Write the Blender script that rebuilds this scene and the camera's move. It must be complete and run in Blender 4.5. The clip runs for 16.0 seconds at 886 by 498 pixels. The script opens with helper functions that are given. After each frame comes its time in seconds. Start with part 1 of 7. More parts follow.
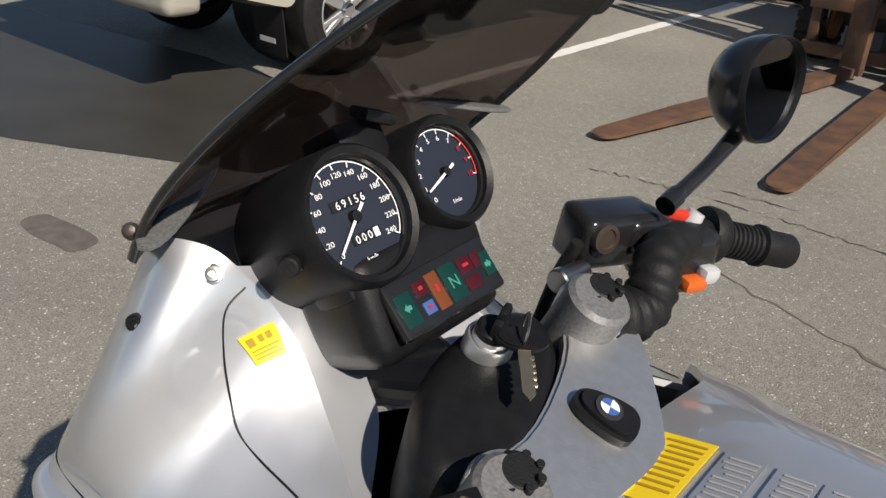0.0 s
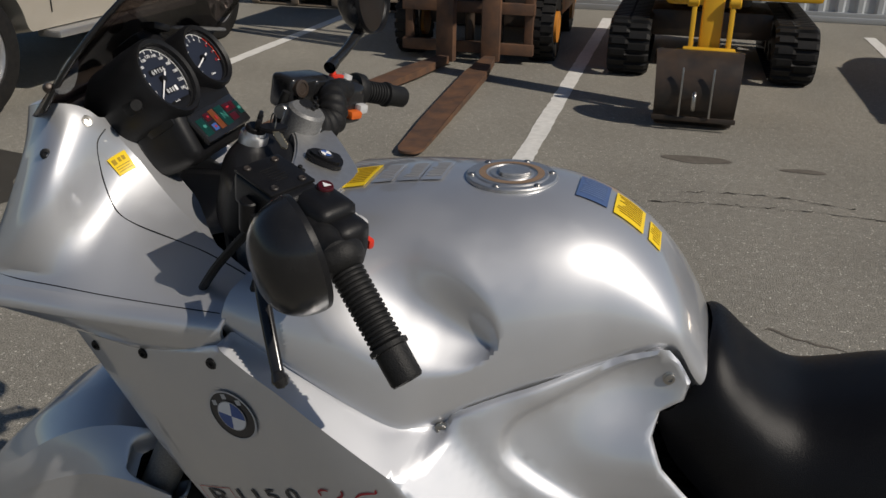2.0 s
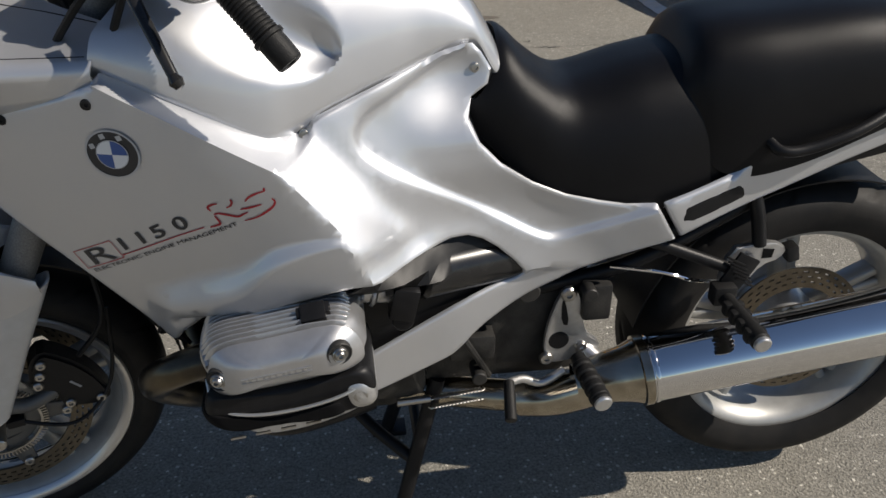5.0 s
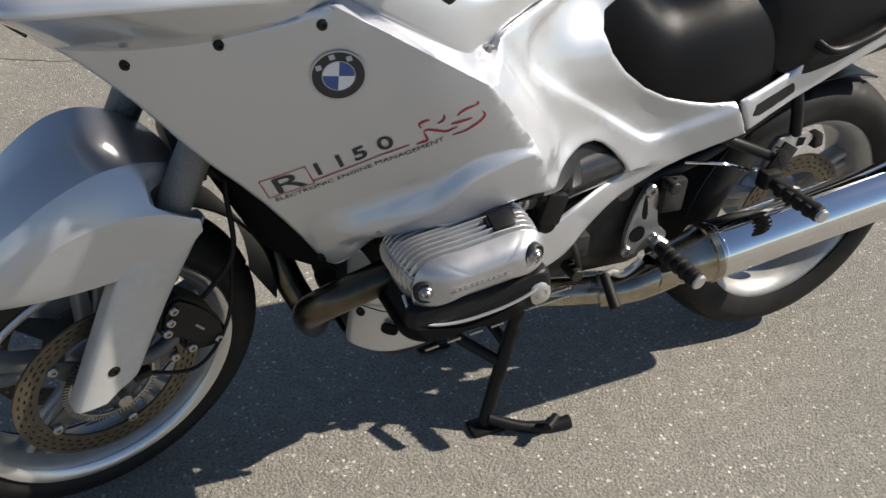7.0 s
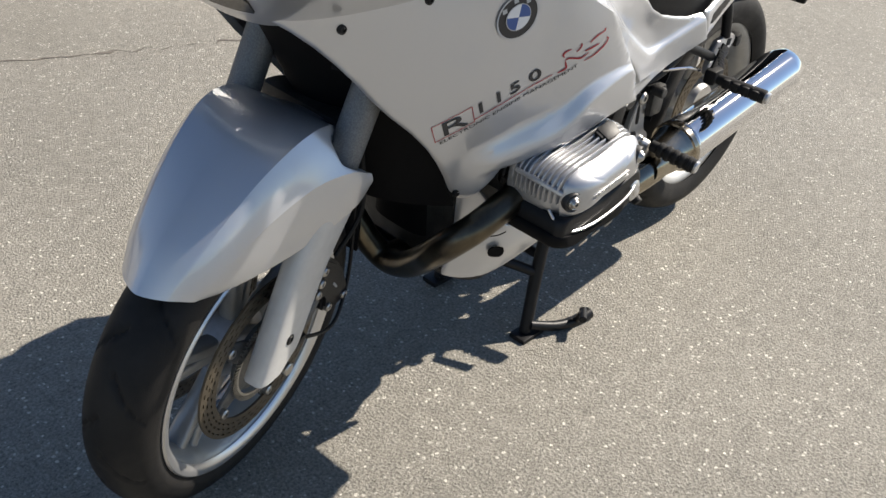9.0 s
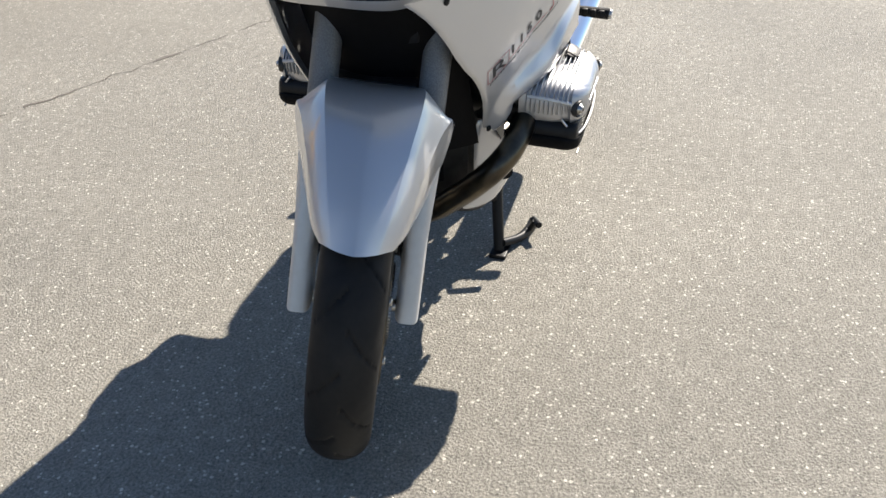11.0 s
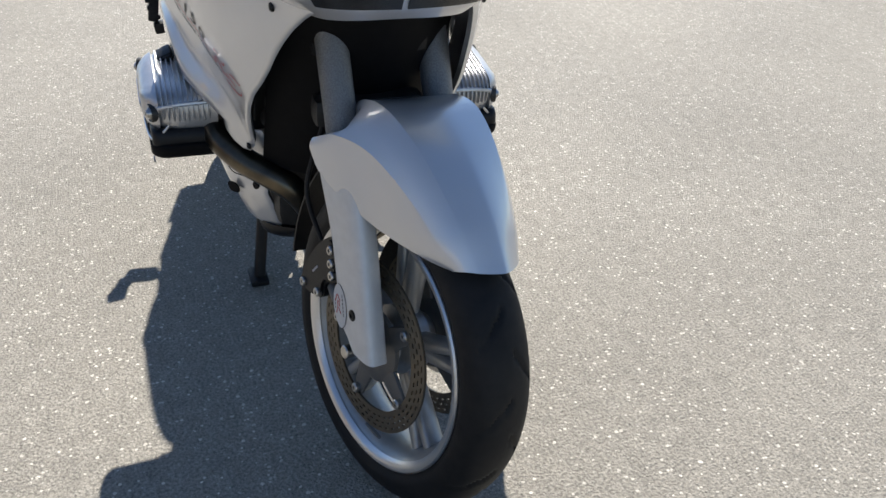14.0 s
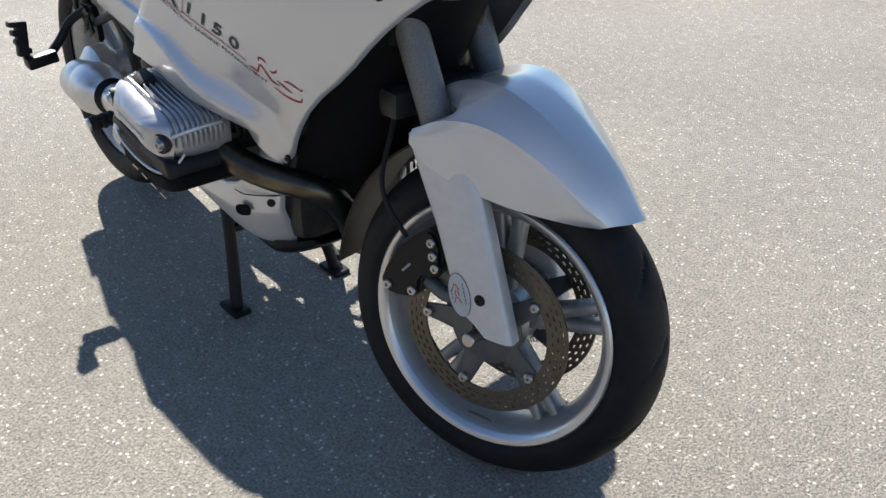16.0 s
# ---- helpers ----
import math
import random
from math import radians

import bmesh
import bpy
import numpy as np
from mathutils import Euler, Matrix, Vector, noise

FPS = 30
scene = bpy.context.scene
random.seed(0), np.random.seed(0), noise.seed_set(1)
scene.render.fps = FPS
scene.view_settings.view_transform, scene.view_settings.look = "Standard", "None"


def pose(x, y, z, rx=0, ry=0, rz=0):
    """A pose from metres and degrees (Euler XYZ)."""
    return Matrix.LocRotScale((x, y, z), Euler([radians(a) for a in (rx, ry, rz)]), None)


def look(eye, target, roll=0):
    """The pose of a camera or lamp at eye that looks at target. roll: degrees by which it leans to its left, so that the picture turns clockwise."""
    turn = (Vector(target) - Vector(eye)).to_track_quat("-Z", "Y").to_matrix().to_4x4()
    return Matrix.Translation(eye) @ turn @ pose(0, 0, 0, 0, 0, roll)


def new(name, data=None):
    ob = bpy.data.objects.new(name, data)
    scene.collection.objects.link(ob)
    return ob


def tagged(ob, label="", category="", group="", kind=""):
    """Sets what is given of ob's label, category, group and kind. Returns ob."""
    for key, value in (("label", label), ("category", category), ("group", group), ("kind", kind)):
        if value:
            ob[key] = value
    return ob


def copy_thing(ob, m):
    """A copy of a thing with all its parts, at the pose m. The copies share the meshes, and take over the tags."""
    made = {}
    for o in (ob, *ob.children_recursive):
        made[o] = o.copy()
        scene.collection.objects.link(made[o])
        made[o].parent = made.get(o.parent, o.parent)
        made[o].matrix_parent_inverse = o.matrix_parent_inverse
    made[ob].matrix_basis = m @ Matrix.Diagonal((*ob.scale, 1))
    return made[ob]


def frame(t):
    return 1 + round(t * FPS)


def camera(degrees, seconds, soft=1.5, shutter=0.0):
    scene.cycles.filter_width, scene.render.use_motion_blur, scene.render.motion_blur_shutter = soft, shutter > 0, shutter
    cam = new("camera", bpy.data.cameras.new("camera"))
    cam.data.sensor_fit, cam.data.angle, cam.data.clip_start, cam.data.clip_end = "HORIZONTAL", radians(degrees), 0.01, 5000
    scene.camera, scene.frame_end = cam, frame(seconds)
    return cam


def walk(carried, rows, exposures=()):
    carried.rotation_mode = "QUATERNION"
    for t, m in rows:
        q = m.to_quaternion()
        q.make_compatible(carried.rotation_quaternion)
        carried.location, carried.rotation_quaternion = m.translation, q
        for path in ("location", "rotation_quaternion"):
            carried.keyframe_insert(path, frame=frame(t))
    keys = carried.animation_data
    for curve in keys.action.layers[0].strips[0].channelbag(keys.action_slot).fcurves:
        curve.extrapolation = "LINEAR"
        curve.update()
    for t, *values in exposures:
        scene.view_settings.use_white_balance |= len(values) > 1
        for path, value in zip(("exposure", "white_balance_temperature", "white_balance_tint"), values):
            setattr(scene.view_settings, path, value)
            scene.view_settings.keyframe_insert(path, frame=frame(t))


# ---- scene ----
cam = camera(53.5, 16.0)
METRES = 4.913
BASE = pose(-0.570, 0.482, 1.455, 0, 0, -142)
ROWS = [
    (0.0, 0.0, 0.0, 0.0, 1.61, -26.29, -3.25),
    (0.5, -0.0015, -0.0321, 0.0016, -6.88, -24.55, -3.04),
    (1.0, -0.0098, -0.0566, 0.0033, -11.73, -22.66, -2.5),
    (1.5, -0.025, -0.0895, 0.0009, -18.17, -22.77, -1.06),
    (2.0, -0.037, -0.1181, -0.0031, -23.26, -23.24, -1.1),
    (2.5, -0.0409, -0.1438, -0.0076, -27.1, -23.24, -0.27),
    (3.0, -0.0478, -0.1588, -0.01, -29.93, -23.34, 0.92),
    (3.5, -0.0615, -0.1605, -0.0141, -33.18, -24.11, 1.52),
    (4.0, -0.081, -0.1604, -0.0206, -36.99, -25.31, 1.89),
    (4.5, -0.0899, -0.1558, -0.0317, -41.31, -27.17, 1.06),
    (7.0, -0.1917, -0.0571, -0.04, -62.16, -31.86, -3.49),
    (7.5, -0.2017, -0.0203, -0.0405, -66.69, -32.61, -3.62),
    (8.0, -0.2187, 0.0038, -0.0406, -73.79, -32.71, -4.99),
    (8.5, -0.2523, 0.0322, -0.0383, -79.54, -32.45, -4.82),
    (9.0, -0.2619, 0.0653, -0.0434, -84.26, -32.86, -4.1),
    (9.5, -0.2678, 0.1029, -0.0445, -90.91, -33.91, -3.31),
    (10.0, -0.2923, 0.1399, -0.0425, -98.56, -33.07, -1.6),
    (12.5, -0.2634, 0.3014, -0.0381, -126.12, -31.42, 1.28),
    (13.0, -0.2372, 0.3229, -0.0423, -132.83, -31.29, 0.95),
    (13.5, -0.2017, 0.3367, -0.043, -140.72, -31.73, 0.96),
    (14.0, -0.1802, 0.3529, -0.0447, -146.92, -31.42, -1.21),
    (14.5, -0.1577, 0.3813, -0.0437, -154.02, -30.47, -1.21),
    (15.0, -0.1316, 0.3991, -0.0457, -158.57, -30.04, -0.76),
    (15.5, -0.0933, 0.4001, -0.0503, -163.82, -31.02, 0.08),
    (16.0, -0.0629, 0.402, -0.0519, -168.91, -31.48, 0.19),
]
EXPOSURES = [(0.0, 0.2, 6800, 10), (1.0, -0.06, 6800, 10), (1.5, -0.28, 6800, 10), (2.0, -0.52, 6800, 10), (2.5, -0.46, 6800, 10), (3.0, -0.3, 6800, 10), (3.5, -0.28, 6800, 10), (4.5, -0.1, 6800, 10), (7.0, 0.46, 6800, 10), (7.5, 0.42, 6800, 10), (8.0, 0.6, 6800, 10), (9.0, 0.82, 6800, 10), (9.5, 1.0, 6800, 10), (10.0, 1.08, 6800, 10), (12.5, 1.02, 6600, 10), (16.0, 1.12, 6450, 10)]
walk(cam, [(t, BASE @ pose(METRES * x, METRES * y, METRES * z, 90 + pitch, roll, yaw)) for t, x, y, z, yaw, pitch, roll in ROWS], EXPOSURES)

# ---- light ----
SUN_AZ, SUN_EL = 162.4, 40.9
world = bpy.data.worlds.new("world")
scene.world = world
world.use_nodes = True
wn = world.node_tree
sky = wn.nodes.new("ShaderNodeTexSky")
sky.sky_type, sky.sun_disc = "NISHITA", False
sky.sun_elevation, sky.sun_rotation = radians(SUN_EL), radians(90 - SUN_AZ)
sky.air_density, sky.dust_density, sky.ozone_density = 0.8, 0.1, 2.4
wn.nodes["Background"].inputs["Strength"].default_value = 0.076
wn.links.new(sky.outputs[0], wn.nodes["Background"].inputs[0])
sun = new("sun", bpy.data.lights.new("sun", "SUN"))
sun.data.energy, sun.data.angle, sun.data.color = 5.0, radians(0.55), (1.0, 0.94, 0.86)
away = Vector((math.cos(radians(SUN_AZ)) * math.cos(radians(SUN_EL)), math.sin(radians(SUN_AZ)) * math.cos(radians(SUN_EL)), math.sin(radians(SUN_EL))))
sun.matrix_world = look(away * 20, (0, 0, 0))


# ---- materials ----
def material(name, colour, rough=0.5, metal=0.0, grain=0.0, size=40.0, bump=0.0, bump_size=200.0, coat=0.0, second=None, spec=0.5, wear=0.0, wear_size=6.0, coat_ior=1.5):
    """A principled surface whose colour and roughness vary at two scales, with fine relief."""
    m = bpy.data.materials.new(name)
    m.use_nodes = True
    t = m.node_tree
    b = t.nodes["Principled BSDF"]
    b.inputs["Roughness"].default_value, b.inputs["Metallic"].default_value = rough, metal
    b.inputs["Coat Weight"].default_value, b.inputs["Coat Roughness"].default_value = coat, 0.06
    b.inputs["Specular IOR Level"].default_value, b.inputs["Coat IOR"].default_value = spec, coat_ior
    co = t.nodes.new("ShaderNodeTexCoord").outputs["Object"]
    two = second or tuple(c * 0.6 for c in colour)

    def cloud(scale, detail=4.0):
        n = t.nodes.new("ShaderNodeTexNoise")
        n.inputs["Scale"].default_value, n.inputs["Detail"].default_value = scale, detail
        t.links.new(co, n.inputs["Vector"])
        return n.outputs["Fac"]

    def ramp(fac, lo, hi, top):
        r = t.nodes.new("ShaderNodeMapRange")
        r.inputs["From Min"].default_value, r.inputs["From Max"].default_value, r.inputs["To Max"].default_value = lo, hi, top
        t.links.new(fac, r.inputs["Value"])
        return r.outputs[0]

    def mix(fac, a, c):
        x = t.nodes.new("ShaderNodeMix")
        x.data_type = "RGBA"
        t.links.new(fac, x.inputs[0])
        for k, v in ((6, a), (7, c)):
            if isinstance(v, tuple):
                x.inputs[k].default_value = (*v, 1)
            else:
                t.links.new(v, x.inputs[k])
        return x.outputs[2]

    col = mix(ramp(cloud(size), 0.3, 0.7, grain), colour, two)
    if wear:
        col = mix(ramp(cloud(wear_size, 8.0), 0.5, 0.75, wear), col, two)
        r = t.nodes.new("ShaderNodeMath")
        r.operation = "ADD"
        r.inputs[1].default_value = rough
        t.links.new(ramp(cloud(wear_size * 1.7), 0.45, 0.8, 0.2), r.inputs[0])
        t.links.new(r.outputs[0], b.inputs["Roughness"])
    t.links.new(col, b.inputs["Base Color"])
    if bump:
        n = t.nodes.new("ShaderNodeBump")
        n.inputs["Strength"].default_value, n.inputs["Distance"].default_value = bump, 0.002
        t.links.new(cloud(bump_size), n.inputs["Height"])
        t.links.new(n.outputs[0], b.inputs["Normal"])
    return m


SILVER = material("silver_paint", (0.57, 0.58, 0.605), 0.41, 0.67, 0.15, 900, 0.02, 1500, coat=1.0, second=(0.52, 0.53, 0.55), wear=0.10, wear_size=5, coat_ior=1.8)
SILVER_DUSTY = material("silver_paint_dusty", (0.6, 0.6, 0.595), 0.45, 0.35, 0.25, 60, 0.03, 900, second=(0.42, 0.42, 0.41))
BLACK = material("black_plastic", (0.007, 0.007, 0.008), 0.42, 0, 0.5, 60, 0.15, 700, second=(0.014, 0.014, 0.015), spec=0.25)
MATTBLACK = material("matt_black_plastic", (0.004, 0.004, 0.0045), 0.75, 0, 0.5, 60, 0.15, 700, second=(0.007, 0.007, 0.008), spec=0.12)
BLACK_GLOSS = material("black_gloss", (0.012, 0.012, 0.013), 0.22, 0, 0.3, 40, second=(0.03, 0.03, 0.03))
RUBBER = material("black_rubber", (0.008, 0.008, 0.0085), 0.55, 0, 0.6, 120, 0.3, 600, second=(0.016, 0.0155, 0.015), spec=0.25)
TYRE = material("tyre_rubber", (0.008, 0.008, 0.0085), 0.6, 0, 0.6, 30, 0.2, 500, second=(0.022, 0.020, 0.018), wear=0.5, wear_size=9, spec=0.25)
VINYL = material("seat_vinyl", (0.005, 0.005, 0.006), 0.38, 0, 0.4, 30, 0.25, 900, second=(0.008, 0.008, 0.009), spec=0.2)
CHROME = material("chrome", (0.78, 0.78, 0.79), 0.04, 1.0, 0.15, 12, second=(0.55, 0.53, 0.5))
STEEL = material("bolt_steel", (0.5, 0.49, 0.47), 0.32, 1.0, 0.5, 90, second=(0.3, 0.28, 0.26))
ALU = material("cast_aluminium", (0.62, 0.62, 0.62), 0.36, 0.85, 0.4, 120, 0.12, 900, second=(0.45, 0.44, 0.43))
ALU_DARK = material("grey_fork_tube", (0.13, 0.13, 0.13), 0.5, 0.3, 0.8, 420, 0.15, 600, second=(0.24, 0.24, 0.235))
WHEEL = material("wheel_silver", (0.42, 0.42, 0.41), 0.36, 0.45, 0.35, 40, 0.03, 500, coat=0.2, second=(0.26, 0.255, 0.24), wear=0.4)
LIP = material("polished_rim_lip", (0.62, 0.62, 0.62), 0.3, 0.85, 0.2, 60, second=(0.6, 0.6, 0.6))
DISC = material("brake_disc_steel", (0.15, 0.125, 0.09), 0.42, 0.6, 0.6, 40, 0.1, 500, second=(0.09, 0.075, 0.055))
CARRIER = material("grey_disc_carrier", (0.11, 0.11, 0.108), 0.45, 0.4, 0.5, 60, 0.1, 700, second=(0.16, 0.155, 0.145), wear=0.4)
HEADER = material("stained_exhaust_steel", (0.15, 0.125, 0.085), 0.28, 0.9, 0.9, 16, second=(0.035, 0.032, 0.03))
COLLECTOR = material("stained_bright_steel", (0.5, 0.46, 0.38), 0.16, 1.0, 0.8, 22, 0.03, 200, second=(0.22, 0.18, 0.13), wear=0.3)
ENGINE = material("dark_engine_metal", (0.014, 0.014, 0.014), 0.5, 0.3, 0.7, 30, 0.3, 300, second=(0.06, 0.057, 0.053))
CAST = material("valve_cover_silver", (0.52, 0.52, 0.53), 0.33, 0.8, 0.3, 90, 0.06, 700, coat=0.15, second=(0.4, 0.4, 0.4), wear=0.2)
YELLOW = material("yellow_label", (0.85, 0.6, 0.02), 0.4, 0, 0.2, 30, second=(0.8, 0.52, 0.02))
BLUE = material("blue_label", (0.05, 0.11, 0.33), 0.4, 0, 0.3, 30)
WHITE = material("white_print", (0.8, 0.8, 0.8), 0.45, 0, 0.1, 30)
RED = material("red_print", (0.42, 0.02, 0.03), 0.4, 0, 0.2, 30)
DARKPRINT = material("dark_print", (0.03, 0.03, 0.033), 0.4, 0, 0.2, 30)
ORANGE = material("orange_lens", (0.6, 0.12, 0.02), 0.2, 0, 0.2, 30)
REDPLASTIC = material("red_switch", (0.65, 0.04, 0.02), 0.35, 0, 0.2, 30)
GREENLAMP = material("green_lens", (0.003, 0.034, 0.026), 0.3, 0, 0.2, 30)
OCHREPRINT = material("ochre_print", (0.42, 0.27, 0.02), 0.5, 0, 0.2, 30)
GREYPRINT = material("grey_print", (0.36, 0.36, 0.37), 0.5, 0, 0.2, 30)
BLUEPRINT = material("pale_blue_print", (0.16, 0.23, 0.4), 0.5, 0, 0.2, 30)
LABELBLUE = material("blue_label_film", (0.07, 0.12, 0.26), 0.45, 0, 0.3, 30)
AMBERLAMP = material("dull_amber_lens", (0.16, 0.045, 0.012), 0.3, 0, 0.2, 30)
TEAL = material("teal_symbol", (0.05, 0.24, 0.2), 0.4, 0, 0.2, 30)
DARKRED = material("dark_red_lens", (0.055, 0.004, 0.007), 0.3, 0, 0.2, 30)
DIAL = material("dial_face", (0.012, 0.016, 0.03), 0.5, 0, 0.2, 30)
RUST = material("rusty_steel", (0.17, 0.085, 0.045), 0.65, 0.2, 0.9, 9, 0.4, 200, second=(0.07, 0.045, 0.035), wear=0.6, wear_size=4)
YELLOWPAINT = material("yellow_machine_paint", (0.75, 0.42, 0.02), 0.38, 0, 0.3, 5, 0.1, 200, second=(0.5, 0.28, 0.03), wear=0.35)
ORANGEPAINT = material("orange_machine_paint", (0.62, 0.24, 0.03), 0.45, 0, 0.5, 6, 0.1, 200, second=(0.3, 0.12, 0.03), wear=0.4)
DARKSTEEL = material("worn_dark_steel", (0.028, 0.027, 0.027), 0.42, 0.3, 0.8, 7, 0.3, 150, second=(0.085, 0.055, 0.036), wear=0.5)
GREYSTEEL = material("galvanised_steel", (0.42, 0.44, 0.46), 0.45, 0.6, 0.4, 5, 0.1, 100, second=(0.33, 0.34, 0.35))
CARPAINT = material("beige_car_paint", (0.5, 0.46, 0.39), 0.3, 0.35, 0.2, 3, coat=0.7, second=(0.42, 0.39, 0.33), wear=0.2)
CARPAINT_B = material("champagne_car_paint", (0.36, 0.3, 0.25), 0.3, 0.4, 0.2, 3, coat=0.7, second=(0.3, 0.26, 0.22))
WOOD = material("weathered_pallet_wood", (0.3, 0.24, 0.18), 0.8, 0, 0.9, 12, 0.4, 90, second=(0.15, 0.12, 0.09))
LINE = material("road_paint", (0.72, 0.71, 0.68), 0.75, 0, 0.5, 25, 0.5, 160, second=(0.5, 0.49, 0.46), wear=0.55, wear_size=14)
CARGLASS = material("dark_car_glass", (0.01, 0.012, 0.013), 0.05, 0, 0.0)
DARKPATCH = material("dark_asphalt", (0.034, 0.031, 0.026), 0.5, 0, 0.6, 3, 0.5, 160, second=(0.055, 0.05, 0.042))
CRACK = material("crack_shadow", (0.035, 0.032, 0.028), 0.9, 0, 0.5, 60)
STAIN = material("oil_stain", (0.10, 0.085, 0.07), 0.7, 0, 0.8, 20, 0.4, 160, second=(0.16, 0.145, 0.12))
FENCE = material("pale_fence_sheet", (0.5, 0.53, 0.55), 0.45, 0.3, 0.4, 4, second=(0.4, 0.42, 0.44))
WHITEPLASTIC = material("grey_clear_plastic", (0.5, 0.5, 0.5), 0.3, 0, 0.2, 30)


def smoked():
    m = bpy.data.materials.new("smoked_screen")
    m.use_nodes = True
    t = m.node_tree
    t.nodes.remove(t.nodes["Principled BSDF"])
    tr, gl, lw, pw, mx = (t.nodes.new("ShaderNode" + n) for n in ("BsdfTransparent", "BsdfGlossy", "LayerWeight", "Math", "MixShader"))
    tr.inputs[0].default_value = (0.33, 0.295, 0.285, 1)
    gl.inputs["Roughness"].default_value = 0.03
    pw.operation = "MULTIPLY_ADD"
    pw.inputs[1].default_value, pw.inputs[2].default_value = 0.22, 0.02
    lw.inputs["Blend"].default_value = 0.25
    for a, b in ((lw.outputs["Facing"], pw.inputs[0]), (pw.outputs[0], mx.inputs[0]), (tr.outputs[0], mx.inputs[1]), (gl.outputs[0], mx.inputs[2]), (mx.outputs[0], t.nodes["Material Output"].inputs[0])):
        t.links.new(a, b)
    return m


def asphalt():
    """Worn grey asphalt: fine dark and pale grit, scattered pale stone chips, broad stains."""
    m = bpy.data.materials.new("asphalt")
    m.use_nodes = True
    t = m.node_tree
    b = t.nodes["Principled BSDF"]
    b.inputs["Roughness"].default_value = 0.85
    co = t.nodes.new("ShaderNodeTexCoord").outputs["Object"]

    def noise(scale, detail, rough=0.5):
        n = t.nodes.new("ShaderNodeTexNoise")
        n.inputs["Scale"].default_value, n.inputs["Detail"].default_value, n.inputs["Roughness"].default_value = scale, detail, rough
        t.links.new(co, n.inputs["Vector"])
        return n

    def span(fac, lo, hi, a, c):
        mr = t.nodes.new("ShaderNodeMapRange")
        for k, v in zip(("From Min", "From Max", "To Min", "To Max"), (lo, hi, a, c)):
            mr.inputs[k].default_value = v
        t.links.new(fac, mr.inputs[0])
        return mr.outputs[0]

    def calc(op, a, c):
        x = t.nodes.new("ShaderNodeMath")
        x.operation = op
        for k, v in enumerate((a, c)):
            if isinstance(v, float):
                x.inputs[k].default_value = v
            else:
                t.links.new(v, x.inputs[k])
        return x.outputs[0]

    def mix(fac, a, c):
        x = t.nodes.new("ShaderNodeMix")
        x.data_type = "RGBA"
        t.links.new(fac, x.inputs[0])
        for k, v in ((6, a), (7, c)):
            if isinstance(v, tuple):
                x.inputs[k].default_value = (*v, 1)
            else:
                t.links.new(v, x.inputs[k])
        return x.outputs[2]

    def chips(scale, share, size, warp):
        """A mask of sparse angular stones, and their relief."""
        mv = t.nodes.new("ShaderNodeVectorMath")
        mv.operation = "MULTIPLY_ADD"
        mv.inputs[1].default_value = (warp,) * 3
        t.links.new(noise(scale * 1.6, 2).outputs["Color"], mv.inputs[0])
        t.links.new(co, mv.inputs[2])
        vo = t.nodes.new("ShaderNodeTexVoronoi")
        vo.inputs["Scale"].default_value = scale
        t.links.new(mv.outputs[0], vo.inputs["Vector"])
        sep = t.nodes.new("ShaderNodeSeparateColor")
        t.links.new(vo.outputs["Color"], sep.inputs[0])
        chosen = calc("GREATER_THAN", sep.outputs[0], 1.0 - share)
        near = calc("LESS_THAN", vo.outputs["Distance"], calc("MULTIPLY", span(sep.outputs[1], 0, 1, 0.45, 1.0), size))
        return calc("MULTIPLY", chosen, near), sep.outputs[2], vo.outputs["Distance"]

    grit = noise(150, 4, 0.72).outputs["Fac"]
    col = mix(span(grit, 0.36, 0.64, 0, 1), (0.150, 0.140, 0.119), (0.348, 0.327, 0.280))
    small, tone, rel = chips(190, 0.34, 0.45, 0.002)
    col = mix(calc("MULTIPLY", small, span(tone, 0, 1, 0.2, 0.75)), col, (0.40, 0.38, 0.33))
    dark, _, _ = chips(150, 0.14, 0.40, 0.002)
    col = mix(calc("MULTIPLY", dark, 0.6), col, (0.085, 0.08, 0.07))
    large, tone, _ = chips(104, 0.14, 0.44, 0.006)
    col = mix(calc("MULTIPLY", large, span(tone, 0, 1, 0.35, 1.0)), col, (0.80, 0.755, 0.665))
    stain = t.nodes.new("ShaderNodeVectorMath")
    stain.operation = "SCALE"
    t.links.new(col, stain.inputs[0])
    t.links.new(calc("MULTIPLY", span(noise(0.9, 6).outputs["Fac"], 0.3, 0.7, 0.88, 1.12), span(noise(26, 4, 0.6).outputs["Fac"], 0.3, 0.7, 0.86, 1.14)), stain.inputs["Scale"])
    t.links.new(stain.outputs[0], b.inputs["Base Color"])
    bump = t.nodes.new("ShaderNodeBump")
    bump.inputs["Strength"].default_value, bump.inputs["Distance"].default_value = 0.85, 0.0066
    t.links.new(calc("ADD", grit, calc("MULTIPLY", rel, -0.35)), bump.inputs["Height"])
    t.links.new(bump.outputs[0], b.inputs["Normal"])
    return m


SMOKED, ASPHALT = smoked(), asphalt()

from mathutils.geometry import delaunay_2d_cdt


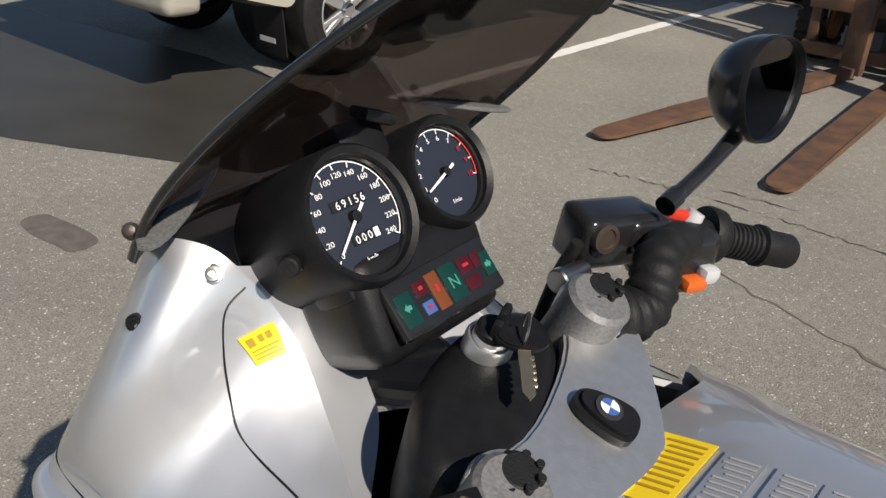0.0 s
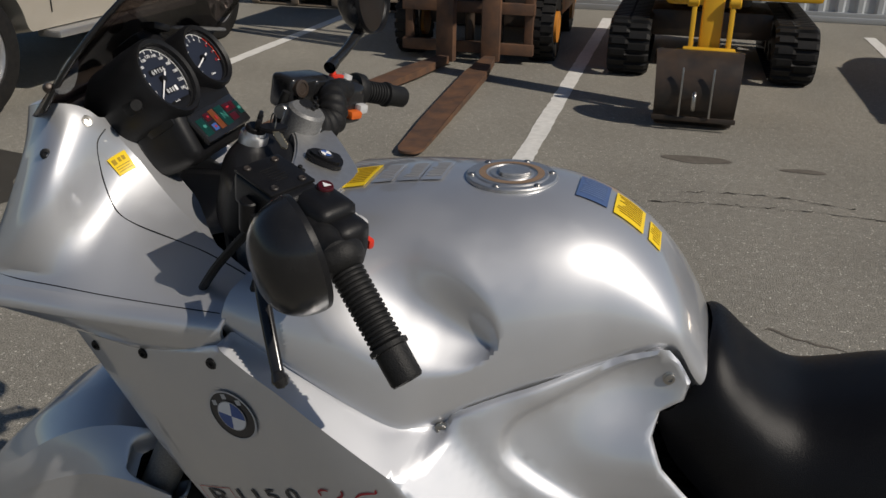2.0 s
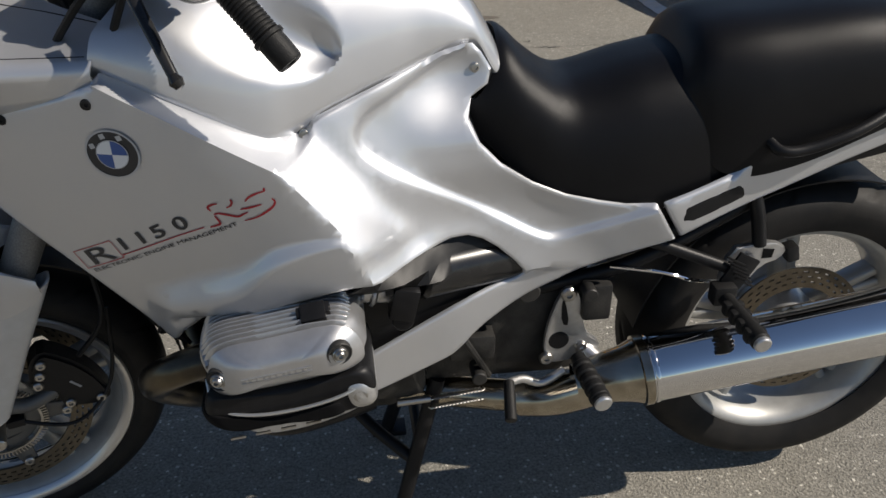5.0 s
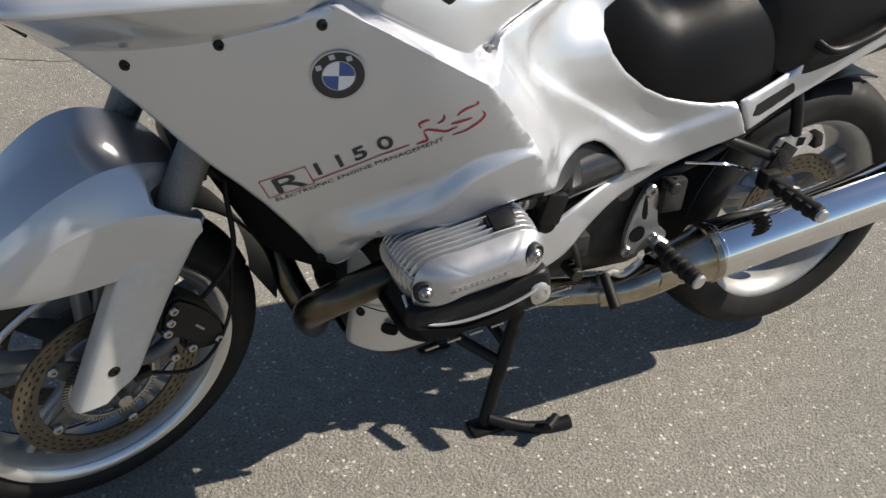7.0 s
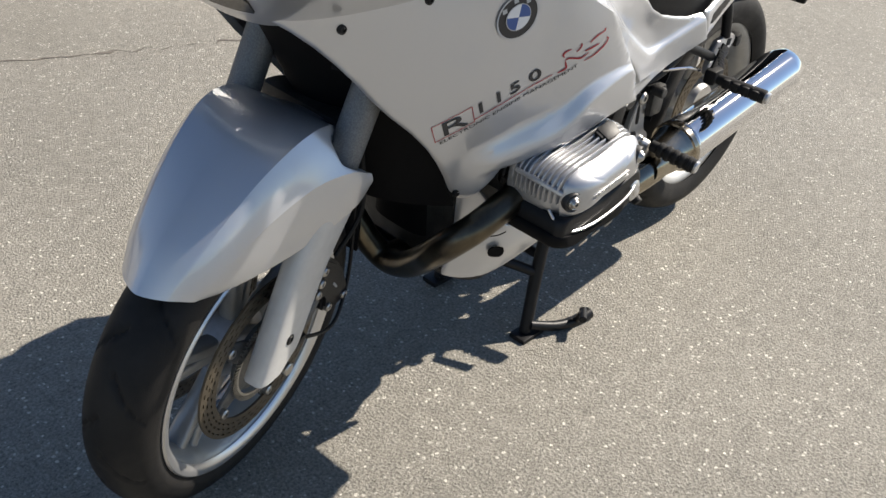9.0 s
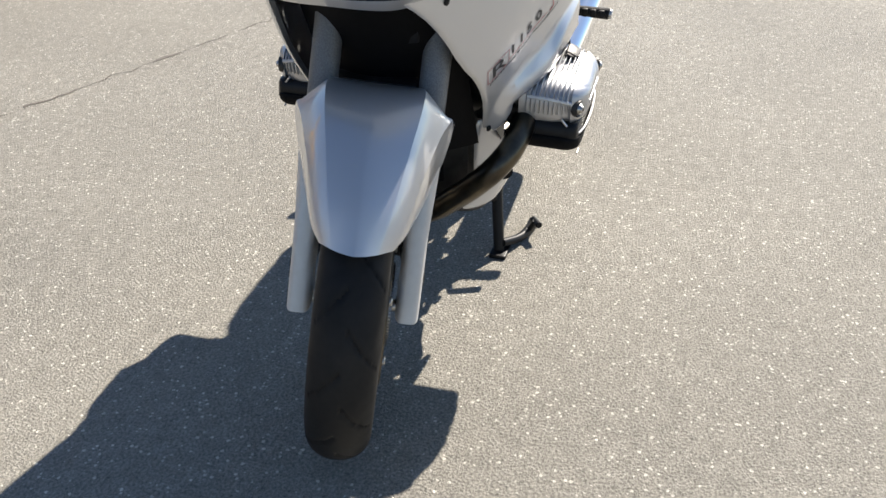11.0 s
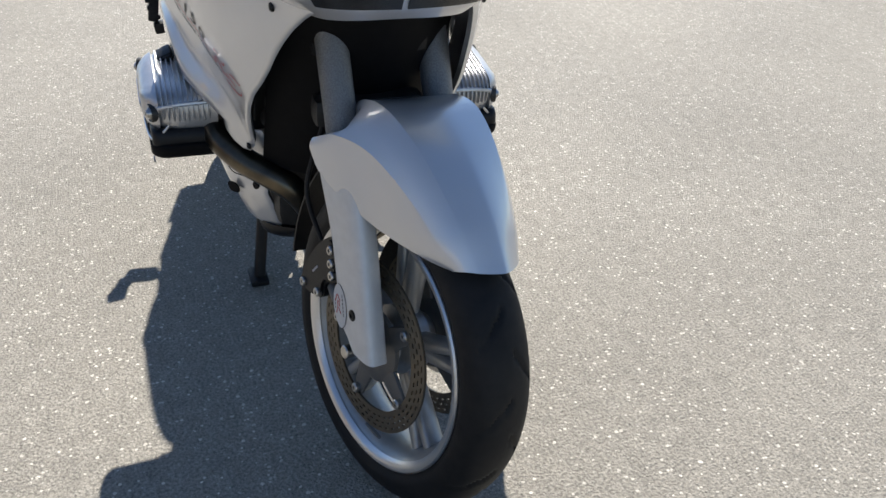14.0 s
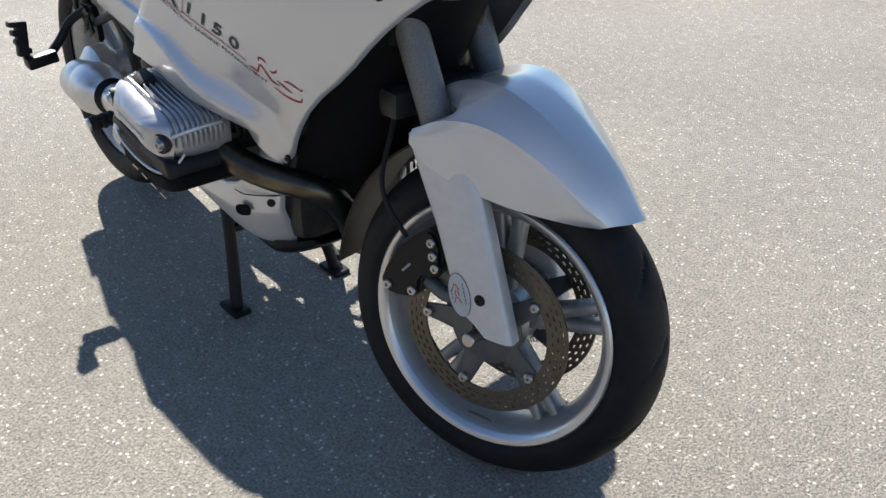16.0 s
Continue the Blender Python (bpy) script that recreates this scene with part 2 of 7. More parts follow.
# ---- building tools ----
def lerp(x, *knots):
    """Smooth curve through (x, value) knots."""
    k = sorted(knots)
    if x <= k[0][0]:
        return k[0][1]
    for i in range(len(k) - 1):
        (a, va), (b, vb) = k[i], k[i + 1]
        if x <= b:
            s = lambda j: (k[min(j + 1, len(k) - 1)][1] - k[max(j - 1, 0)][1]) / max(1e-6, k[min(j + 1, len(k) - 1)][0] - k[max(j - 1, 0)][0])
            h, u = b - a, (x - a) / (b - a)
            return (2 * u**3 - 3 * u**2 + 1) * va + (u**3 - 2 * u**2 + u) * h * s(i) + (3 * u**2 - 2 * u**3) * vb + (u**3 - u**2) * h * s(i + 1)
    return k[-1][1]


def part(name, bm, mat, parent=None, label="", m=None, angle=38):
    """Links a bmesh as one mesh object, under a thing or a part."""
    if m is not None:
        bm.transform(m)
        if m.determinant() < 0:
            bmesh.ops.reverse_faces(bm, faces=bm.faces)
    me = bpy.data.meshes.new(name)
    bm.to_mesh(me)
    bm.free()
    me.shade_smooth()
    me.set_sharp_from_angle(angle=radians(angle))
    me.materials.append(mat)
    ob = new(name, me)
    ob.parent = parent
    if label:
        ob["label"] = label
    return ob


def thing(name, label, category, at=None, group=""):
    ob = new(name)
    if at is not None:
        ob.matrix_world = at
    return tagged(ob, label, category, group)


def grid(f, nu, nv, thick=0.0, closed_u=False, flip=False):
    """A surface f(u, v), u and v from 0 to 1, given thickness inwards."""
    bm = bmesh.new()
    vs = [[bm.verts.new(f(i / (nu if closed_u else nu - 1), j / (nv - 1))) for j in range(nv)] for i in range(nu)]
    for i in range(nu if closed_u else nu - 1):
        for j in range(nv - 1):
            q = [vs[i][j], vs[(i + 1) % nu][j], vs[(i + 1) % nu][j + 1], vs[i][j + 1]]
            bm.faces.new(q[::-1] if flip else q)
    bmesh.ops.remove_doubles(bm, verts=bm.verts, dist=1e-5)
    if thick:
        shell(bm, thick)
    return bm


def shell(bm, thick):
    bm.normal_update()
    off = {v: v.co - v.normal * thick for v in bm.verts}
    rim = [e for e in bm.edges if e.is_boundary]
    new_v = {v: bm.verts.new(c) for v, c in off.items()}
    for fc in list(bm.faces):
        bm.faces.new([new_v[v] for v in reversed(fc.verts)])
    for e in rim:
        lp = e.link_loops[0]
        a, b = lp.vert, lp.link_loop_next.vert
        bm.faces.new((b, a, new_v[a], new_v[b]))


def box(sx, sy, sz, at=(0, 0, 0), bevel=0.004, turn=(0, 0, 0), seg=2):
    bm = bmesh.new()
    bmesh.ops.create_cube(bm, size=1, matrix=Matrix.Diagonal((sx, sy, sz, 1)))
    if bevel:
        bmesh.ops.bevel(bm, geom=bm.edges[:], offset=min(bevel, 0.45 * min(sx, sy, sz)), segments=seg, affect="EDGES", profile=0.6)
    bm.transform(pose(*at, *turn))
    return bm


def join(*bms):
    out = bmesh.new()
    for b in bms:
        me = bpy.data.meshes.new("x")
        b.to_mesh(me)
        b.free()
        out.from_mesh(me)
        bpy.data.meshes.remove(me)
    return out


def lathe(profile, n=48, m=None):
    """Turns (radius, along) pairs round the local z axis; ends at radius 0 are closed."""
    bm = bmesh.new()
    rings = []
    for r, z in profile:
        rings.append([bm.verts.new((r * math.cos(2 * math.pi * i / n), r * math.sin(2 * math.pi * i / n), z)) for i in range(n)])
    for a, b in zip(rings, rings[1:]):
        for i in range(n):
            bm.faces.new((a[i], a[(i + 1) % n], b[(i + 1) % n], b[i]))
    bmesh.ops.remove_doubles(bm, verts=bm.verts, dist=1e-6)
    bmesh.ops.recalc_face_normals(bm, faces=bm.faces)
    if m is not None:
        bm.transform(m)
    return bm


def axis(a, b):
    """The pose at a whose local z points to b."""
    a, b = Vector(a), Vector(b)
    return Matrix.Translation(a) @ (b - a).to_track_quat("Z", "Y").to_matrix().to_4x4()


def rod(a, b, r, r2=None, n=20, soft=0.15):
    """A rod from a to b with softened ends."""
    d, r2 = (Vector(b) - Vector(a)).length, r if r2 is None else r2
    e, e2 = min(r * soft, d * 0.3), min(r2 * soft, d * 0.3)
    return lathe([(0, 0), (r - e, 0), (r, e), (r2, d - e2), (r2 - e2, d), (0, d)], n, axis(a, b))


def smooth_path(pts, per=8):
    pts = [Vector(p) for p in pts]
    out = []
    for i in range(len(pts) - 1):
        p0, p1, p2, p3 = pts[max(i - 1, 0)], pts[i], pts[i + 1], pts[min(i + 2, len(pts) - 1)]
        for k in range(per):
            t = k / per
            out.append(0.5 * ((2 * p1) + (p2 - p0) * t + (2 * p0 - 5 * p1 + 4 * p2 - p3) * t * t + (3 * p1 - p0 - 3 * p2 + p3) * t**3))
    return out + [pts[-1]]


def tube(pts, r, n=14, per=8, flat=1.0, ends=None):
    """A bent tube through pts; r may be a function of the way along (0 to 1)."""
    path = smooth_path(pts, per)
    bm = bmesh.new()
    rings, up = [], Vector((0.13, 0.21, 0.97))
    for i, p in enumerate(path):
        d = (path[min(i + 1, len(path) - 1)] - path[max(i - 1, 0)]).normalized()
        s = d.cross(up)
        s = (s if s.length > 1e-3 else d.cross(Vector((1, 0, 0)))).normalized()
        w = s.cross(d)
        up = w
        rr = r(i / (len(path) - 1)) if callable(r) else r
        rings.append([bm.verts.new(p + rr * (math.cos(2 * math.pi * k / n) * s + flat * math.sin(2 * math.pi * k / n) * w)) for k in range(n)])
    for a, b in zip(rings, rings[1:]):
        for k in range(n):
            bm.faces.new((a[k], a[(k + 1) % n], b[(k + 1) % n], b[k]))
    bm.faces.new(rings[0][::-1])
    bm.faces.new(rings[-1])
    bmesh.ops.recalc_face_normals(bm, faces=bm.faces)
    return bm


def beside(line, off):
    """The polyline shifted sideways by off."""
    out = []
    for i, p in enumerate(line):
        a, b = line[max(i - 1, 0)], line[min(i + 1, len(line) - 1)]
        d = math.dist(a, b) or 1
        out.append((p[0] - (b[1] - a[1]) / d * off, p[1] + (b[0] - a[0]) / d * off))
    return out


def chaikin(pts, rounds=2, closed=True):
    for _ in range(rounds):
        out = []
        n = len(pts)
        for i in range(n if closed else n - 1):
            a, b = pts[i], pts[(i + 1) % n]
            out += [tuple(0.75 * p + 0.25 * q for p, q in zip(a, b)), tuple(0.25 * p + 0.75 * q for p, q in zip(a, b))]
        pts = out if closed else [pts[0]] + out[1:-1] + [pts[-1]]
    return pts


def edge_distance(p, poly):
    best = 9.0
    for (ax, ay), (bx, by) in zip(poly, poly[1:] + poly[:1]):
        dx, dy = bx - ax, by - ay
        s = max(0, min(1, ((p[0] - ax) * dx + (p[1] - ay) * dy) / (dx * dx + dy * dy + 1e-12)))
        best = min(best, math.hypot(p[0] - ax - s * dx, p[1] - ay - s * dy))
    return best


def inside(p, poly):
    odd = False
    for (ax, ay), (bx, by) in zip(poly, poly[1:] + poly[:1]):
        if (ay > p[1]) != (by > p[1]) and p[0] < (bx - ax) * (p[1] - ay) / (by - ay) + ax:
            odd = not odd
    return odd


def sheet(outline, step=0.014, edge=0.006, creases=()):
    """Fills an outline with a fine triangle net: points, distances from the edge, triangles."""
    poly = []
    for a, b in zip(outline, outline[1:] + outline[:1]):
        k = max(1, int(math.dist(a, b) / step))
        poly += [(a[0] + (b[0] - a[0]) * i / k, a[1] + (b[1] - a[1]) * i / k) for i in range(k)]
    pts = list(poly)
    n = len(poly)
    area = sum(a[0] * b[1] - b[0] * a[1] for a, b in zip(poly, poly[1:] + poly[:1]))
    sg = 1 if area > 0 else -1
    for off in (0.25 * edge, 0.6 * edge, edge):
        for i in range(n):
            a, b = poly[i - 1], poly[(i + 1) % n]
            d = math.dist(a, b) or 1
            p = (poly[i][0] - sg * (b[1] - a[1]) / d * off, poly[i][1] + sg * (b[0] - a[0]) / d * off)
            if inside(p, poly) and edge_distance(p, poly) > 0.85 * off:
                pts.append(p)
    xs, ys = [p[0] for p in poly], [p[1] for p in poly]
    x = min(xs) + step / 2
    while x < max(xs):
        y = min(ys) + step / 2
        while y < max(ys):
            if inside((x, y), poly) and edge_distance((x, y), poly) > edge + step * 0.4:
                pts.append((x, y))
            y += step
        x += step
    ties = [(i, (i + 1) % n) for i in range(n)]
    if creases:
        rows = []
        for line in creases:
            row = []
            for a, b in zip(line, line[1:]):
                k = max(1, int(math.dist(a, b) / (step * 0.7)))
                row += [(a[0] + (b[0] - a[0]) * i / k, a[1] + (b[1] - a[1]) * i / k) for i in range(k)]
            rows.append(row + [line[-1]])
        flat_rows = [p for row in rows for p in row]
        pts = pts[:n] + [p for p in pts[n:] if all(math.dist(p, q) > 0.55 * step for q in flat_rows)]
        for row in rows:
            last = None
            for p in row:
                if inside(p, poly) and edge_distance(p, poly) > 0.003:
                    pts.append(p)
                    if last is not None:
                        ties.append((last, len(pts) - 1))
                    last = len(pts) - 1
                else:
                    last = None
    r = delaunay_2d_cdt([Vector(p) for p in pts], ties, [], 0, 1e-6)
    verts = [(v.x, v.y) for v in r[0]]
    mid = lambda q: (sum(verts[i][0] for i in q) / 3, sum(verts[i][1] for i in q) / 3)
    return verts, [edge_distance(v, poly) for v in verts], [tuple(q) for q in r[2] if inside(mid(q), poly)]


def panel(outline, face, thick=0.012, step=0.014, edge=0.006, rounds=2, creases=()):
    """A body panel on the left flank: outline in (x, z), its outside at y = face(x, z), with rolled edges."""
    verts, dist, tris = sheet(chaikin(outline, rounds), step, edge, creases)
    bm = bmesh.new()
    vs = []
    for (x, z), d in zip(verts, dist):
        drop = edge - math.sqrt(max(0, edge * edge - (edge - d) ** 2)) if d < edge else 0
        vs.append(bm.verts.new((x, face(x, z) - drop, z)))
    for t in tris:
        bm.faces.new([vs[i] for i in t])
    bmesh.ops.recalc_face_normals(bm, faces=bm.faces)
    mid = max(bm.faces, key=lambda q: q.calc_area())
    if mid.normal.y < 0:
        bmesh.ops.reverse_faces(bm, faces=bm.faces)
    shell(bm, thick)
    return bm


def plate(outline, thick, m=None, rounds=2, bevel=0.0):
    """A flat plate: outline in local x, y; thickness along z."""
    pts = chaikin(outline, rounds) if rounds else list(outline)
    bm = bmesh.new()
    f = bm.faces.new([bm.verts.new((x, y, 0)) for x, y in pts])
    r = bmesh.ops.extrude_face_region(bm, geom=[f])
    bmesh.ops.translate(bm, verts=[v for v in r["geom"] if isinstance(v, bmesh.types.BMVert)], vec=(0, 0, thick))
    bmesh.ops.recalc_face_normals(bm, faces=bm.faces)
    if bevel:
        bmesh.ops.bevel(bm, geom=[e for e in bm.edges if abs(e.verts[0].co.z - e.verts[1].co.z) < 1e-6], offset=bevel, segments=2, affect="EDGES")
    if m is not None:
        bm.transform(m)
    return bm


def lettering(text, height, m, shear=0.0, extrude=0.0004, bold=0.0):
    """Raised lettering in the built-in font as a bmesh, starting at the pose m."""
    cu = bpy.data.curves.new("text", "FONT")
    cu.body, cu.size, cu.shear, cu.extrude, cu.resolution_u = text, height / 0.7, shear, extrude, 3
    cu.offset = bold
    ob = bpy.data.objects.new("text", cu)
    me = ob.to_mesh()
    bm = bmesh.new()
    bm.from_mesh(me)
    ob.to_mesh_clear()
    bpy.data.objects.remove(ob)
    bpy.data.curves.remove(cu)
    bm.transform(m)
    return bm


MIRROR = Matrix.Diagonal((1, -1, 1, 1))


def both(name, build, mat, parent, label="", m=None, angle=38):
    """A part on the left flank and its mirror image on the right."""
    left = part(name, build(), mat, parent, label, m, angle)
    right = part(name, build(), mat, parent, label, MIRROR if m is None else m @ MIRROR, angle)
    return left, right


# ---- ground ----
def flat(x0, y0, x1, y1, z, nx=1, ny=1, wob=0.0):
    """A thin sheet with slightly uneven edges."""
    bm = bmesh.new()
    rim = [(x0 + (x1 - x0) * i / nx, y0) for i in range(nx)] + [(x1, y0 + (y1 - y0) * i / ny) for i in range(ny)]
    rim += [(x1 - (x1 - x0) * i / nx, y1) for i in range(nx)] + [(x0, y1 - (y1 - y0) * i / ny) for i in range(ny)]
    bm.faces.new([bm.verts.new((x + random.uniform(-wob, wob), y + random.uniform(-wob, wob), z)) for x, y in rim])
    return bm


def blot(outline, z, rough=0.03, seed=0.0):
    """A flat stain with a ragged edge."""
    pts = chaikin(outline, 3)
    bm = bmesh.new()
    vs = []
    for x, y in pts:
        k = rough * noise.noise(Vector((x * 5 + seed, y * 5, 0.3))) * 2
        vs.append(bm.verts.new((x + k, y + k * 0.7, z)))
    bm.faces.new(vs)
    return bm


def crack(pts, z=0.003, w=0.006, seed=1.0):
    """A jagged crack as a thin dark strip whose width comes and goes."""
    path = smooth_path([(x, y, 0) for x, y in pts], 40)
    bm = bmesh.new()
    last = None
    for i, p in enumerate(path):
        j = Vector((noise.noise(Vector((i * 0.35, seed, 0))), noise.noise(Vector((i * 0.35, seed + 7, 0))), 0)) * 0.035
        k = max(0.0006, w * (0.35 + 1.3 * noise.noise(Vector((i * 0.22, seed + 3, 0)))))
        a, b = bm.verts.new((p.x + j.x, p.y + j.y + k, z)), bm.verts.new((p.x + j.x, p.y + j.y - k, z))
        if last:
            bm.faces.new((last[0], last[1], b, a))
        last = (a, b)
    return bm


ground = part("ground", flat(-600, -600, 600, 600, 0.0), ASPHALT)
tagged(ground, "worn grey asphalt of a sunlit parking yard", "ground", kind="structure")
for lx, y0, y1 in ((2.65, -8.0, -3.1), (-0.06, -8.9, -3.22), (-2.66, -8.6, -3.05), (-5.3, -8.6, -3.05)):
    line = part("parking_line", flat(lx - 0.055, y0, lx + 0.055, y1, 0.004, 3, 90, 0.005), LINE)
    tagged(line, "worn white painted parking line on the asphalt", "parking line", "parking lines", "structure")
# thin ragged-edged sheet, darker and browner than the asphalt around it
dark_sheet = part("dark_patch", blot([(2.05, -1.95), (2.7, -1.62), (3.4, -1.25), (5.2, -0.6), (7.0, -0.9), (7.0, -2.6), (3.9, -2.86), (3.0, -2.93), (2.55, -2.75), (2.2, -2.4)], 0.003, 0.05), DARKPATCH)
tagged(dark_sheet, "dark patch of asphalt beside a car", "damp patch", kind="structure")
for k, pts in enumerate((((1.3, -3.0), (0.92, -3.07), (0.32, -3.09), (-0.24, -3.06), (-0.7, -3.04)), ((-0.5, -3.0), (-1.0, -3.1), (-1.42, -3.13), (-2.0, -3.12), (-2.6, -3.2), (-3.4, -3.1)), ((-0.9, -3.25), (-1.3, -3.3), (-1.7, -3.24)), ((0.9, -3.2), (0.4, -3.25)))):
    tagged(part("crack", crack(pts, 0.003, 0.007, k * 3.1), CRACK), "thin jagged crack in the asphalt", "crack", "asphalt cracks", "structure")
tagged(part("crack", crack(((0.6, -2.5), (-0.48, -2.1), (-1.27, -1.82), (-2.31, -1.48), (-3.3, -1.2), (-6, -0.4)), 0.002, 0.012, 9.0), STAIN), "long sealed seam in the asphalt", "crack", "asphalt cracks", "structure")
for (cx, cy, r), sd in (((-0.96, -3.82, 0.14), 0.0), ((-1.5, -3.75, 0.08), 2.0), ((2.35, -0.9, 0.16), 4.0), ((-0.35, -2.6, 0.07), 6.0)):
    tagged(part("oil_stain", blot([(cx + r * 1.4 * math.cos(a), cy + r * 0.6 * math.sin(a)) for a in [k * 0.785 for k in range(8)]], 0.0025, 0.05, sd), STAIN), "small brown oil stain on the asphalt", "stain", "oil stains", "structure")


# ---- motorcycle: frame of reference ----
bike = thing("motorcycle", "silver sport touring motorcycle on its centre stand, front wheel turned", "motorcycle", pose(0, -0.014, 0, -1.7, 0, 0))
CASTER, STEER_ANGLE = radians(23), radians(18.3)
PIVOT = Vector((-0.345, 0, 1.09))
YOKE = Matrix.Translation(PIVOT) @ Matrix.Rotation(STEER_ANGLE, 4, Vector((-math.sin(CASTER), 0, math.cos(CASTER)))) @ Matrix.Translation(-PIVOT)
STEER = Matrix.Translation((0.002, 0.016, 0.007)) @ YOKE
YOKE = Matrix.Translation((0, 0, -0.006)) @ YOKE


def screw(at, way, r=0.007, mat=None, parent=None, m=None, name="screw"):
    """A socket-head screw in a dark recess, facing way."""
    p = axis(at, Vector(at) + Vector(way))
    return part(name, lathe([(r * 1.25, -0.004), (r * 1.25, 0.0006), (r, 0.001), (r * 0.92, 0.0025), (r * 0.5, 0.0028), (r * 0.45, 0.0008), (0, 0.0008)], 20, p), mat or BLACK, parent or bike, m=m)


# ---- body panels ----
def soft(t):
    t = min(1, max(0, t))
    return t * t * (3 - 2 * t)


def ledge_top(x):
    return lerp(x, (-0.80, 0.735), (-0.66, 0.735), (-0.60, 0.738), (-0.527, 0.722), (-0.475, 0.688), (-0.416, 0.664), (-0.37, 0.641), (-0.34, 0.632), (-0.2, 0.60))


def ledge_width(x):
    return lerp(x, (-0.80, 0.010), (-0.66, 0.010), (-0.60, 0.014), (-0.527, 0.028), (-0.475, 0.042), (-0.416, 0.046), (-0.37, 0.040), (-0.34, 0.036), (-0.2, 0.036))


def flank(x, z):
    """Outside of the front part of the side fairing, with a ledge along its lower edge."""
    f = -0.4152 - 1.2178 * x + 0.983 * z - 0.6602 * x * x + 0.6827 * x * z - 0.4267 * z * z
    d = max(0, ledge_top(x) - z) / ledge_width(x)
    flare = 0.62 * ledge_width(x) * (0.5 * soft(d) + 0.5 * min(1, d)) * soft((-x - 0.322) / 0.05)
    return f + 0.16 * max(0, -x - 0.40) + 0.12 * (z - 0.78) * soft((-x - 0.2) / 0.2) + flare


CREASE = [(-0.461, 0.894), (-0.54, 0.845), (-0.577, 0.80), (-0.614, 0.755), (-0.651, 0.710)]
STRIP = [(-0.30, 0.9658), (-0.42, 0.9009), (-0.56, 0.8251)]
LEDGES = [[(x, ledge_top(x) - k * ledge_width(x)) for x in [-0.33 - 0.013 * n for n in range(23)]] for k in (-0.15, 0, 0.2, 0.4, 0.6, 0.8, 1, 1.15)]
UNDER = [(-0.651, 0.708), (-0.69, 0.701), (-0.735, 0.692)]
RECESS = chaikin([(-0.83, 0.952), (-0.79, 0.931), (-0.72, 0.897), (-0.652, 0.866), (-0.645, 0.83), (-0.672, 0.802), (-0.74, 0.757), (-0.84, 0.697), (-0.925, 0.643), (-0.955, 0.634), (-1.0, 0.646), (-1.06, 0.668), (-1.13, 0.694)], 2, False)


def side(x, z):
    """Outside behind the crease, falling away to the rear, with a shallow recess below tank and seat."""
    d = -0.54 - 0.822 * (0.845 - max(z, 0.59)) - x
    y = 0.287 - lerp(d, (-0.1, -0.12), (0, 0), (0.05, 0.070), (0.07, 0.088), (0.12, 0.110), (0.16, 0.122), (0.26, 0.133), (0.34, 0.124), (0.46, 0.108), (0.6, 0.105))
    y += 0.02 * soft((z - 0.68) / 0.1) * soft(d / 0.1) - 0.055 * soft((z - 0.80) / 0.12) * soft((-x - 0.65) / 0.17)
    under = 0.709 + 0.19 * (x + 0.651)
    y -= min(0.022, 0.8 * max(0, under - z)) * soft((x + 0.76) / 0.06)
    e = 0.05
    if z > 0.60 and x < -0.63:
        e = edge_distance((x, z), RECESS + [(-1.14, 1.0), (-0.83, 1.0)])
        e = e if inside((x, z), RECESS + [(-1.14, 1.0), (-0.83, 1.0)]) else -e
        y -= 0.010 * soft(e / 0.014 + 0.5)
    arm = lerp(x, (-1.3, 0.15), (-0.96, 0.152), (-0.895, 0.153), (-0.806, 0.179), (-0.742, 0.190), (-0.65, 0.207), (-0.55, 0.22))
    return min(y, arm + 1.5 * max(0, z - 0.575)) - 0.06 * max(0, 0.50 - z)


def body(x, z):
    f, s = flank(x, z), side(x, z)
    top = 0.843 + 0.541 * (x + 0.527)
    f -= 2.6 * max(0, z - top) * soft((-x - 0.30) / 0.05) * soft((x + 0.62) / 0.06)
    f += 3 * max(0, -x - 0.66)
    k = 0.004
    h = max(0, min(1, 0.5 + 0.5 * (s - f) / k))
    return s * (1 - h) + f * h - k * h * (1 - h)


BODY_FRONT = [(0.01, 0.885), (-0.05, 0.845), (-0.109, 0.79), (-0.165, 0.725), (-0.238, 0.66), (-0.295, 0.59), (-0.345, 0.515), (-0.362, 0.52), (-0.383, 0.558), (-0.475, 0.603), (-0.58, 0.642)]
BODY_REAR = [(-0.65, 0.658), (-0.735, 0.655), (-0.80, 0.665), (-0.845, 0.645), (-0.905, 0.587), (-0.905, 0.568), (-0.868, 0.561), (-0.806, 0.543), (-0.742, 0.512), (-0.65, 0.468), (-0.62, 0.455), (-0.62, 0.374), (-0.70, 0.40), (-0.775, 0.428), (-0.80, 0.442), (-0.835, 0.480), (-0.883, 0.508), (-0.956, 0.550), (-1.035, 0.585), (-1.13, 0.622), (-1.148, 0.63), (-1.147, 0.633),
             (-1.114, 0.688), (-1.112, 0.692), (-1.106, 0.692), (-1.05, 0.690), (-0.94, 0.716), (-0.836, 0.79), (-0.806, 0.858), (-0.857, 0.893), (-0.826, 0.942), (-0.805, 0.946), (-0.7, 0.912), (-0.61, 0.882), (-0.565, 0.868), (-0.535, 0.861), (-0.515, 0.868), (-0.45, 0.904), (-0.337, 0.963), (-0.318, 0.945), (-0.2, 0.905), (-0.1, 0.892)]
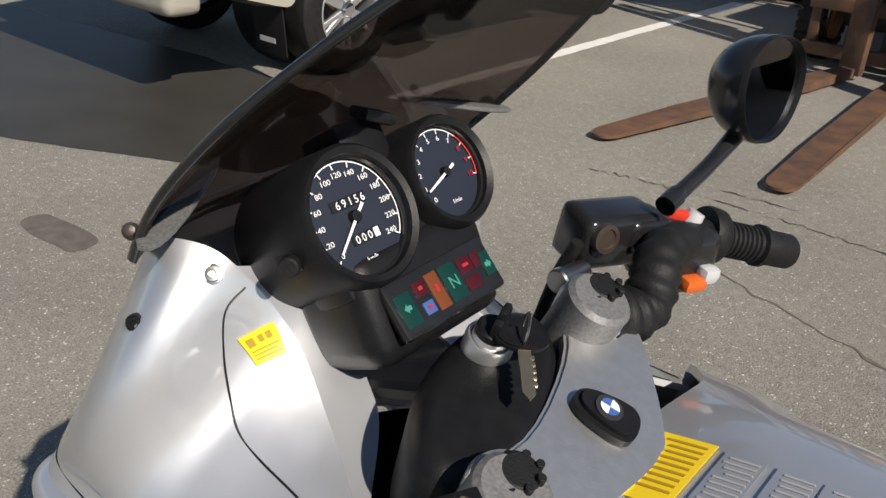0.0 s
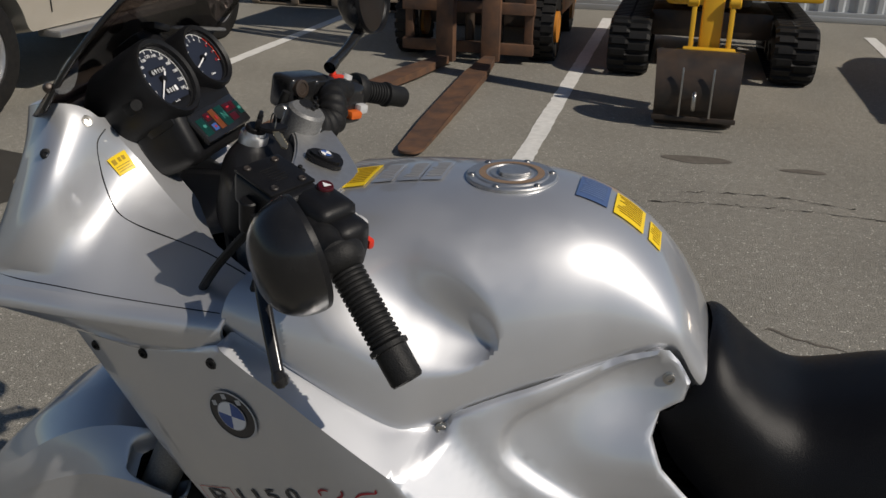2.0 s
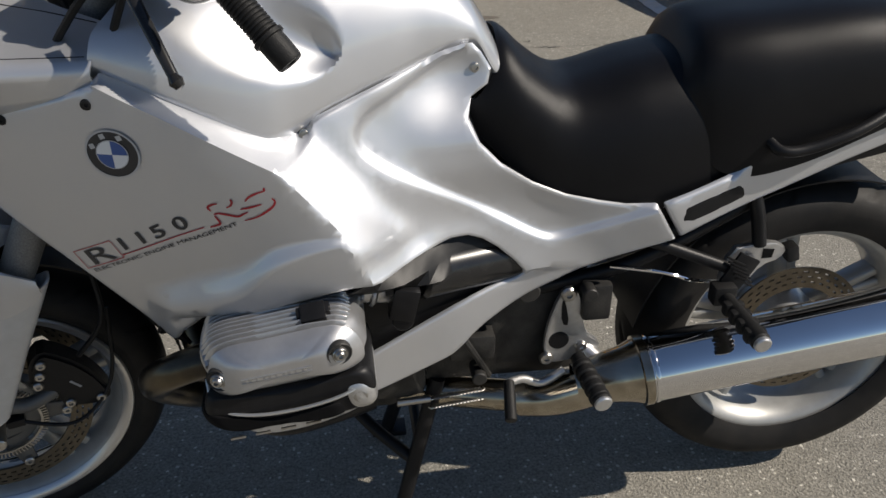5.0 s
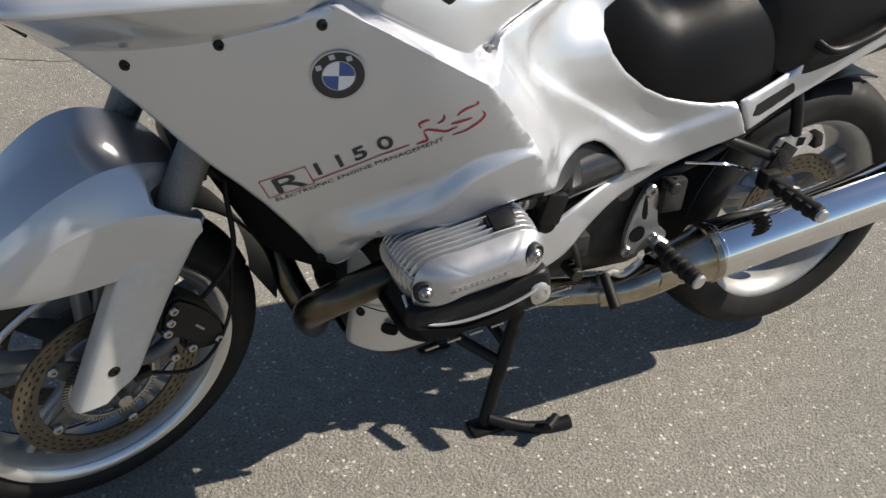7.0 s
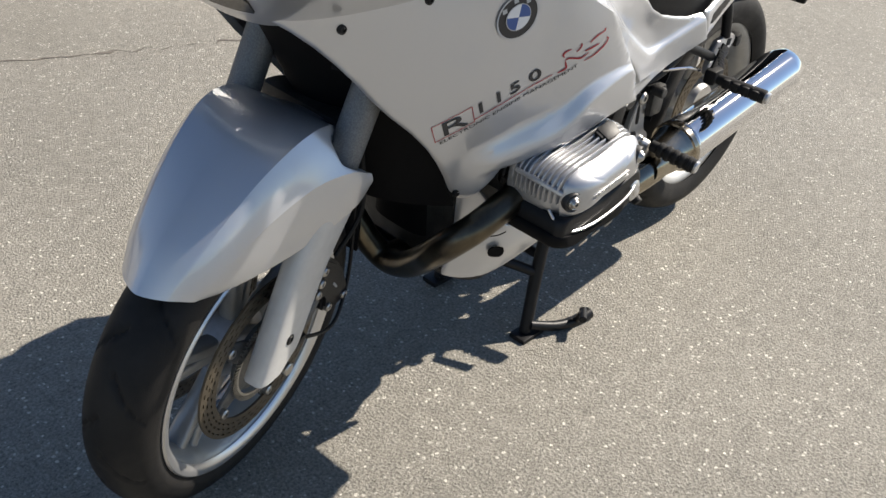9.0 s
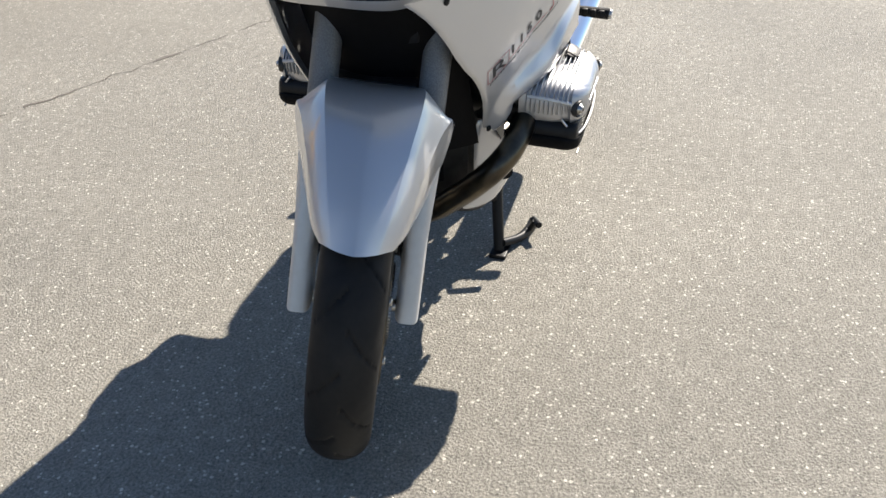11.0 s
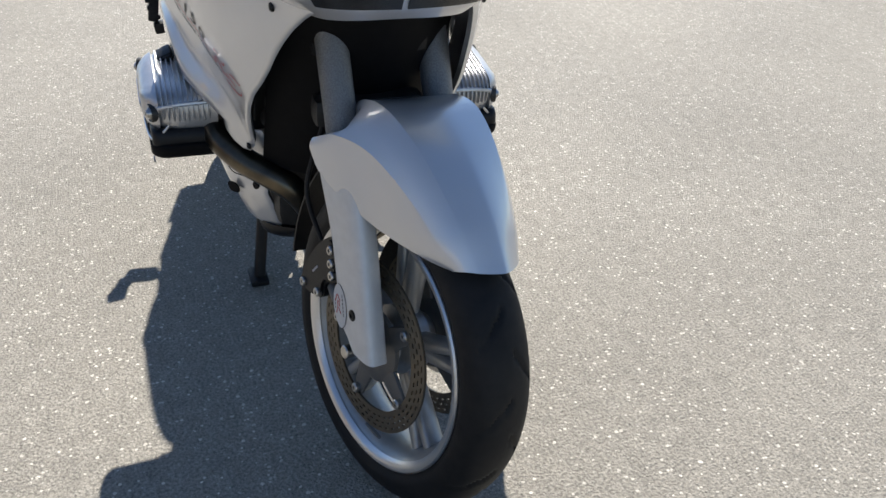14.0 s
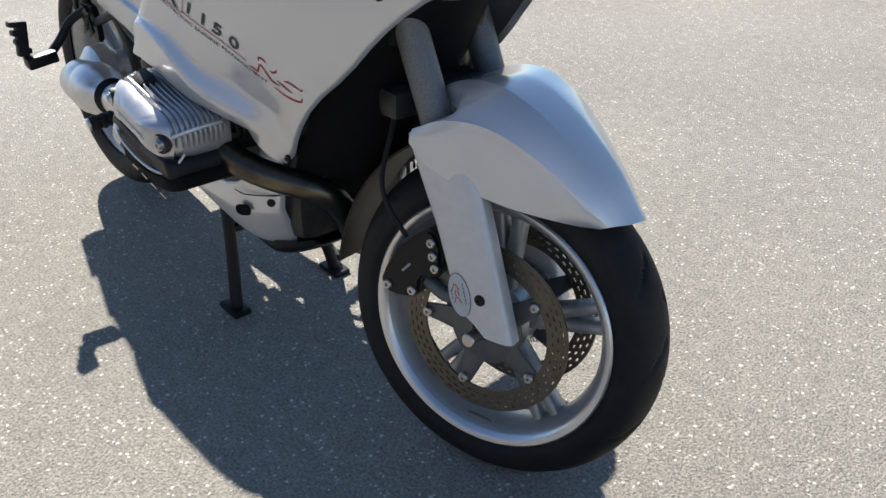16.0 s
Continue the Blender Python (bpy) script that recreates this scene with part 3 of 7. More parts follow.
fair_l, fair_r = both("side_fairing", lambda: panel(BODY_FRONT + BODY_REAR, body, 0.012, 0.010, 0.007, 1, [beside(CREASE, o) for o in (-0.004, 0, 0.004)] + LEDGES + [beside(STRIP, o) for o in (-0.004, 0, 0.004, 0.008, 0.012)] + [UNDER] + [beside(RECESS, o) for o in (-0.007, -0.0035, 0, 0.0035, 0.007)]), SILVER, bike, "silver side fairing with dark lettering")
both("intake_cover", lambda: panel([(-0.60, 0.66), (-0.74, 0.67), (-0.81, 0.675), (-0.93, 0.585), (-0.89, 0.52), (-0.76, 0.44), (-0.62, 0.38)], lambda x, z: side(x, z) - 0.014 - 1.2 * (0.22 * (x + 0.70) + 0.975 * (z - 0.565)) ** 2, 0.01, 0.02, 0.006), BLACK, bike, "smooth black intake cover")
for at, fc in (((-0.316, 0.926), body), ((-0.198, 0.895), body), ((-0.091, 0.8595), body), ((-0.339, 0.532), body)):
    for sg in (1, -1):
        screw((at[0], sg * (fc(*at) + 0.0005), at[1]), (0, sg, 0), 0.0060)
for at in ((-0.577, 0.855), (-0.825, 0.908)):
    for sg in (1, -1):
        screw((at[0], sg * (body(*at) + 0.0005), at[1]), (-0.15, sg, 0.1), 0.0064, STEEL)

TAIL_Y = lambda x, z: lerp(x, (-1.9, 0.075), (-1.6, 0.118), (-1.28, 0.148), (-1.14, 0.168), (-1.1, 0.172))
both("tail_fairing", lambda: panel([(-1.125, 0.686), (-1.123, 0.692), (-1.128, 0.694), (-1.18, 0.709), (-1.242, 0.731), (-1.266, 0.750), (-1.268, 0.782), (-1.30, 0.790), (-1.42, 0.82), (-1.62, 0.872), (-1.86, 0.91), (-1.88, 0.88), (-1.7, 0.822), (-1.44, 0.735), (-1.374, 0.708), (-1.242, 0.660), (-1.166, 0.629), (-1.160, 0.628), (-1.158, 0.631)], TAIL_Y, 0.016, 0.016, 0.008, 1), SILVER, bike, "silver tail panel with a grip slot")
both("grip_slot", lambda: panel([(-1.150, 0.677), (-1.205, 0.696), (-1.262, 0.714), (-1.273, 0.692), (-1.22, 0.670), (-1.164, 0.651)], lambda x, z: TAIL_Y(x, z) + 0.0006, 0.004, 0.01, 0.002, 1), BLACK, bike, "black recessed grip slot")
both("luggage_hook", lambda: tube([(-1.285, 0.135, 0.785), (-1.30, 0.165, 0.772), (-1.345, 0.168, 0.775), (-1.42, 0.165, 0.80), (-1.5, 0.14, 0.83)], 0.009, 10), BLACK, bike)


def tank(u, v):
    """u: rear to front; v: left edge over the top to the right edge."""
    a = abs(2 * v - 1)
    sg = 1 if v < 0.5 else -1
    front = lerp(a, (0, -0.362), (0.35, -0.368), (0.55, -0.346), (0.7, -0.330), (0.85, -0.324), (1, -0.320))
    x = -0.885 + u * (front + 0.885)
    zl = lerp(x, (-0.885, 0.875), (-0.857, 0.895), (-0.822, 0.947), (-0.7, 0.916), (-0.61, 0.886), (-0.56, 0.868), (-0.53, 0.862), (-0.51, 0.868), (-0.45, 0.902), (-0.33, 0.967))
    w = lerp(x, (-0.885, 0.085), (-0.857, 0.098), (-0.82, 0.110), (-0.74, 0.142), (-0.7, 0.160), (-0.65, 0.180), (-0.61, 0.197), (-0.57, 0.215), (-0.53, 0.229), (-0.48, 0.239), (-0.42, 0.243), (-0.33, 0.240))
    w += lerp(x, (-0.62, 0), (-0.57, 0.004), (-0.53, 0.010), (-0.48, 0.006), (-0.42, 0.002), (-0.33, 0.0)) * a**3
    zt = lerp(x, (-0.885, 0.89), (-0.87, 0.92), (-0.848, 0.962), (-0.8, 1.026), (-0.74, 1.072), (-0.667, 1.093), (-0.551, 1.091), (-0.447, 1.077), (-0.33, 1.05))
    zl = min(zl, zt - 0.012)
    skirt = max(0.0, (a - 0.95) / 0.05)
    a = min(1.0, a / 0.95)
    th = a * math.pi / 2
    y = w * math.sin(th) ** 0.80
    z = zl + (zt - zl) * math.cos(th) ** 0.85 if a < 1 else zl
    dx, dz = x + 0.518, z - 1.014
    p, q = 0.87 * dx + 0.50 * dz, -0.50 * dx + 0.87 * dz
    reach = 1 - (p / (0.165 if p > 0 else 0.128)) ** 2
    if reach > 0:
        k = math.sqrt(reach)
        hi, mid, lo = 0.066 * k, -0.012 * k, -0.075 * k
        t = min(1, max(0, (hi - q) / (hi - mid) if q > mid else (q - lo) / (mid - lo)))
        y -= 0.036 * k**0.8 * soft(t) * soft((a - 0.2) / 0.25) * soft((0.17 - p) / 0.24)
    return x, sg * (y - 0.016 * skirt), z - 0.025 * skirt


fuel_tank = part("fuel_tank", grid(tank, 130, 181, 0.008, flip=True), SILVER, bike, "silver fuel tank with knee recesses and warning labels")


def on_tank(x, y):
    """Height and slope of the tank's top."""
    u = (x + 0.885) / (0.885 - 0.362)
    a = tank(u, 0.5)
    b = tank(min(1, u + 0.02), 0.5)
    w = lerp(x, (-0.885, 0.085), (-0.82, 0.108), (-0.7, 0.166), (-0.61, 0.209), (-0.526, 0.250), (-0.33, 0.251))
    zl = lerp(x, (-0.885, 0.875), (-0.82, 0.947), (-0.7, 0.916), (-0.61, 0.884), (-0.526, 0.854), (-0.45, 0.886), (-0.33, 0.95))
    th = math.asin(min(1, (abs(y) / w) ** (1 / 0.8)))
    return zl + (a[2] - zl) * math.cos(th) ** 0.85


def tank_label(name, x0, y0, x1, y1, mat, bars, ink, label):
    """A printed label on the tank: sheet and lines of unreadable print."""
    def laid(xa, ya, xb, yb, lift):
        return grid(lambda u, v: (xa + (xb - xa) * u, ya + (yb - ya) * v, on_tank(xa + (xb - xa) * u, ya + (yb - ya) * v) + lift), 12, 8, 0.0006)
    lab = part(name, laid(x0, y0, x1, y1, 0.0016), mat, fuel_tank, label)
    rows = []
    for i in range(bars):
        y = y0 + (y1 - y0) * (0.16 + 0.72 * i / max(1, bars - 1))
        rows.append(laid(x0 + (x1 - x0) * 0.1, y, x1 - (x1 - x0) * random.uniform(0.08, 0.35), y + (y1 - y0) * 0.028, 0.0026))
    part("print", join(*rows), ink, lab)


tank_label("warning_label", -0.425, 0.035, -0.383, -0.045, YELLOW, 9, OCHREPRINT, "yellow warning label")
for lx in (-0.46, -0.495, -0.525):
    tank_label("notice_label", lx, 0.028, lx + 0.028, -0.042, SILVER, 9, GREYPRINT, "silver notice label with small print")
tank_label("notice_label", -0.73, 0.032, -0.692, -0.035, LABELBLUE, 9, BLUEPRINT, "blue notice label with pale print")
tank_label("warning_label", -0.775, 0.034, -0.738, -0.03, YELLOW, 9, OCHREPRINT, "yellow warning label")
tank_label("warning_label", -0.797, 0.034, -0.782, -0.02, YELLOW, 7, OCHREPRINT, "small yellow warning label")

# filler cap
CAP = pose(-0.608, 0, 1.0905, 0, 0.5, 0)
cap = part("filler_cap", lathe([(0.0, 0.0075), (0.026, 0.0075), (0.0275, 0.006), (0.03, 0.006), (0.0315, 0.0075), (0.045, 0.0072), (0.047, 0.0055), (0.0555, 0.0055), (0.057, 0.004), (0.058, -0.006)], 64, CAP), ALU, fuel_tank, "round brushed aluminium filler cap")
part("lock_flap", plate([(-0.024, -0.012), (0.006, -0.02), (0.016, -0.011), (0.016, 0.011), (0.006, 0.02), (-0.024, 0.012)], 0.004, CAP @ pose(0.0, 0, 0.0075), 1, 0.001), ALU, cap)
part("scuff_ring", lathe([(0.0325, 0.0079), (0.041, 0.0077)], 60, CAP), material("worn_lacquer", (0.3, 0.2, 0.13), 0.6, 0.2, 0.5, 60), cap)
for i in range(6):
    a = 2 * math.pi * (i + 0.3) / 6
    part("screw", lathe([(0.0042, 0.0045), (0.0042, 0.0068), (0.0036, 0.0075), (0.0017, 0.0072), (0.0015, 0.006), (0, 0.006)], 14, CAP @ pose(0.0505 * math.cos(a), 0.0505 * math.sin(a), 0)), STEEL, cap)


# ---- seats ----
def seat(u, v, rear=False):
    a = abs(2 * v - 1)
    sg = 1 if v < 0.5 else -1
    if rear:
        x = -1.16 - u * 0.56 + 0.02 * a
        top = lerp(x, (-1.72, 0.91), (-1.66, 0.96), (-1.456, 0.974), (-1.31, 0.963), (-1.21, 0.950), (-1.175, 0.932), (-1.16, 0.90), (-1.14, 0.86))
        low = lerp(x, (-1.72, 0.87), (-1.5, 0.80), (-1.33, 0.735), (-1.22, 0.73), (-1.16, 0.80), (-1.14, 0.86))
        w = lerp(x, (-1.72, 0.08), (-1.6, 0.13), (-1.3, 0.15), (-1.2, 0.14), (-1.14, 0.11))
    else:
        x0 = lerp(a, (0, -0.872), (0.5, -0.858), (0.8, -0.83), (1, -0.808))
        x = x0 + u * (-1.295 - x0)
        top = lerp(x, (-1.295, 0.865), (-1.2, 0.902), (-1.1, 0.888), (-1.0, 0.860), (-0.965, 0.866), (-0.92, 0.898), (-0.89, 0.926), (-0.872, 0.932), (-0.84, 0.91), (-0.808, 0.875))
        low = lerp(x, (-1.295, 0.735), (-1.25, 0.695), (-1.08, 0.658), (-0.94, 0.712), (-0.842, 0.79), (-0.815, 0.845), (-0.808, 0.862))
        w = lerp(x, (-1.295, 0.128), (-1.1, 0.150), (-0.95, 0.136), (-0.86, 0.116), (-0.808, 0.104))
    th = a * math.pi / 2
    y = w * math.sin(th) ** (0.62 if rear else 0.72)
    z = low + (top - low) * max(0, math.cos(th)) ** (0.5 if rear else 0.6)
    return x, sg * y, z


rider = part("rider_seat", grid(lambda u, v: seat(u, v), 70, 71, 0.02), VINYL, bike, "black vinyl rider seat")
pillion = part("passenger_seat", grid(lambda u, v: seat(u, v, True), 50, 61, 0.02), VINYL, bike, "black vinyl passenger seat")
part("emblem", join(*[tube([(-1.45 - 0.02 * i, 0.118 - 0.01 * (i % 3), 0.905 + 0.006 * (i % 2)), (-1.46 - 0.02 * i, 0.112, 0.912), (-1.466 - 0.02 * i, 0.117, 0.90)], 0.0018, 6, 4) for i in range(5)]), WHITE, pillion, "small pale scrawled mark")


# ---- upper fairing, screen ----
def cowl(u, v):
    """u: nose to the rear of the left side; v: lip up and over to the cockpit's edge."""
    lip = Vector((lerp(u, (0, 0.018), (0.15, 0.012), (0.3, -0.006), (0.42, -0.045), (0.55, -0.105), (0.7, -0.18), (0.85, -0.26), (1, -0.335)),
                  lerp(u, (0, 0), (0.15, 0.058), (0.3, 0.106), (0.42, 0.137), (0.55, 0.178), (0.7, 0.217), (0.85, 0.239), (1, 0.248)),
                  lerp(u, (0, 0.868), (0.3, 0.866), (0.42, 0.869), (0.55, 0.882), (0.7, 0.900), (0.85, 0.918), (1, 0.935))))
    rim_at = Vector((lerp(u, (0, 0.052), (0.15, 0.052), (0.3, 0.052), (0.42, 0.044), (0.5, 0.014), (0.6, -0.052), (0.75, -0.16), (1, -0.325)),
                     lerp(u, (0, 0), (0.15, 0.075), (0.3, 0.145), (0.42, 0.212), (0.5, 0.238), (0.6, 0.246), (0.75, 0.252), (1, 0.250)),
                     lerp(u, (0, 0.922), (0.3, 0.930), (0.42, 0.942), (0.5, 0.948), (0.75, 0.954), (1, 0.956))))
    inn = Vector((lerp(u, (0, 0.03), (0.25, 0.0), (0.45, -0.06), (0.6, -0.1), (0.72, -0.135), (0.82, -0.19), (0.92, -0.265), (1, -0.345)),
                  lerp(u, (0, 0), (0.25, 0.1), (0.45, 0.14), (0.6, 0.115), (0.72, 0.085), (0.82, 0.100), (0.92, 0.142), (1, 0.19)),
                  lerp(u, (0, 1.15), (0.25, 1.16), (0.45, 1.178), (0.6, 1.165), (0.72, 1.10), (0.82, 1.050), (0.92, 1.022), (1, 1.006))))
    # underside, rounded rim, flat upper face
    out = Vector((rim_at.x - inn.x, rim_at.y - inn.y, 0)).normalized()
    trim = rim_at - out * 0.016 + Vector((0, 0, 0.022))
    if v < 0.27:
        q = lip.lerp(rim_at, v / 0.27)
    elif v < 0.40:
        t = (v - 0.27) / 0.13
        knee = rim_at + Vector((0, 0, 0.016)) + out * 0.001
        q = rim_at.lerp(knee, t).lerp(knee.lerp(trim, t), t)
    else:
        q = trim.lerp(inn, (v - 0.40) / 0.60)
    # the cockpit side bulges below the screen
    if v > 0.45:
        q += Vector((-0.5, 0.85, 0.1)) * 0.042 * soft((u - 0.44) / 0.12) * soft((0.72 - u) / 0.16) * math.sin(math.pi * min(1, (v - 0.45) / 0.55)) ** 0.8
    if v < 0.06:
        k = (0.06 - v) / 0.06
        q.z -= 0.006 * k
        q.x -= 0.012 * (1 - u) * k
        q.y -= 0.012 * u * k
    return q


both("upper_fairing", lambda: grid(cowl, 90, 76, 0.006), SILVER, bike, "silver upper fairing half", angle=24)


def groove(path, r=0.0016):
    return tube([cowl(u, v) for u, v in path], r, 6, 5)


def cockpit_wing(u, v):
    """Inner continuation of the upper fairing below the instruments."""
    s = 0.60 + 0.34 * u
    a, b = Vector(cowl(s, 0.95)), Vector(cowl(s, 0.99))
    d = (b - a).normalized()
    d.z -= 0.5
    return b + d * v * 0.062 * soft((s - 0.6) / 0.08) * soft((0.945 - s) / 0.12) - Vector((0, 0, 0.0005))


both("cockpit_wing", lambda: grid(cockpit_wing, 30, 12, 0.004), SILVER, bike, "silver inner fairing wing below the instruments")
both("panel_gap", lambda: groove([(0.645, 0.985), (0.64, 0.93), (0.665, 0.86), (0.70, 0.79), (0.73, 0.755), (0.77, 0.76), (0.85, 0.82), (0.92, 0.89), (0.985, 0.95)], 0.0009), BLACK, bike)
both("trim_gap", lambda: groove([(0.46, 0.46), (0.5, 0.44), (0.57, 0.425), (0.66, 0.42), (0.76, 0.415), (0.86, 0.41), (0.985, 0.405)], 0.0007), BLACK, bike)
for sg in (1, -1):
    cpv = cowl(0.53, 0.85)
    screw((cpv[0], sg * cpv[1], cpv[2]), (-0.55, sg * 0.75, 0.3), 0.0055)
    cpv = cowl(0.6, 0.97)
    screw((cpv[0], sg * cpv[1], cpv[2]), (-0.6, sg * 0.5, 0.6), 0.006, STEEL)
both("headlight_slot", lambda: grid(lambda u, v: (lambda q: (q[0] + 0.003, q[1] + 0.0012, q[2] - 0.001))(cowl(0.008 + 0.30 * u, 0.075 + 0.42 * v * (1 - 0.8 * u * u) + 0.015 * u * u)), 24, 10, 0.003), BLACK_GLOSS, bike, "dark headlight slot")
# inner fairing, seen below the lip
part("inner_fairing", grid(lambda u, v: (-0.05 - 0.22 * v - 0.10 * abs(2 * u - 1) ** 2, 0.155 * (1 - 2 * u), 0.90 - 0.42 * v), 16, 16, 0.006), MATTBLACK, bike, "black inner fairing")
part("radiator_duct", box(0.05, 0.2, 0.09, (-0.17, 0, 0.80), 0.02), BLACK, bike)


def screen(u, v):
    """u: up; v: left to right."""
    a = 2 * v - 1
    x = lerp(u, (0, 0.03), (0.5, -0.13), (1, -0.31)) - lerp(u, (0, 0.115), (0.5, 0.075), (0.8, 0.035), (1, 0.01)) * abs(a) ** 2.2
    z = lerp(u, (0, 1.13), (0.5, 1.285), (1, 1.42)) + 0.05 * abs(a) ** 2 * (1 - u)
    y = -a * lerp(u, (0, 0.18), (0.15, 0.19), (0.3, 0.192), (0.5, 0.178), (0.7, 0.146), (0.85, 0.115), (1, 0.06))
    return x, y, z


windscreen = part("windscreen", grid(screen, 40, 48, 0.004), SMOKED, bike, "smoked brown windscreen")
for sg in (1, -1):
    part("screen_edge", tube([(lambda q: (q[0], q[1], q[2]))(screen(0.02 + 0.96 * k / 12, 0.003 if sg > 0 else 0.997)) for k in range(13)], 0.0032, 10, 3), BLACK_GLOSS, windscreen, "thick dark screen edge")
    b = Vector((-0.105, sg * 0.188, 1.213))
    part("screen_bracket", plate([(-0.02, -0.014), (0.09, -0.008), (0.09, 0.004), (-0.02, 0.014)], 0.004, pose(b.x - 0.012, b.y - sg * 0.012, b.z - 0.002, 0, 0, -sg * 62) @ pose(0, 0, 0, 0, -10, 0), 2, 0.001), ALU_DARK, windscreen, "grey metal screen bracket")
    part("screen_bolt", lathe([(0, 0.006), (0.0035, 0.005), (0.0055, 0.002), (0.006, -0.003), (0.004, -0.008), (0, -0.008)], 18, axis(b, b + Vector((-0.6, sg * 0.5, 0.5)))), DARKSTEEL, windscreen, "dark screen bolt")


# ---- wheels ----
def wheel_pose(x, z):
    return pose(x, 0, z, 90, 0, 0)


def tyre(r, w, rim_r, grooves, n=300):
    """A road tyre with slanted tread grooves cut into the crown."""
    prof = [(rim_r, -0.43 * w), (rim_r + 0.012, -0.47 * w)]
    m = 44
    for i in range(m + 1):
        t = math.pi * (i / m - 0.5)
        prof.append((r - 0.056 + 0.056 * max(0, math.cos(t)) ** 0.85, 0.5 * w * math.sin(t)))
    prof += [(rim_r + 0.012, 0.47 * w), (rim_r, 0.43 * w)]

    def f(u, v):
        i = v * (len(prof) - 1)
        k = min(int(i), len(prof) - 2)
        rr = prof[k][0] + (prof[k + 1][0] - prof[k][0]) * (i - k)
        y = prof[k][1] + (prof[k + 1][1] - prof[k][1]) * (i - k)
        s = y / (0.5 * w)
        if grooves and 0.05 < abs(s) < 0.9:
            ph = (u * grooves + (0 if s > 0 else 0.5) + 0.55 * abs(s)) % 1
            d = abs(ph - 0.5)
            if d < 0.045 * (1.2 - abs(s)):
                rr -= 0.004
        return rr * math.cos(2 * math.pi * u), rr * math.sin(2 * math.pi * u), y
    return grid(f, n, len(prof), 0, True)


def rim(r, w):
    h = w / 2
    return lathe([(r, -h), (r - 0.006, -h), (r - 0.014, -h + 0.004), (r - 0.022, -h + 0.014), (r - 0.03, -h + 0.03), (r - 0.034, 0), (r - 0.03, h - 0.03), (r - 0.022, h - 0.014), (r - 0.014, h - 0.004), (r - 0.006, h), (r, h), (r - 0.004, h - 0.01), (r - 0.02, h - 0.02), (r - 0.024, 0), (r - 0.02, -h + 0.02), (r - 0.004, -h + 0.01), (r, -h)], 96)


def spoke(r0, r1, a, w0, w1, d0, d1):
    """One cast spoke from the hub to the rim at the angle a, wider at its root."""
    def f(u, v):
        r = r0 + (r1 - r0) * v
        w, d = w0 + (w1 - w0) * v, d0 + (d1 - d0) * v
        q = 2 * math.pi * u
        cx, cy = math.copysign(abs(math.cos(q)) ** 0.6, math.cos(q)) * w, math.copysign(abs(math.sin(q)) ** 0.6, math.sin(q)) * d
        return r * math.cos(a) - cx * math.sin(a), r * math.sin(a) + cx * math.cos(a), cy
    bm = grid(f, 14, 6, 0, True)
    bmesh.ops.recalc_face_normals(bm, faces=bm.faces)
    return bm


def brake_disc(r_in, r_out, z, holes=60):
    """A drilled disc ring: two faces with real holes between their rows."""
    bm = bmesh.new()
    n, rings = holes, 13
    th = 0.0022
    skip = lambda i, j: (j == 3 and i % 2 == 0) or (j == 6 and i % 2 == 1) or (j == 9 and i % 2 == 0)
    for sgn in (1, -1):
        vs = [[bm.verts.new(((r_in + (r_out - r_in) * j / (rings - 1)) * math.cos(2 * math.pi * i / n), (r_in + (r_out - r_in) * j / (rings - 1)) * math.sin(2 * math.pi * i / n), z + sgn * th)) for j in range(rings)] for i in range(n)]
        for i in range(n):
            for j in range(rings - 1):
                if not skip(i, j):
                    q = [vs[i][j], vs[i][j + 1], vs[(i + 1) % n][j + 1], vs[(i + 1) % n][j]]
                    bm.faces.new(q if sgn > 0 else q[::-1])
        if sgn > 0:
            up = vs
    for i in range(n):
        for j in (0, rings - 1):
            q = [up[i][j], up[(i + 1) % n][j], vs[(i + 1) % n][j], vs[i][j]]
            bm.faces.new(q if j else q[::-1])
        for j in range(rings - 1):
            if skip(i, j):
                a, b, c, d = up[i][j], up[i][j + 1], up[(i + 1) % n][j + 1], up[(i + 1) % n][j]
                e, f2, g, h = vs[i][j], vs[i][j + 1], vs[(i + 1) % n][j + 1], vs[(i + 1) % n][j]
                for q in ((a, b, f2, e), (b, c, g, f2), (c, d, h, g), (d, a, e, h)):
                    bm.faces.new(q)
    return bm


FRONT = STEER @ wheel_pose(0.005, 0.29)
REAR = wheel_pose(-1.46, 0.345)
front_wheel = part("front_wheel", rim(0.226, 0.105), WHEEL, bike, "silver cast alloy front wheel", FRONT)
part("tyre", tyre(0.297, 0.120, 0.224, 13), TYRE, front_wheel, "black road tyre with curved tread grooves", FRONT)
for i in range(5):
    a = 2 * math.pi * i / 5 + 0.35
    for da in (-0.16, 0.16):
        part("spoke", spoke(0.05, 0.204, a + da * 0.6, 0.016, 0.0105, 0.016, 0.02), WHEEL, front_wheel, m=FRONT)
part("hub", lathe([(0.02, -0.055), (0.035, -0.055), (0.04, -0.03), (0.062, -0.018), (0.062, 0.018), (0.04, 0.03), (0.035, 0.055), (0.02, 0.055), (0.02, -0.055)], 40), ALU, front_wheel, m=FRONT)
part("axle", rod((0, 0, -0.12), (0, 0, 0.12), 0.012), STEEL, front_wheel, m=FRONT)
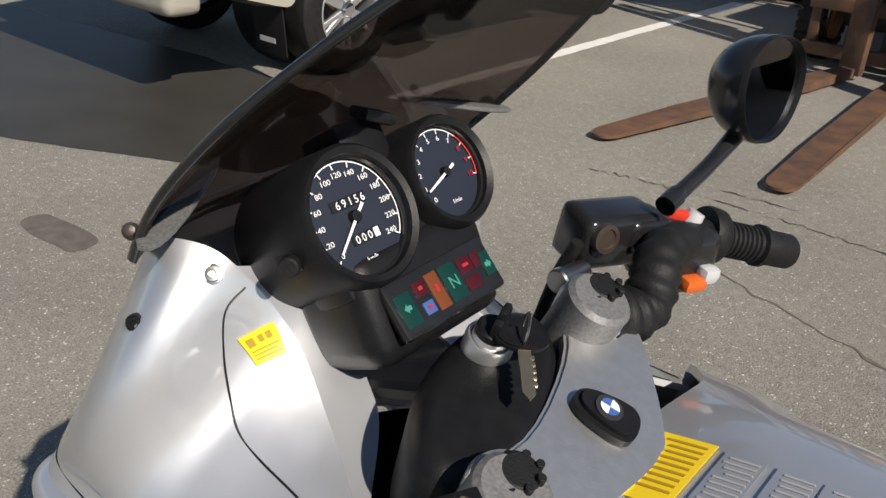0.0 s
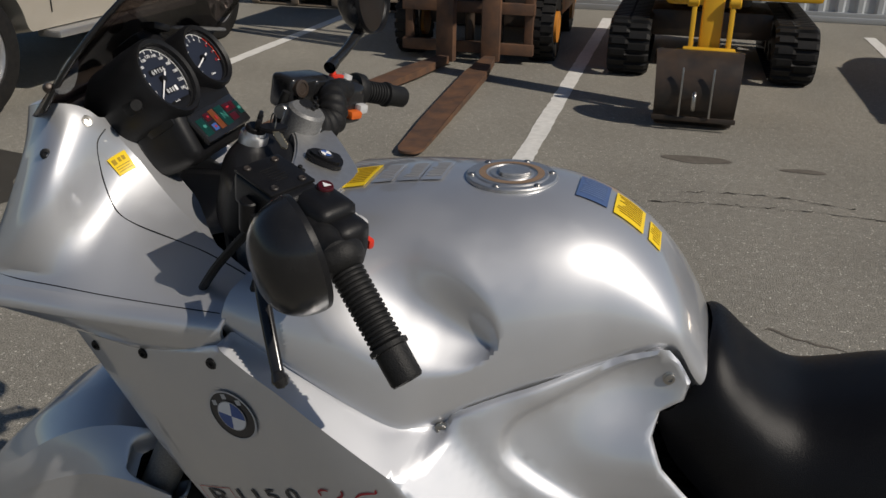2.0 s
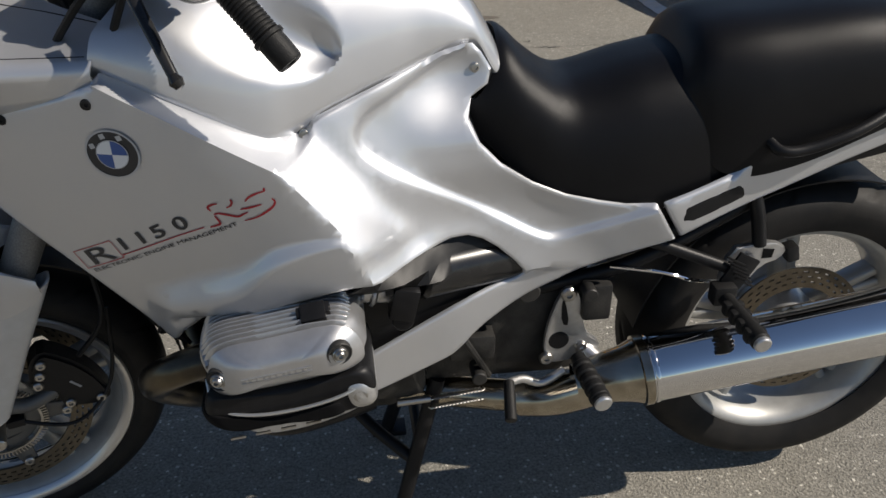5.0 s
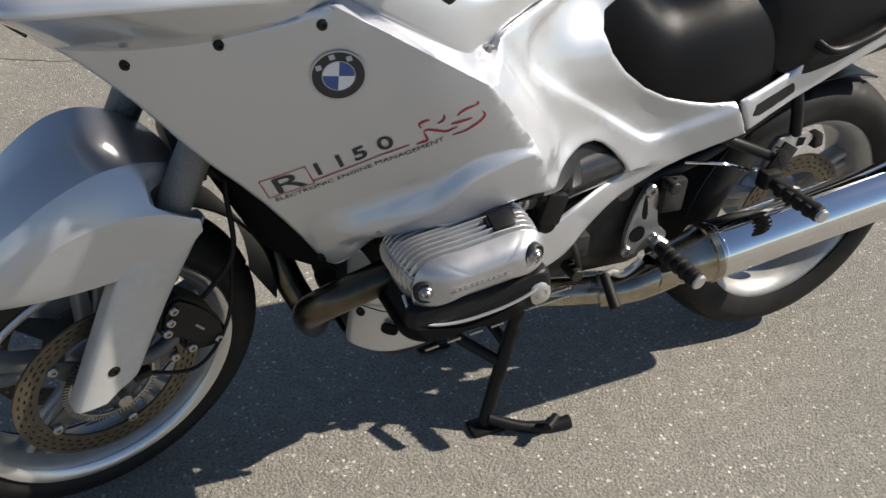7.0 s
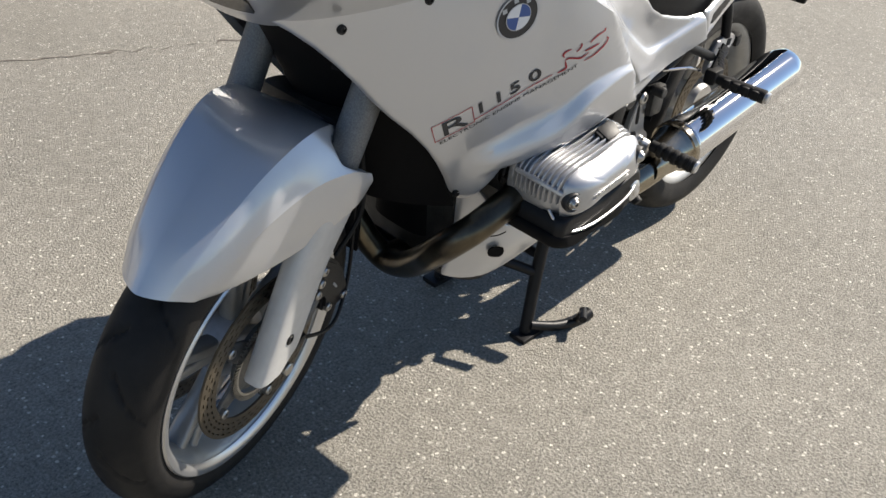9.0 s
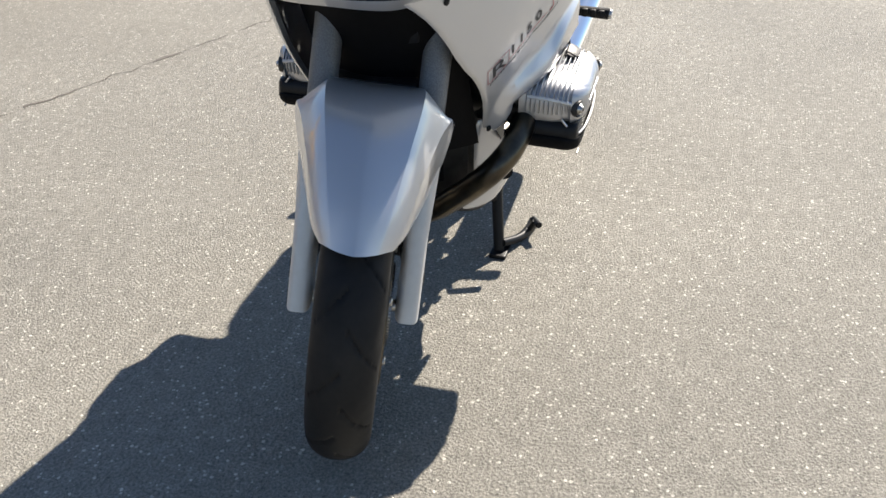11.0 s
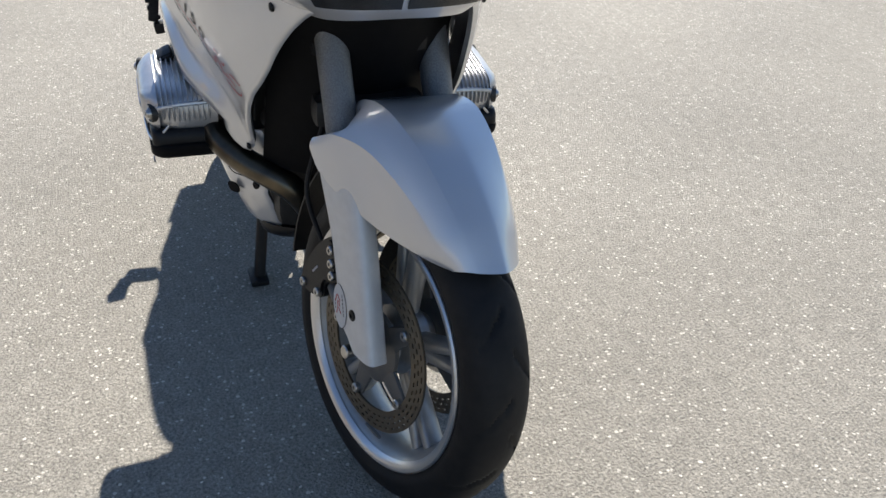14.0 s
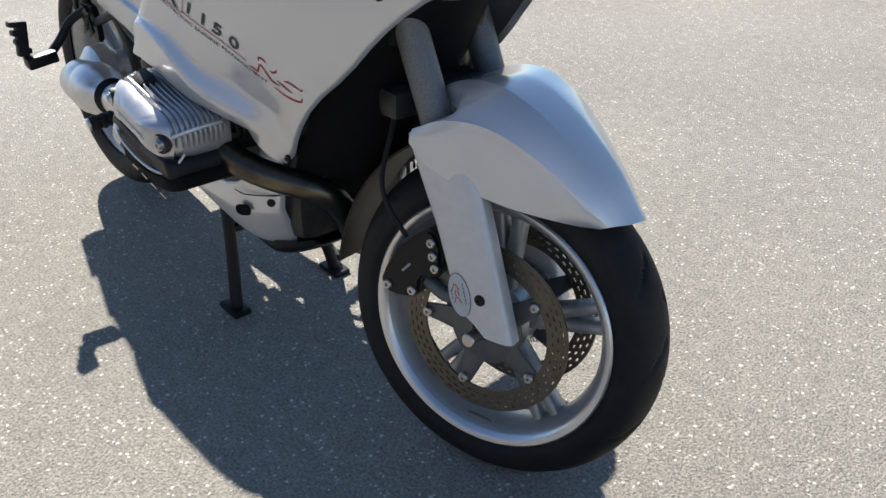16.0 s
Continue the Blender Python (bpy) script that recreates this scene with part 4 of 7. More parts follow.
for sg in (1, -1):
    disc = part("brake_disc", brake_disc(0.117, 0.1545, sg * 0.062, 96), DISC, front_wheel, "drilled brown-grey steel brake disc", FRONT)
    for i in range(5):
        a = 2 * math.pi * i / 5 + 0.7
        part("disc_carrier", spoke(0.045, 0.118, a, 0.024, 0.013, 0.006, 0.004), CARRIER, front_wheel, m=FRONT @ pose(0, 0, sg * 0.056))
        part("disc_bolt", lathe([(0.009, -0.006), (0.009, 0.004), (0.007, 0.006), (0.003, 0.006), (0.003, 0.002), (0, 0.002)], 16), STEEL, front_wheel, m=FRONT @ pose(0.112 * math.cos(a), 0.112 * math.sin(a), sg * 0.064, 0 if sg > 0 else 180, 0, 0))
    part("disc_hub", lathe([(0.02, -0.004), (0.066, -0.004), (0.066, 0.004), (0.05, 0.008), (0.02, 0.012), (0.02, -0.004)], 36, pose(0, 0, sg * 0.056)), CARRIER, front_wheel, m=FRONT)
part("sensor_ring", join(lathe([(0.068, -0.002), (0.072, -0.002), (0.072, 0.002), (0.068, 0.002), (0.068, -0.002)], 60, pose(0, 0, -0.068)), *[box(0.010, 0.0025, 0.004, (0.0765 * math.cos(k * 0.0785), 0.0765 * math.sin(k * 0.0785), -0.068), 0, (0, 0, math.degrees(k * 0.0785))) for k in range(80)]), STEEL, front_wheel, "toothed steel sensor ring", FRONT)
for sg in (1, -1):
    part("rim_lip", lathe([(0.2275, sg * 0.0505), (0.2275, sg * 0.0555), (0.2245, sg * 0.0585), (0.219, sg * 0.0575), (0.213, sg * 0.0545), (0.208, sg * 0.048)], 96), LIP, front_wheel, "polished rim lip", FRONT)
part("valve_weight", box(0.05, 0.012, 0.01, (0, -0.204, 0.03), 0.003), ALU_DARK, front_wheel, m=FRONT)

rear_wheel = part("rear_wheel", rim(0.230, 0.14), WHEEL, bike, "silver cast alloy rear wheel", REAR)
part("tyre", tyre(0.318, 0.176, 0.225, 12, 240), TYRE, rear_wheel, "wide black road tyre", REAR)
for i in range(5):
    a = 2 * math.pi * i / 5 + 0.2
    for da in (-0.12, 0.12):
        part("spoke", spoke(0.05, 0.212, a + da * 0.6, 0.017, 0.0105, 0.018, 0.022), WHEEL, rear_wheel, m=REAR)
part("hub", lathe([(0.02, -0.06), (0.05, -0.06), (0.065, -0.02), (0.065, 0.05), (0.02, 0.06), (0.02, -0.06)], 40), ALU, rear_wheel, m=REAR)
part("brake_disc", brake_disc(0.095, 0.138, -0.055, 72), DISC, rear_wheel, "drilled steel rear brake disc", REAR)
part("final_drive", join(lathe([(0, -0.02), (0.07, -0.02), (0.088, 0.0), (0.088, 0.04), (0.06, 0.065), (0, 0.07)], 40, REAR @ pose(0, 0, 0.06)), lathe([(0.0, 0), (0.04, 0.004), (0.056, 0.03), (0.06, 0.085), (0.056, 0.112), (0.053, 0.114), (0.053, 0.119), (0.062, 0.121), (0.068, 0.16), (0.064, 0.205), (0.05, 0.245), (0.04, 0.27), (0.038, 0.42)], 40, axis((-1.50, -0.135, 0.343), (-1.20, -0.150, 0.378)))), ALU, bike, "smooth aluminium final drive housing and swing arm")
part("rubber_bellows", lathe([(0.04, 0), (0.047, 0.004), (0.041, 0.01), (0.047, 0.016), (0.041, 0.022), (0.046, 0.028), (0.04, 0.034)], 28, axis((-1.222, -0.149, 0.3755), (-1.10, -0.155, 0.39))), RUBBER, bike)
part("rear_hugger", grid(lambda u, v: (-1.46 + 0.335 * math.cos(radians(10 + 95 * u)), 0.095 * (1 - 2 * v), 0.345 + 0.335 * math.sin(radians(10 + 95 * u))), 20, 8, 0.003), BLACK, bike, "black rear wheel guard")
part("tail_guard", join(box(0.018, 0.185, 0.33, (-1.865, 0, 0.715), 0.008, (0, 8, 0)), box(0.2, 0.13, 0.02, (-1.83, 0, 0.83), 0.008, (0, 12, 0)), box(0.012, 0.2, 0.16, (-1.895, 0, 0.66), 0.004, (0, 8, 0))), BLACK, bike, "black number plate carrier")
part("under_tail", box(0.7, 0.2, 0.09, (-1.42, 0, 0.74), 0.03, (0, 13, 0)), BLACK, bike)

# ---- forks and mudguard ----
FORK = lambda z, y: (0.02 - 0.479 * (z - 0.37), y, z)
for sgn in (1, -1):
    part("fork_tube", rod(FORK(0.5, 0.098 * sgn), FORK(1.115, 0.1 * sgn), 0.0265, n=32), ALU_DARK, bike, "dull grey fork tube", STEER)


def fork_cover(u, v):
    a = 2 * math.pi * u
    cx, cy = math.cos(a), math.sin(a)
    z = 0.315 + v * (0.272 - 0.026 * cx)
    xr = math.copysign(abs(cx) ** 0.6, cx)
    z += (1 - v) ** 3 * (0.009 * soft((-0.02 - xr) / 0.12) + 0.028 * max(0, -0.02 - xr) - 0.006)
    mid = 0.027 - 0.41 * (z - 0.33)
    return mid + 0.054 * math.copysign(abs(cx) ** 0.6, cx) * (1 - 0.12 * (1 - v)), 0.1 + 0.013 * soft((v - 0.45) / 0.55) * (0.5 - 0.5 * cx) + 0.022 * math.copysign(abs(cy) ** 0.45, cy), z


cov_l, cov_r = both("fork_cover", lambda: grid(fork_cover, 40, 20, 0.004, True), SILVER_DUSTY, bike, "dusty silver fork cover", STEER)
for sg, c in ((1, cov_l), (-1, cov_r)):
    screw((0.018, sg * 0.1215, 0.372), (0, sg, 0), 0.008, parent=c, m=STEER)
ST = STEER @ pose(-0.019, -0.1224, 0.369, 90, 0, 0) @ pose(0, 0, 0, 0, 0, 20)
oval = lambda a, b, h: plate([(a * math.cos(t * 0.2618), b * math.sin(t * 0.2618)) for t in range(24)], h, None, 0)
label = part("maker_label", oval(0.0195, 0.0375, 0.0006), WHITEPLASTIC, cov_r, "oval silver maker's sticker with a dark edge", ST)
part("outline", oval(0.0203, 0.0383, 0.0003), DARKPRINT, label, m=ST)
part("print", join(*[box(0.0015, w, 0.0006, (x, y, 0.0009), 0, (0, 0, a)) for x, y, w, a in ((-0.009, 0.014, 0.013, -28), (-0.001, 0.014, 0.013, 28), (-0.006, 0.0035, 0.011, 0), (-0.001, 0.004, 0.010, 15), (-0.009, -0.008, 0.012, -28), (-0.001, -0.008, 0.012, 28))]), RED, label, m=ST)
part("small_print", join(*[box(0.0011, 0.0042, 0.0006, (0.010, 0.018 - 0.0065 * k, 0.0009), 0) for k in range(6)], *[box(0.0011, 0.0036, 0.0006, (-0.0135, 0.008 - 0.006 * k, 0.0009), 0) for k in range(3)]), DARKPRINT, label, m=ST)


def fender(u, v):
    """u: rear to the front tip; v: left lower edge, side wall, shoulder crease, ridge, top, and down again."""
    a = abs(2 * v - 1)
    sg = 1 if v < 0.5 else -1
    row = lambda *c: Vector([lerp(u, *[(k[0], k[n]) for k in c]) for n in (1, 2, 3)])
    top = row((0, -0.14, 0, 0.676), (0.25, -0.075, 0, 0.702), (0.45, -0.002, 0, 0.711), (0.65, 0.082, 0, 0.674), (0.85, 0.165, 0, 0.603), (1, 0.216, 0, 0.538))
    ridge = row((0, -0.135, 0.066, 0.672), (0.2, -0.088, 0.080, 0.700), (0.36, -0.040, 0.084, 0.711), (0.5, 0.010, 0.081, 0.702), (0.65, 0.074, 0.070, 0.666), (0.85, 0.154, 0.052, 0.594), (1, 0.202, 0.038, 0.535))
    crease = row((0, -0.124, 0.143, 0.628), (0.2, -0.072, 0.137, 0.652), (0.45, -0.002, 0.118, 0.650), (0.65, 0.068, 0.099, 0.617), (0.85, 0.144, 0.077, 0.560), (1, 0.182, 0.058, 0.531))
    low = row((0, -0.128, 0.143, 0.604), (0.2, -0.10, 0.139, 0.578), (0.45, -0.04, 0.122, 0.550), (0.65, 0.04, 0.101, 0.532), (0.85, 0.126, 0.078, 0.526), (1, 0.172, 0.060, 0.526))
    if a < 0.3:
        t = a / 0.3
        p = top.lerp(ridge, t ** 1.4)
        p.y = ridge.y * t
        p.x += 0.004 * u**4 * (1 - t * t)
    elif a < 0.62:
        t = (a - 0.3) / 0.32
        p = ridge.lerp(crease, t)
        p += Vector((0, 0.5, 0.8)) * 0.003 * math.sin(math.pi * t)
        p.x += 0.056 * soft(t / 0.35) * soft((1 - t) / 0.3) * soft((0.3 - u) / 0.3)
    else:
        t = (a - 0.62) / 0.38
        p = crease.lerp(low, t)
        p += Vector((0.1, 0.9, 0.2)) * 0.004 * math.sin(math.pi * t) * (1 - u)
    if a > 0.3:
        w, t = soft((u - 0.5) / 0.4), (a - 0.3) / 0.7
        c = 2 * crease - (ridge + low) / 2
        p = p.lerp(ridge * (1 - t) ** 2 + c * (2 * t * (1 - t)) + low * t * t, 0.8 * w)
    return p.x, sg * p.y, p.z


part("front_fender", grid(fender, 60, 101, 0.004, flip=True), SILVER, bike, "silver front mudguard with two ridges", STEER, 14)
part("inner_mudguard", grid(lambda u, v: (0.005 - 0.322 * math.sin(radians(-2 + 90 * u)), 0.062 * (1 - 2 * v) * (1 - 0.25 * u), 0.29 + (0.33 + 0.012 * u) * math.cos(radians(-2 + 90 * u))), 26, 10, 0.004, flip=True), BLACK, bike, "black inner mudguard behind the tyre", STEER)
for sg in (1, -1):
    polar = lambda r, a: (0.005 + r * math.cos(radians(a)), 0.29 + r * math.sin(radians(a)))
    cal = part("brake_caliper", plate([polar(0.196, a) for a in (121, 130, 140, 150, 160, 169)] + [polar(0.172, 173), polar(0.128, 166), polar(0.118, 158), polar(0.132, 147), polar(0.118, 136), polar(0.122, 126), polar(0.165, 118)], 0.046, pose(0, 0.106 if sg > 0 else -0.060, 0, 90, 0, 0), 1, 0.006), BLACK, bike, "black brake caliper", STEER)
    for r, a in ((0.172, 124), (0.178, 167), (0.132, 160), (0.130, 130), (0.150, 127)):
        dx, dz = polar(r, a)
        part("bolt", lathe([(0.0085, -0.004), (0.0085, 0.003), (0.0068, 0.005), (0.0035, 0.005), (0.003, 0.002), (0, 0.002)], 14, axis((dx, sg * 0.106, dz), (dx, sg * 0.206, dz))), STEEL, cal, m=STEER)
    dx, dz = polar(0.163, 149)
    for k in range(3):
        part("lettering_bar", box(0.004, 0.0008, 0.0085, (dx + 0.0072 * (k - 1) * 0.62, sg * 0.1064, dz + 0.0072 * (k - 1) * 0.78), 0, (0, 40, 0)), GREYPRINT, cal, m=STEER)
    part("caliper_mount", tube([(dx + 0.035, sg * 0.085, dz - 0.02), (-0.055, sg * 0.095, 0.345), (-0.015, sg * 0.1, 0.36)], 0.013, 12), CARRIER, cal, m=STEER)
    part("brake_hose", tube([(-0.15, sg * 0.09, 0.42), (-0.2, sg * 0.1, 0.5), (-0.2, sg * 0.08, 0.62), (-0.22, sg * 0.05, 0.75)], 0.0045, 8), RUBBER, bike, m=STEER)
part("wheel_sensor", join(tube([(-0.03, 0.11, 0.33), (-0.12, 0.12, 0.3), (-0.19, 0.10, 0.36), (-0.21, 0.08, 0.5)], 0.0035, 8), box(0.03, 0.02, 0.016, (-0.03, 0.105, 0.325), 0.004)), BLACK, bike, m=STEER)
part("suspension_arm", join(tube([(-0.17, 0.02, 0.66), (-0.3, 0.1, 0.6), (-0.42, 0.13, 0.55)], 0.02, 12), tube([(-0.17, -0.02, 0.66), (-0.3, -0.1, 0.6), (-0.42, -0.13, 0.55)], 0.02, 12), box(0.05, 0.19, 0.05, (-0.17, 0, 0.66), 0.015)), ENGINE, bike, "dark front suspension arm")
part("front_strut", join(rod((-0.25, 0, 0.58), (-0.33, 0, 0.95), 0.026), *[lathe([(0.030, 0), (0.036, 0.006), (0.030, 0.012)], 24, pose(-0.262 - 0.0068 * i, 0, 0.63 + 0.031 * i, 0, -12, 0)) for i in range(8)]), ENGINE, bike)


# ---- engine ----
part("engine_block", box(0.36, 0.26, 0.30, (-0.58, 0, 0.45), 0.04), ENGINE, bike, "dark engine casing")
part("gearbox", box(0.32, 0.22, 0.28, (-0.88, 0, 0.46), 0.04), ENGINE, bike, "dark gearbox casing")
part("oil_sump", box(0.3, 0.2, 0.10, (-0.58, 0, 0.31), 0.04), ENGINE, bike, "dark oil sump")
part("front_casing", box(0.2, 0.22, 0.3, (-0.44, 0, 0.62), 0.05), MATTBLACK, bike)
for sg in (1, -1):
    part("frame_tube", tube([(-0.42, sg * 0.1, 0.72), (-0.62, sg * 0.15, 0.78), (-0.9, sg * 0.12, 0.6), (-1.2, sg * 0.11, 0.62)], 0.016, 12), BLACK, bike)
    part("frame_strut", tube([(-0.9, sg * 0.1, 0.5), (-1.1, sg * 0.12, 0.56), (-1.3, sg * 0.11, 0.66)], 0.013, 10), BLACK, bike)


def contour(outline, n=160):
    """An (x, z) outline, rounded, as n evenly spaced points, and its middle."""
    pts = chaikin(outline, 3)
    ring = []
    total = sum(math.dist(a, b) for a, b in zip(pts, pts[1:] + pts[:1]))
    acc, k = 0.0, 0
    for i in range(n):
        want = total * i / n
        while acc + math.dist(pts[k], pts[(k + 1) % len(pts)]) < want:
            acc += math.dist(pts[k], pts[(k + 1) % len(pts)])
            k += 1
        d = math.dist(pts[k], pts[(k + 1) % len(pts)]) or 1
        f = (want - acc) / d
        ring.append((pts[k][0] + (pts[(k + 1) % len(pts)][0] - pts[k][0]) * f, pts[k][1] + (pts[(k + 1) % len(pts)][1] - pts[k][1]) * f))
    return ring, sum(q[0] for q in ring) / n, sum(q[1] for q in ring) / n


def cover_shell(outline, y0, y1, round_r, rows=54):
    """A domed engine cover from an (x, z) outline."""
    n = 160
    ring, cx, cz = contour(outline, n)

    def f(u, v):
        i = int(round(u * n)) % n
        px, pz = ring[i]
        rr = math.hypot(px - cx, pz - cz)
        rl = min(round_r, 0.8 * rr)
        q = min(1, v / 0.72)
        if q < 0.35:
            t, inset, y = 0.0, 0.0, y0 + (y1 - y0 - round_r) * q / 0.35
        else:
            t = (q - 0.35) / 0.65 * math.pi / 2
            inset, y = rl * (1 - math.cos(t)), y1 - round_r + round_r * math.sin(t)
        if v > 0.72:
            inset, y = rl + (rr - rl) * (v - 0.72) / 0.28, y1 + 0.004 * (v - 0.72)
        k = max(0.0, 1 - inset / rr)
        return cx + (px - cx) * k, y, cz + (pz - cz) * k

    bm = grid(f, n, rows, 0, True)
    bmesh.ops.recalc_face_normals(bm, faces=bm.faces)
    return bm


def finned_cover(outline, y0, y1, round_r, face, depth):
    """A domed cover whose flank is set back by depth as far out as the face, to hold fins."""
    ring, cx, cz = contour(outline)
    rows = []
    for k in range(7):
        rows.append((y0 + (face - y0) * k / 6, depth))
    t0 = math.asin(max(0.0, (face - y1 + round_r) / round_r))
    for k in range(22):
        t = t0 + (math.pi / 2 - t0) * k / 21
        rows.append((y1 - round_r + round_r * math.sin(t), 0.0))
    bm = bmesh.new()
    last = None
    for y, d in rows:
        t = math.asin(max(0.0, min(1.0, (y - y1 + round_r) / round_r)))
        now = []
        for px, pz in ring:
            rr = math.hypot(px - cx, pz - cz)
            s = 1 - (min(round_r, 0.8 * rr) * (1 - math.cos(t)) + d) / rr
            now.append(bm.verts.new((cx + (px - cx) * s, y, cz + (pz - cz) * s)))
        if last:
            for i in range(len(ring)):
                j = (i + 1) % len(ring)
                bm.faces.new((last[i], last[j], now[j], now[i]))
        last = now
    mid = bm.verts.new((cx, y1 + 0.001, cz))
    for i in range(len(ring)):
        bm.faces.new((last[i], last[(i + 1) % len(ring)], mid))
    bmesh.ops.recalc_face_normals(bm, faces=bm.faces)
    return bm


def cover_height(outline, y1, round_r, x, z):
    """The outer y of a domed cover over the point (x, z)."""
    ring, cx, cz = contour(outline)
    a = math.atan2(z - cz, x - cx)
    px, pz = min(ring, key=lambda q: abs((math.atan2(q[1] - cz, q[0] - cx) - a + math.pi) % (2 * math.pi) - math.pi))
    rr, r = math.hypot(px - cx, pz - cz), math.hypot(x - cx, z - cz)
    rl = min(round_r, 0.8 * rr)
    c = min(1.0, max(0.0, 1 - (rr - r) / rl)) if rr - r < rl else 0.0
    return y1 - round_r + round_r * math.sqrt(max(0.0, 1 - c * c))


def cover_fin(outline, y, y1, round_r, low, depth, half=0.0015):
    """A cast fin that runs round a domed cover at the depth y, over its front and top."""
    ring, cx, cz = contour(outline)
    t = math.asin(max(0.0, min(1.0, (y - y1 + round_r) / round_r)))
    bm = bmesh.new()
    last = None
    n = len(ring)
    keep = []
    for i in range(2 * n):
        px, pz = ring[i % n]
        rr = math.hypot(px - cx, pz - cz)
        if 0.55 * (px - cx) / rr + 0.83 * (pz - cz) / rr > low:
            keep.append((px, pz, rr))
        elif len(keep) > n // 4:
            break
        else:
            keep = []
    for j, (px, pz, rr) in enumerate(keep):
        rise = 0.0012 - 0.006 * (1 - min(1, j / 6, (len(keep) - 1 - j) / 6))
        row = []
        for d, dy in ((-depth - 0.003, half * 1.3), (rise - 0.0008, half * 0.9), (rise, half * 0.5), (rise, -half * 0.5), (rise - 0.0008, -half * 0.9), (-depth - 0.003, -half * 1.3)):
            s = 1 - (min(round_r, 0.8 * rr) * (1 - math.cos(t)) - d) / rr
            row.append(bm.verts.new((cx + (px - cx) * s, y + dy, cz + (pz - cz) * s)))
        if last:
            for a in range(6):
                bm.faces.new((last[a], last[(a + 1) % 6], row[(a + 1) % 6], row[a]))
        last = row
    bmesh.ops.recalc_face_normals(bm, faces=bm.faces)
    return bm


COVER = [(-0.412, 0.515), (-0.409, 0.578), (-0.432, 0.603), (-0.485, 0.612), (-0.60, 0.634), (-0.637, 0.624), (-0.655, 0.59), (-0.655, 0.557), (-0.625, 0.543), (-0.44, 0.513)]
CY1, CR, CFACE, CDEEP = 0.365, 0.075, 0.334, 0.009
for sg, xo in ((1, 0.0), (-1, -0.037)):
    M = pose(xo, 0, 0) if sg > 0 else pose(xo, 0, 0) @ MIRROR
    vc = part("valve_cover", finned_cover(COVER, 0.225, CY1, CR, CFACE, CDEEP), CAST, bike, "finned aluminium valve cover", M)
    for k in range(10):
        part("fin", cover_fin(COVER, 0.240 + 0.0095 * k, CY1, CR, -0.12, CDEEP), CAST, vc, m=M)
    part("corner_rib", tube([(-0.4165, 0.243, 0.5785), (-0.4155, 0.28, 0.578), (-0.4175, 0.305, 0.5755), (-0.4265, 0.334, 0.568)], 0.0048, 8), CAST, vc, m=M)
    for bx, bz in ((-0.439, 0.5555), (-0.606, 0.592)):
        by = cover_height(COVER, CY1, CR, bx, bz)
        lean = 0.3 if bx > -0.5 else -0.25
        part("bolt_recess", lathe([(0.0, 0.0), (0.0145, 0.0), (0.0168, 0.0018), (0.0182, 0.0), (0.0182, -0.012)], 32, axis((bx, by + 0.0005, bz), (bx + lean, by + 1, bz))), ENGINE, vc, m=M)
        part("cover_bolt", lathe([(0.0115, -0.01), (0.0115, 0.003), (0.010, 0.005), (0.008, 0.004), (0.0075, 0.007), (0.0055, 0.009), (0.0032, 0.009), (0.003, 0.005), (0, 0.005)], 24, axis((bx, by, bz), (bx + lean, by + 1, bz))), STEEL, vc, "steel cover bolt", M)
    letters = join(*[box(0.0035 + 0.0018 * (k % 3), 0.0016, 0.0042, (-0.4795 - 0.0088 * k, 0, 0.5625 + 0.0015 * k), 0) for k in range(10)], box(0.097, 0.0014, 0.0007, (-0.5195, 0, 0.5725), 0, (0, 9.7, 0)), box(0.097, 0.0014, 0.0007, (-0.5195, 0, 0.5655), 0, (0, 9.7, 0)))
    for v in letters.verts:
        v.co.y += cover_height(COVER, CY1, CR, v.co.x, v.co.z) + 0.0014
    part("lettering_bar", letters, LIP, vc, "raised maker's lettering", M)
    part("spark_plug_cover", join(box(0.036, 0.030, 0.016, (-0.573, 0.306, 0.6255), 0.003, (-24, 11, 0)), box(0.048, 0.018, 0.014, (-0.573, 0.302, 0.626), 0.003, (-24, 11, 0))), BLACK, vc, "black spark plug cover", M)
    part("guard_band", cover_shell([(-0.414, 0.528), (-0.45, 0.525), (-0.6, 0.546), (-0.648, 0.560), (-0.660, 0.50), (-0.61, 0.475), (-0.46, 0.46), (-0.412, 0.475)], 0.22, 0.352, 0.016, rows=30), BLACK, bike, "black cylinder guard", M)
    part("guard_trim", tube([(-0.418, 0.318, 0.535), (-0.422, 0.333, 0.517), (-0.433, 0.344, 0.503), (-0.455, 0.352, 0.4955), (-0.50, 0.358, 0.496), (-0.56, 0.360, 0.506), (-0.61, 0.357, 0.520), (-0.64, 0.346, 0.532)], 0.0026, 8), LIP, bike, "bright guard edge", M)
    bump = part("guard_bumper", cover_shell([(-0.402, 0.504), (-0.44, 0.488), (-0.50, 0.486), (-0.60, 0.505), (-0.622, 0.508), (-0.626, 0.482), (-0.60, 0.472), (-0.46, 0.455), (-0.412, 0.466)], 0.2, 0.356, 0.032, rows=30), MATTBLACK, bike, "black rubber-faced cylinder bumper", M)
    for k in range(4):
        part("slot_trim", box(0.022, 0.003, 0.004, (-0.455 - 0.036 * k, 0.352, 0.452 + 0.0055 * k), 0.001, (0, 8, 0)), STEEL, bump, m=M)
    part("lower_cover", cover_shell([(-0.60, 0.535), (-0.645, 0.545), (-0.664, 0.49), (-0.615, 0.478)], 0.24, 0.356, 0.02, rows=20), ALU, bike, m=M)
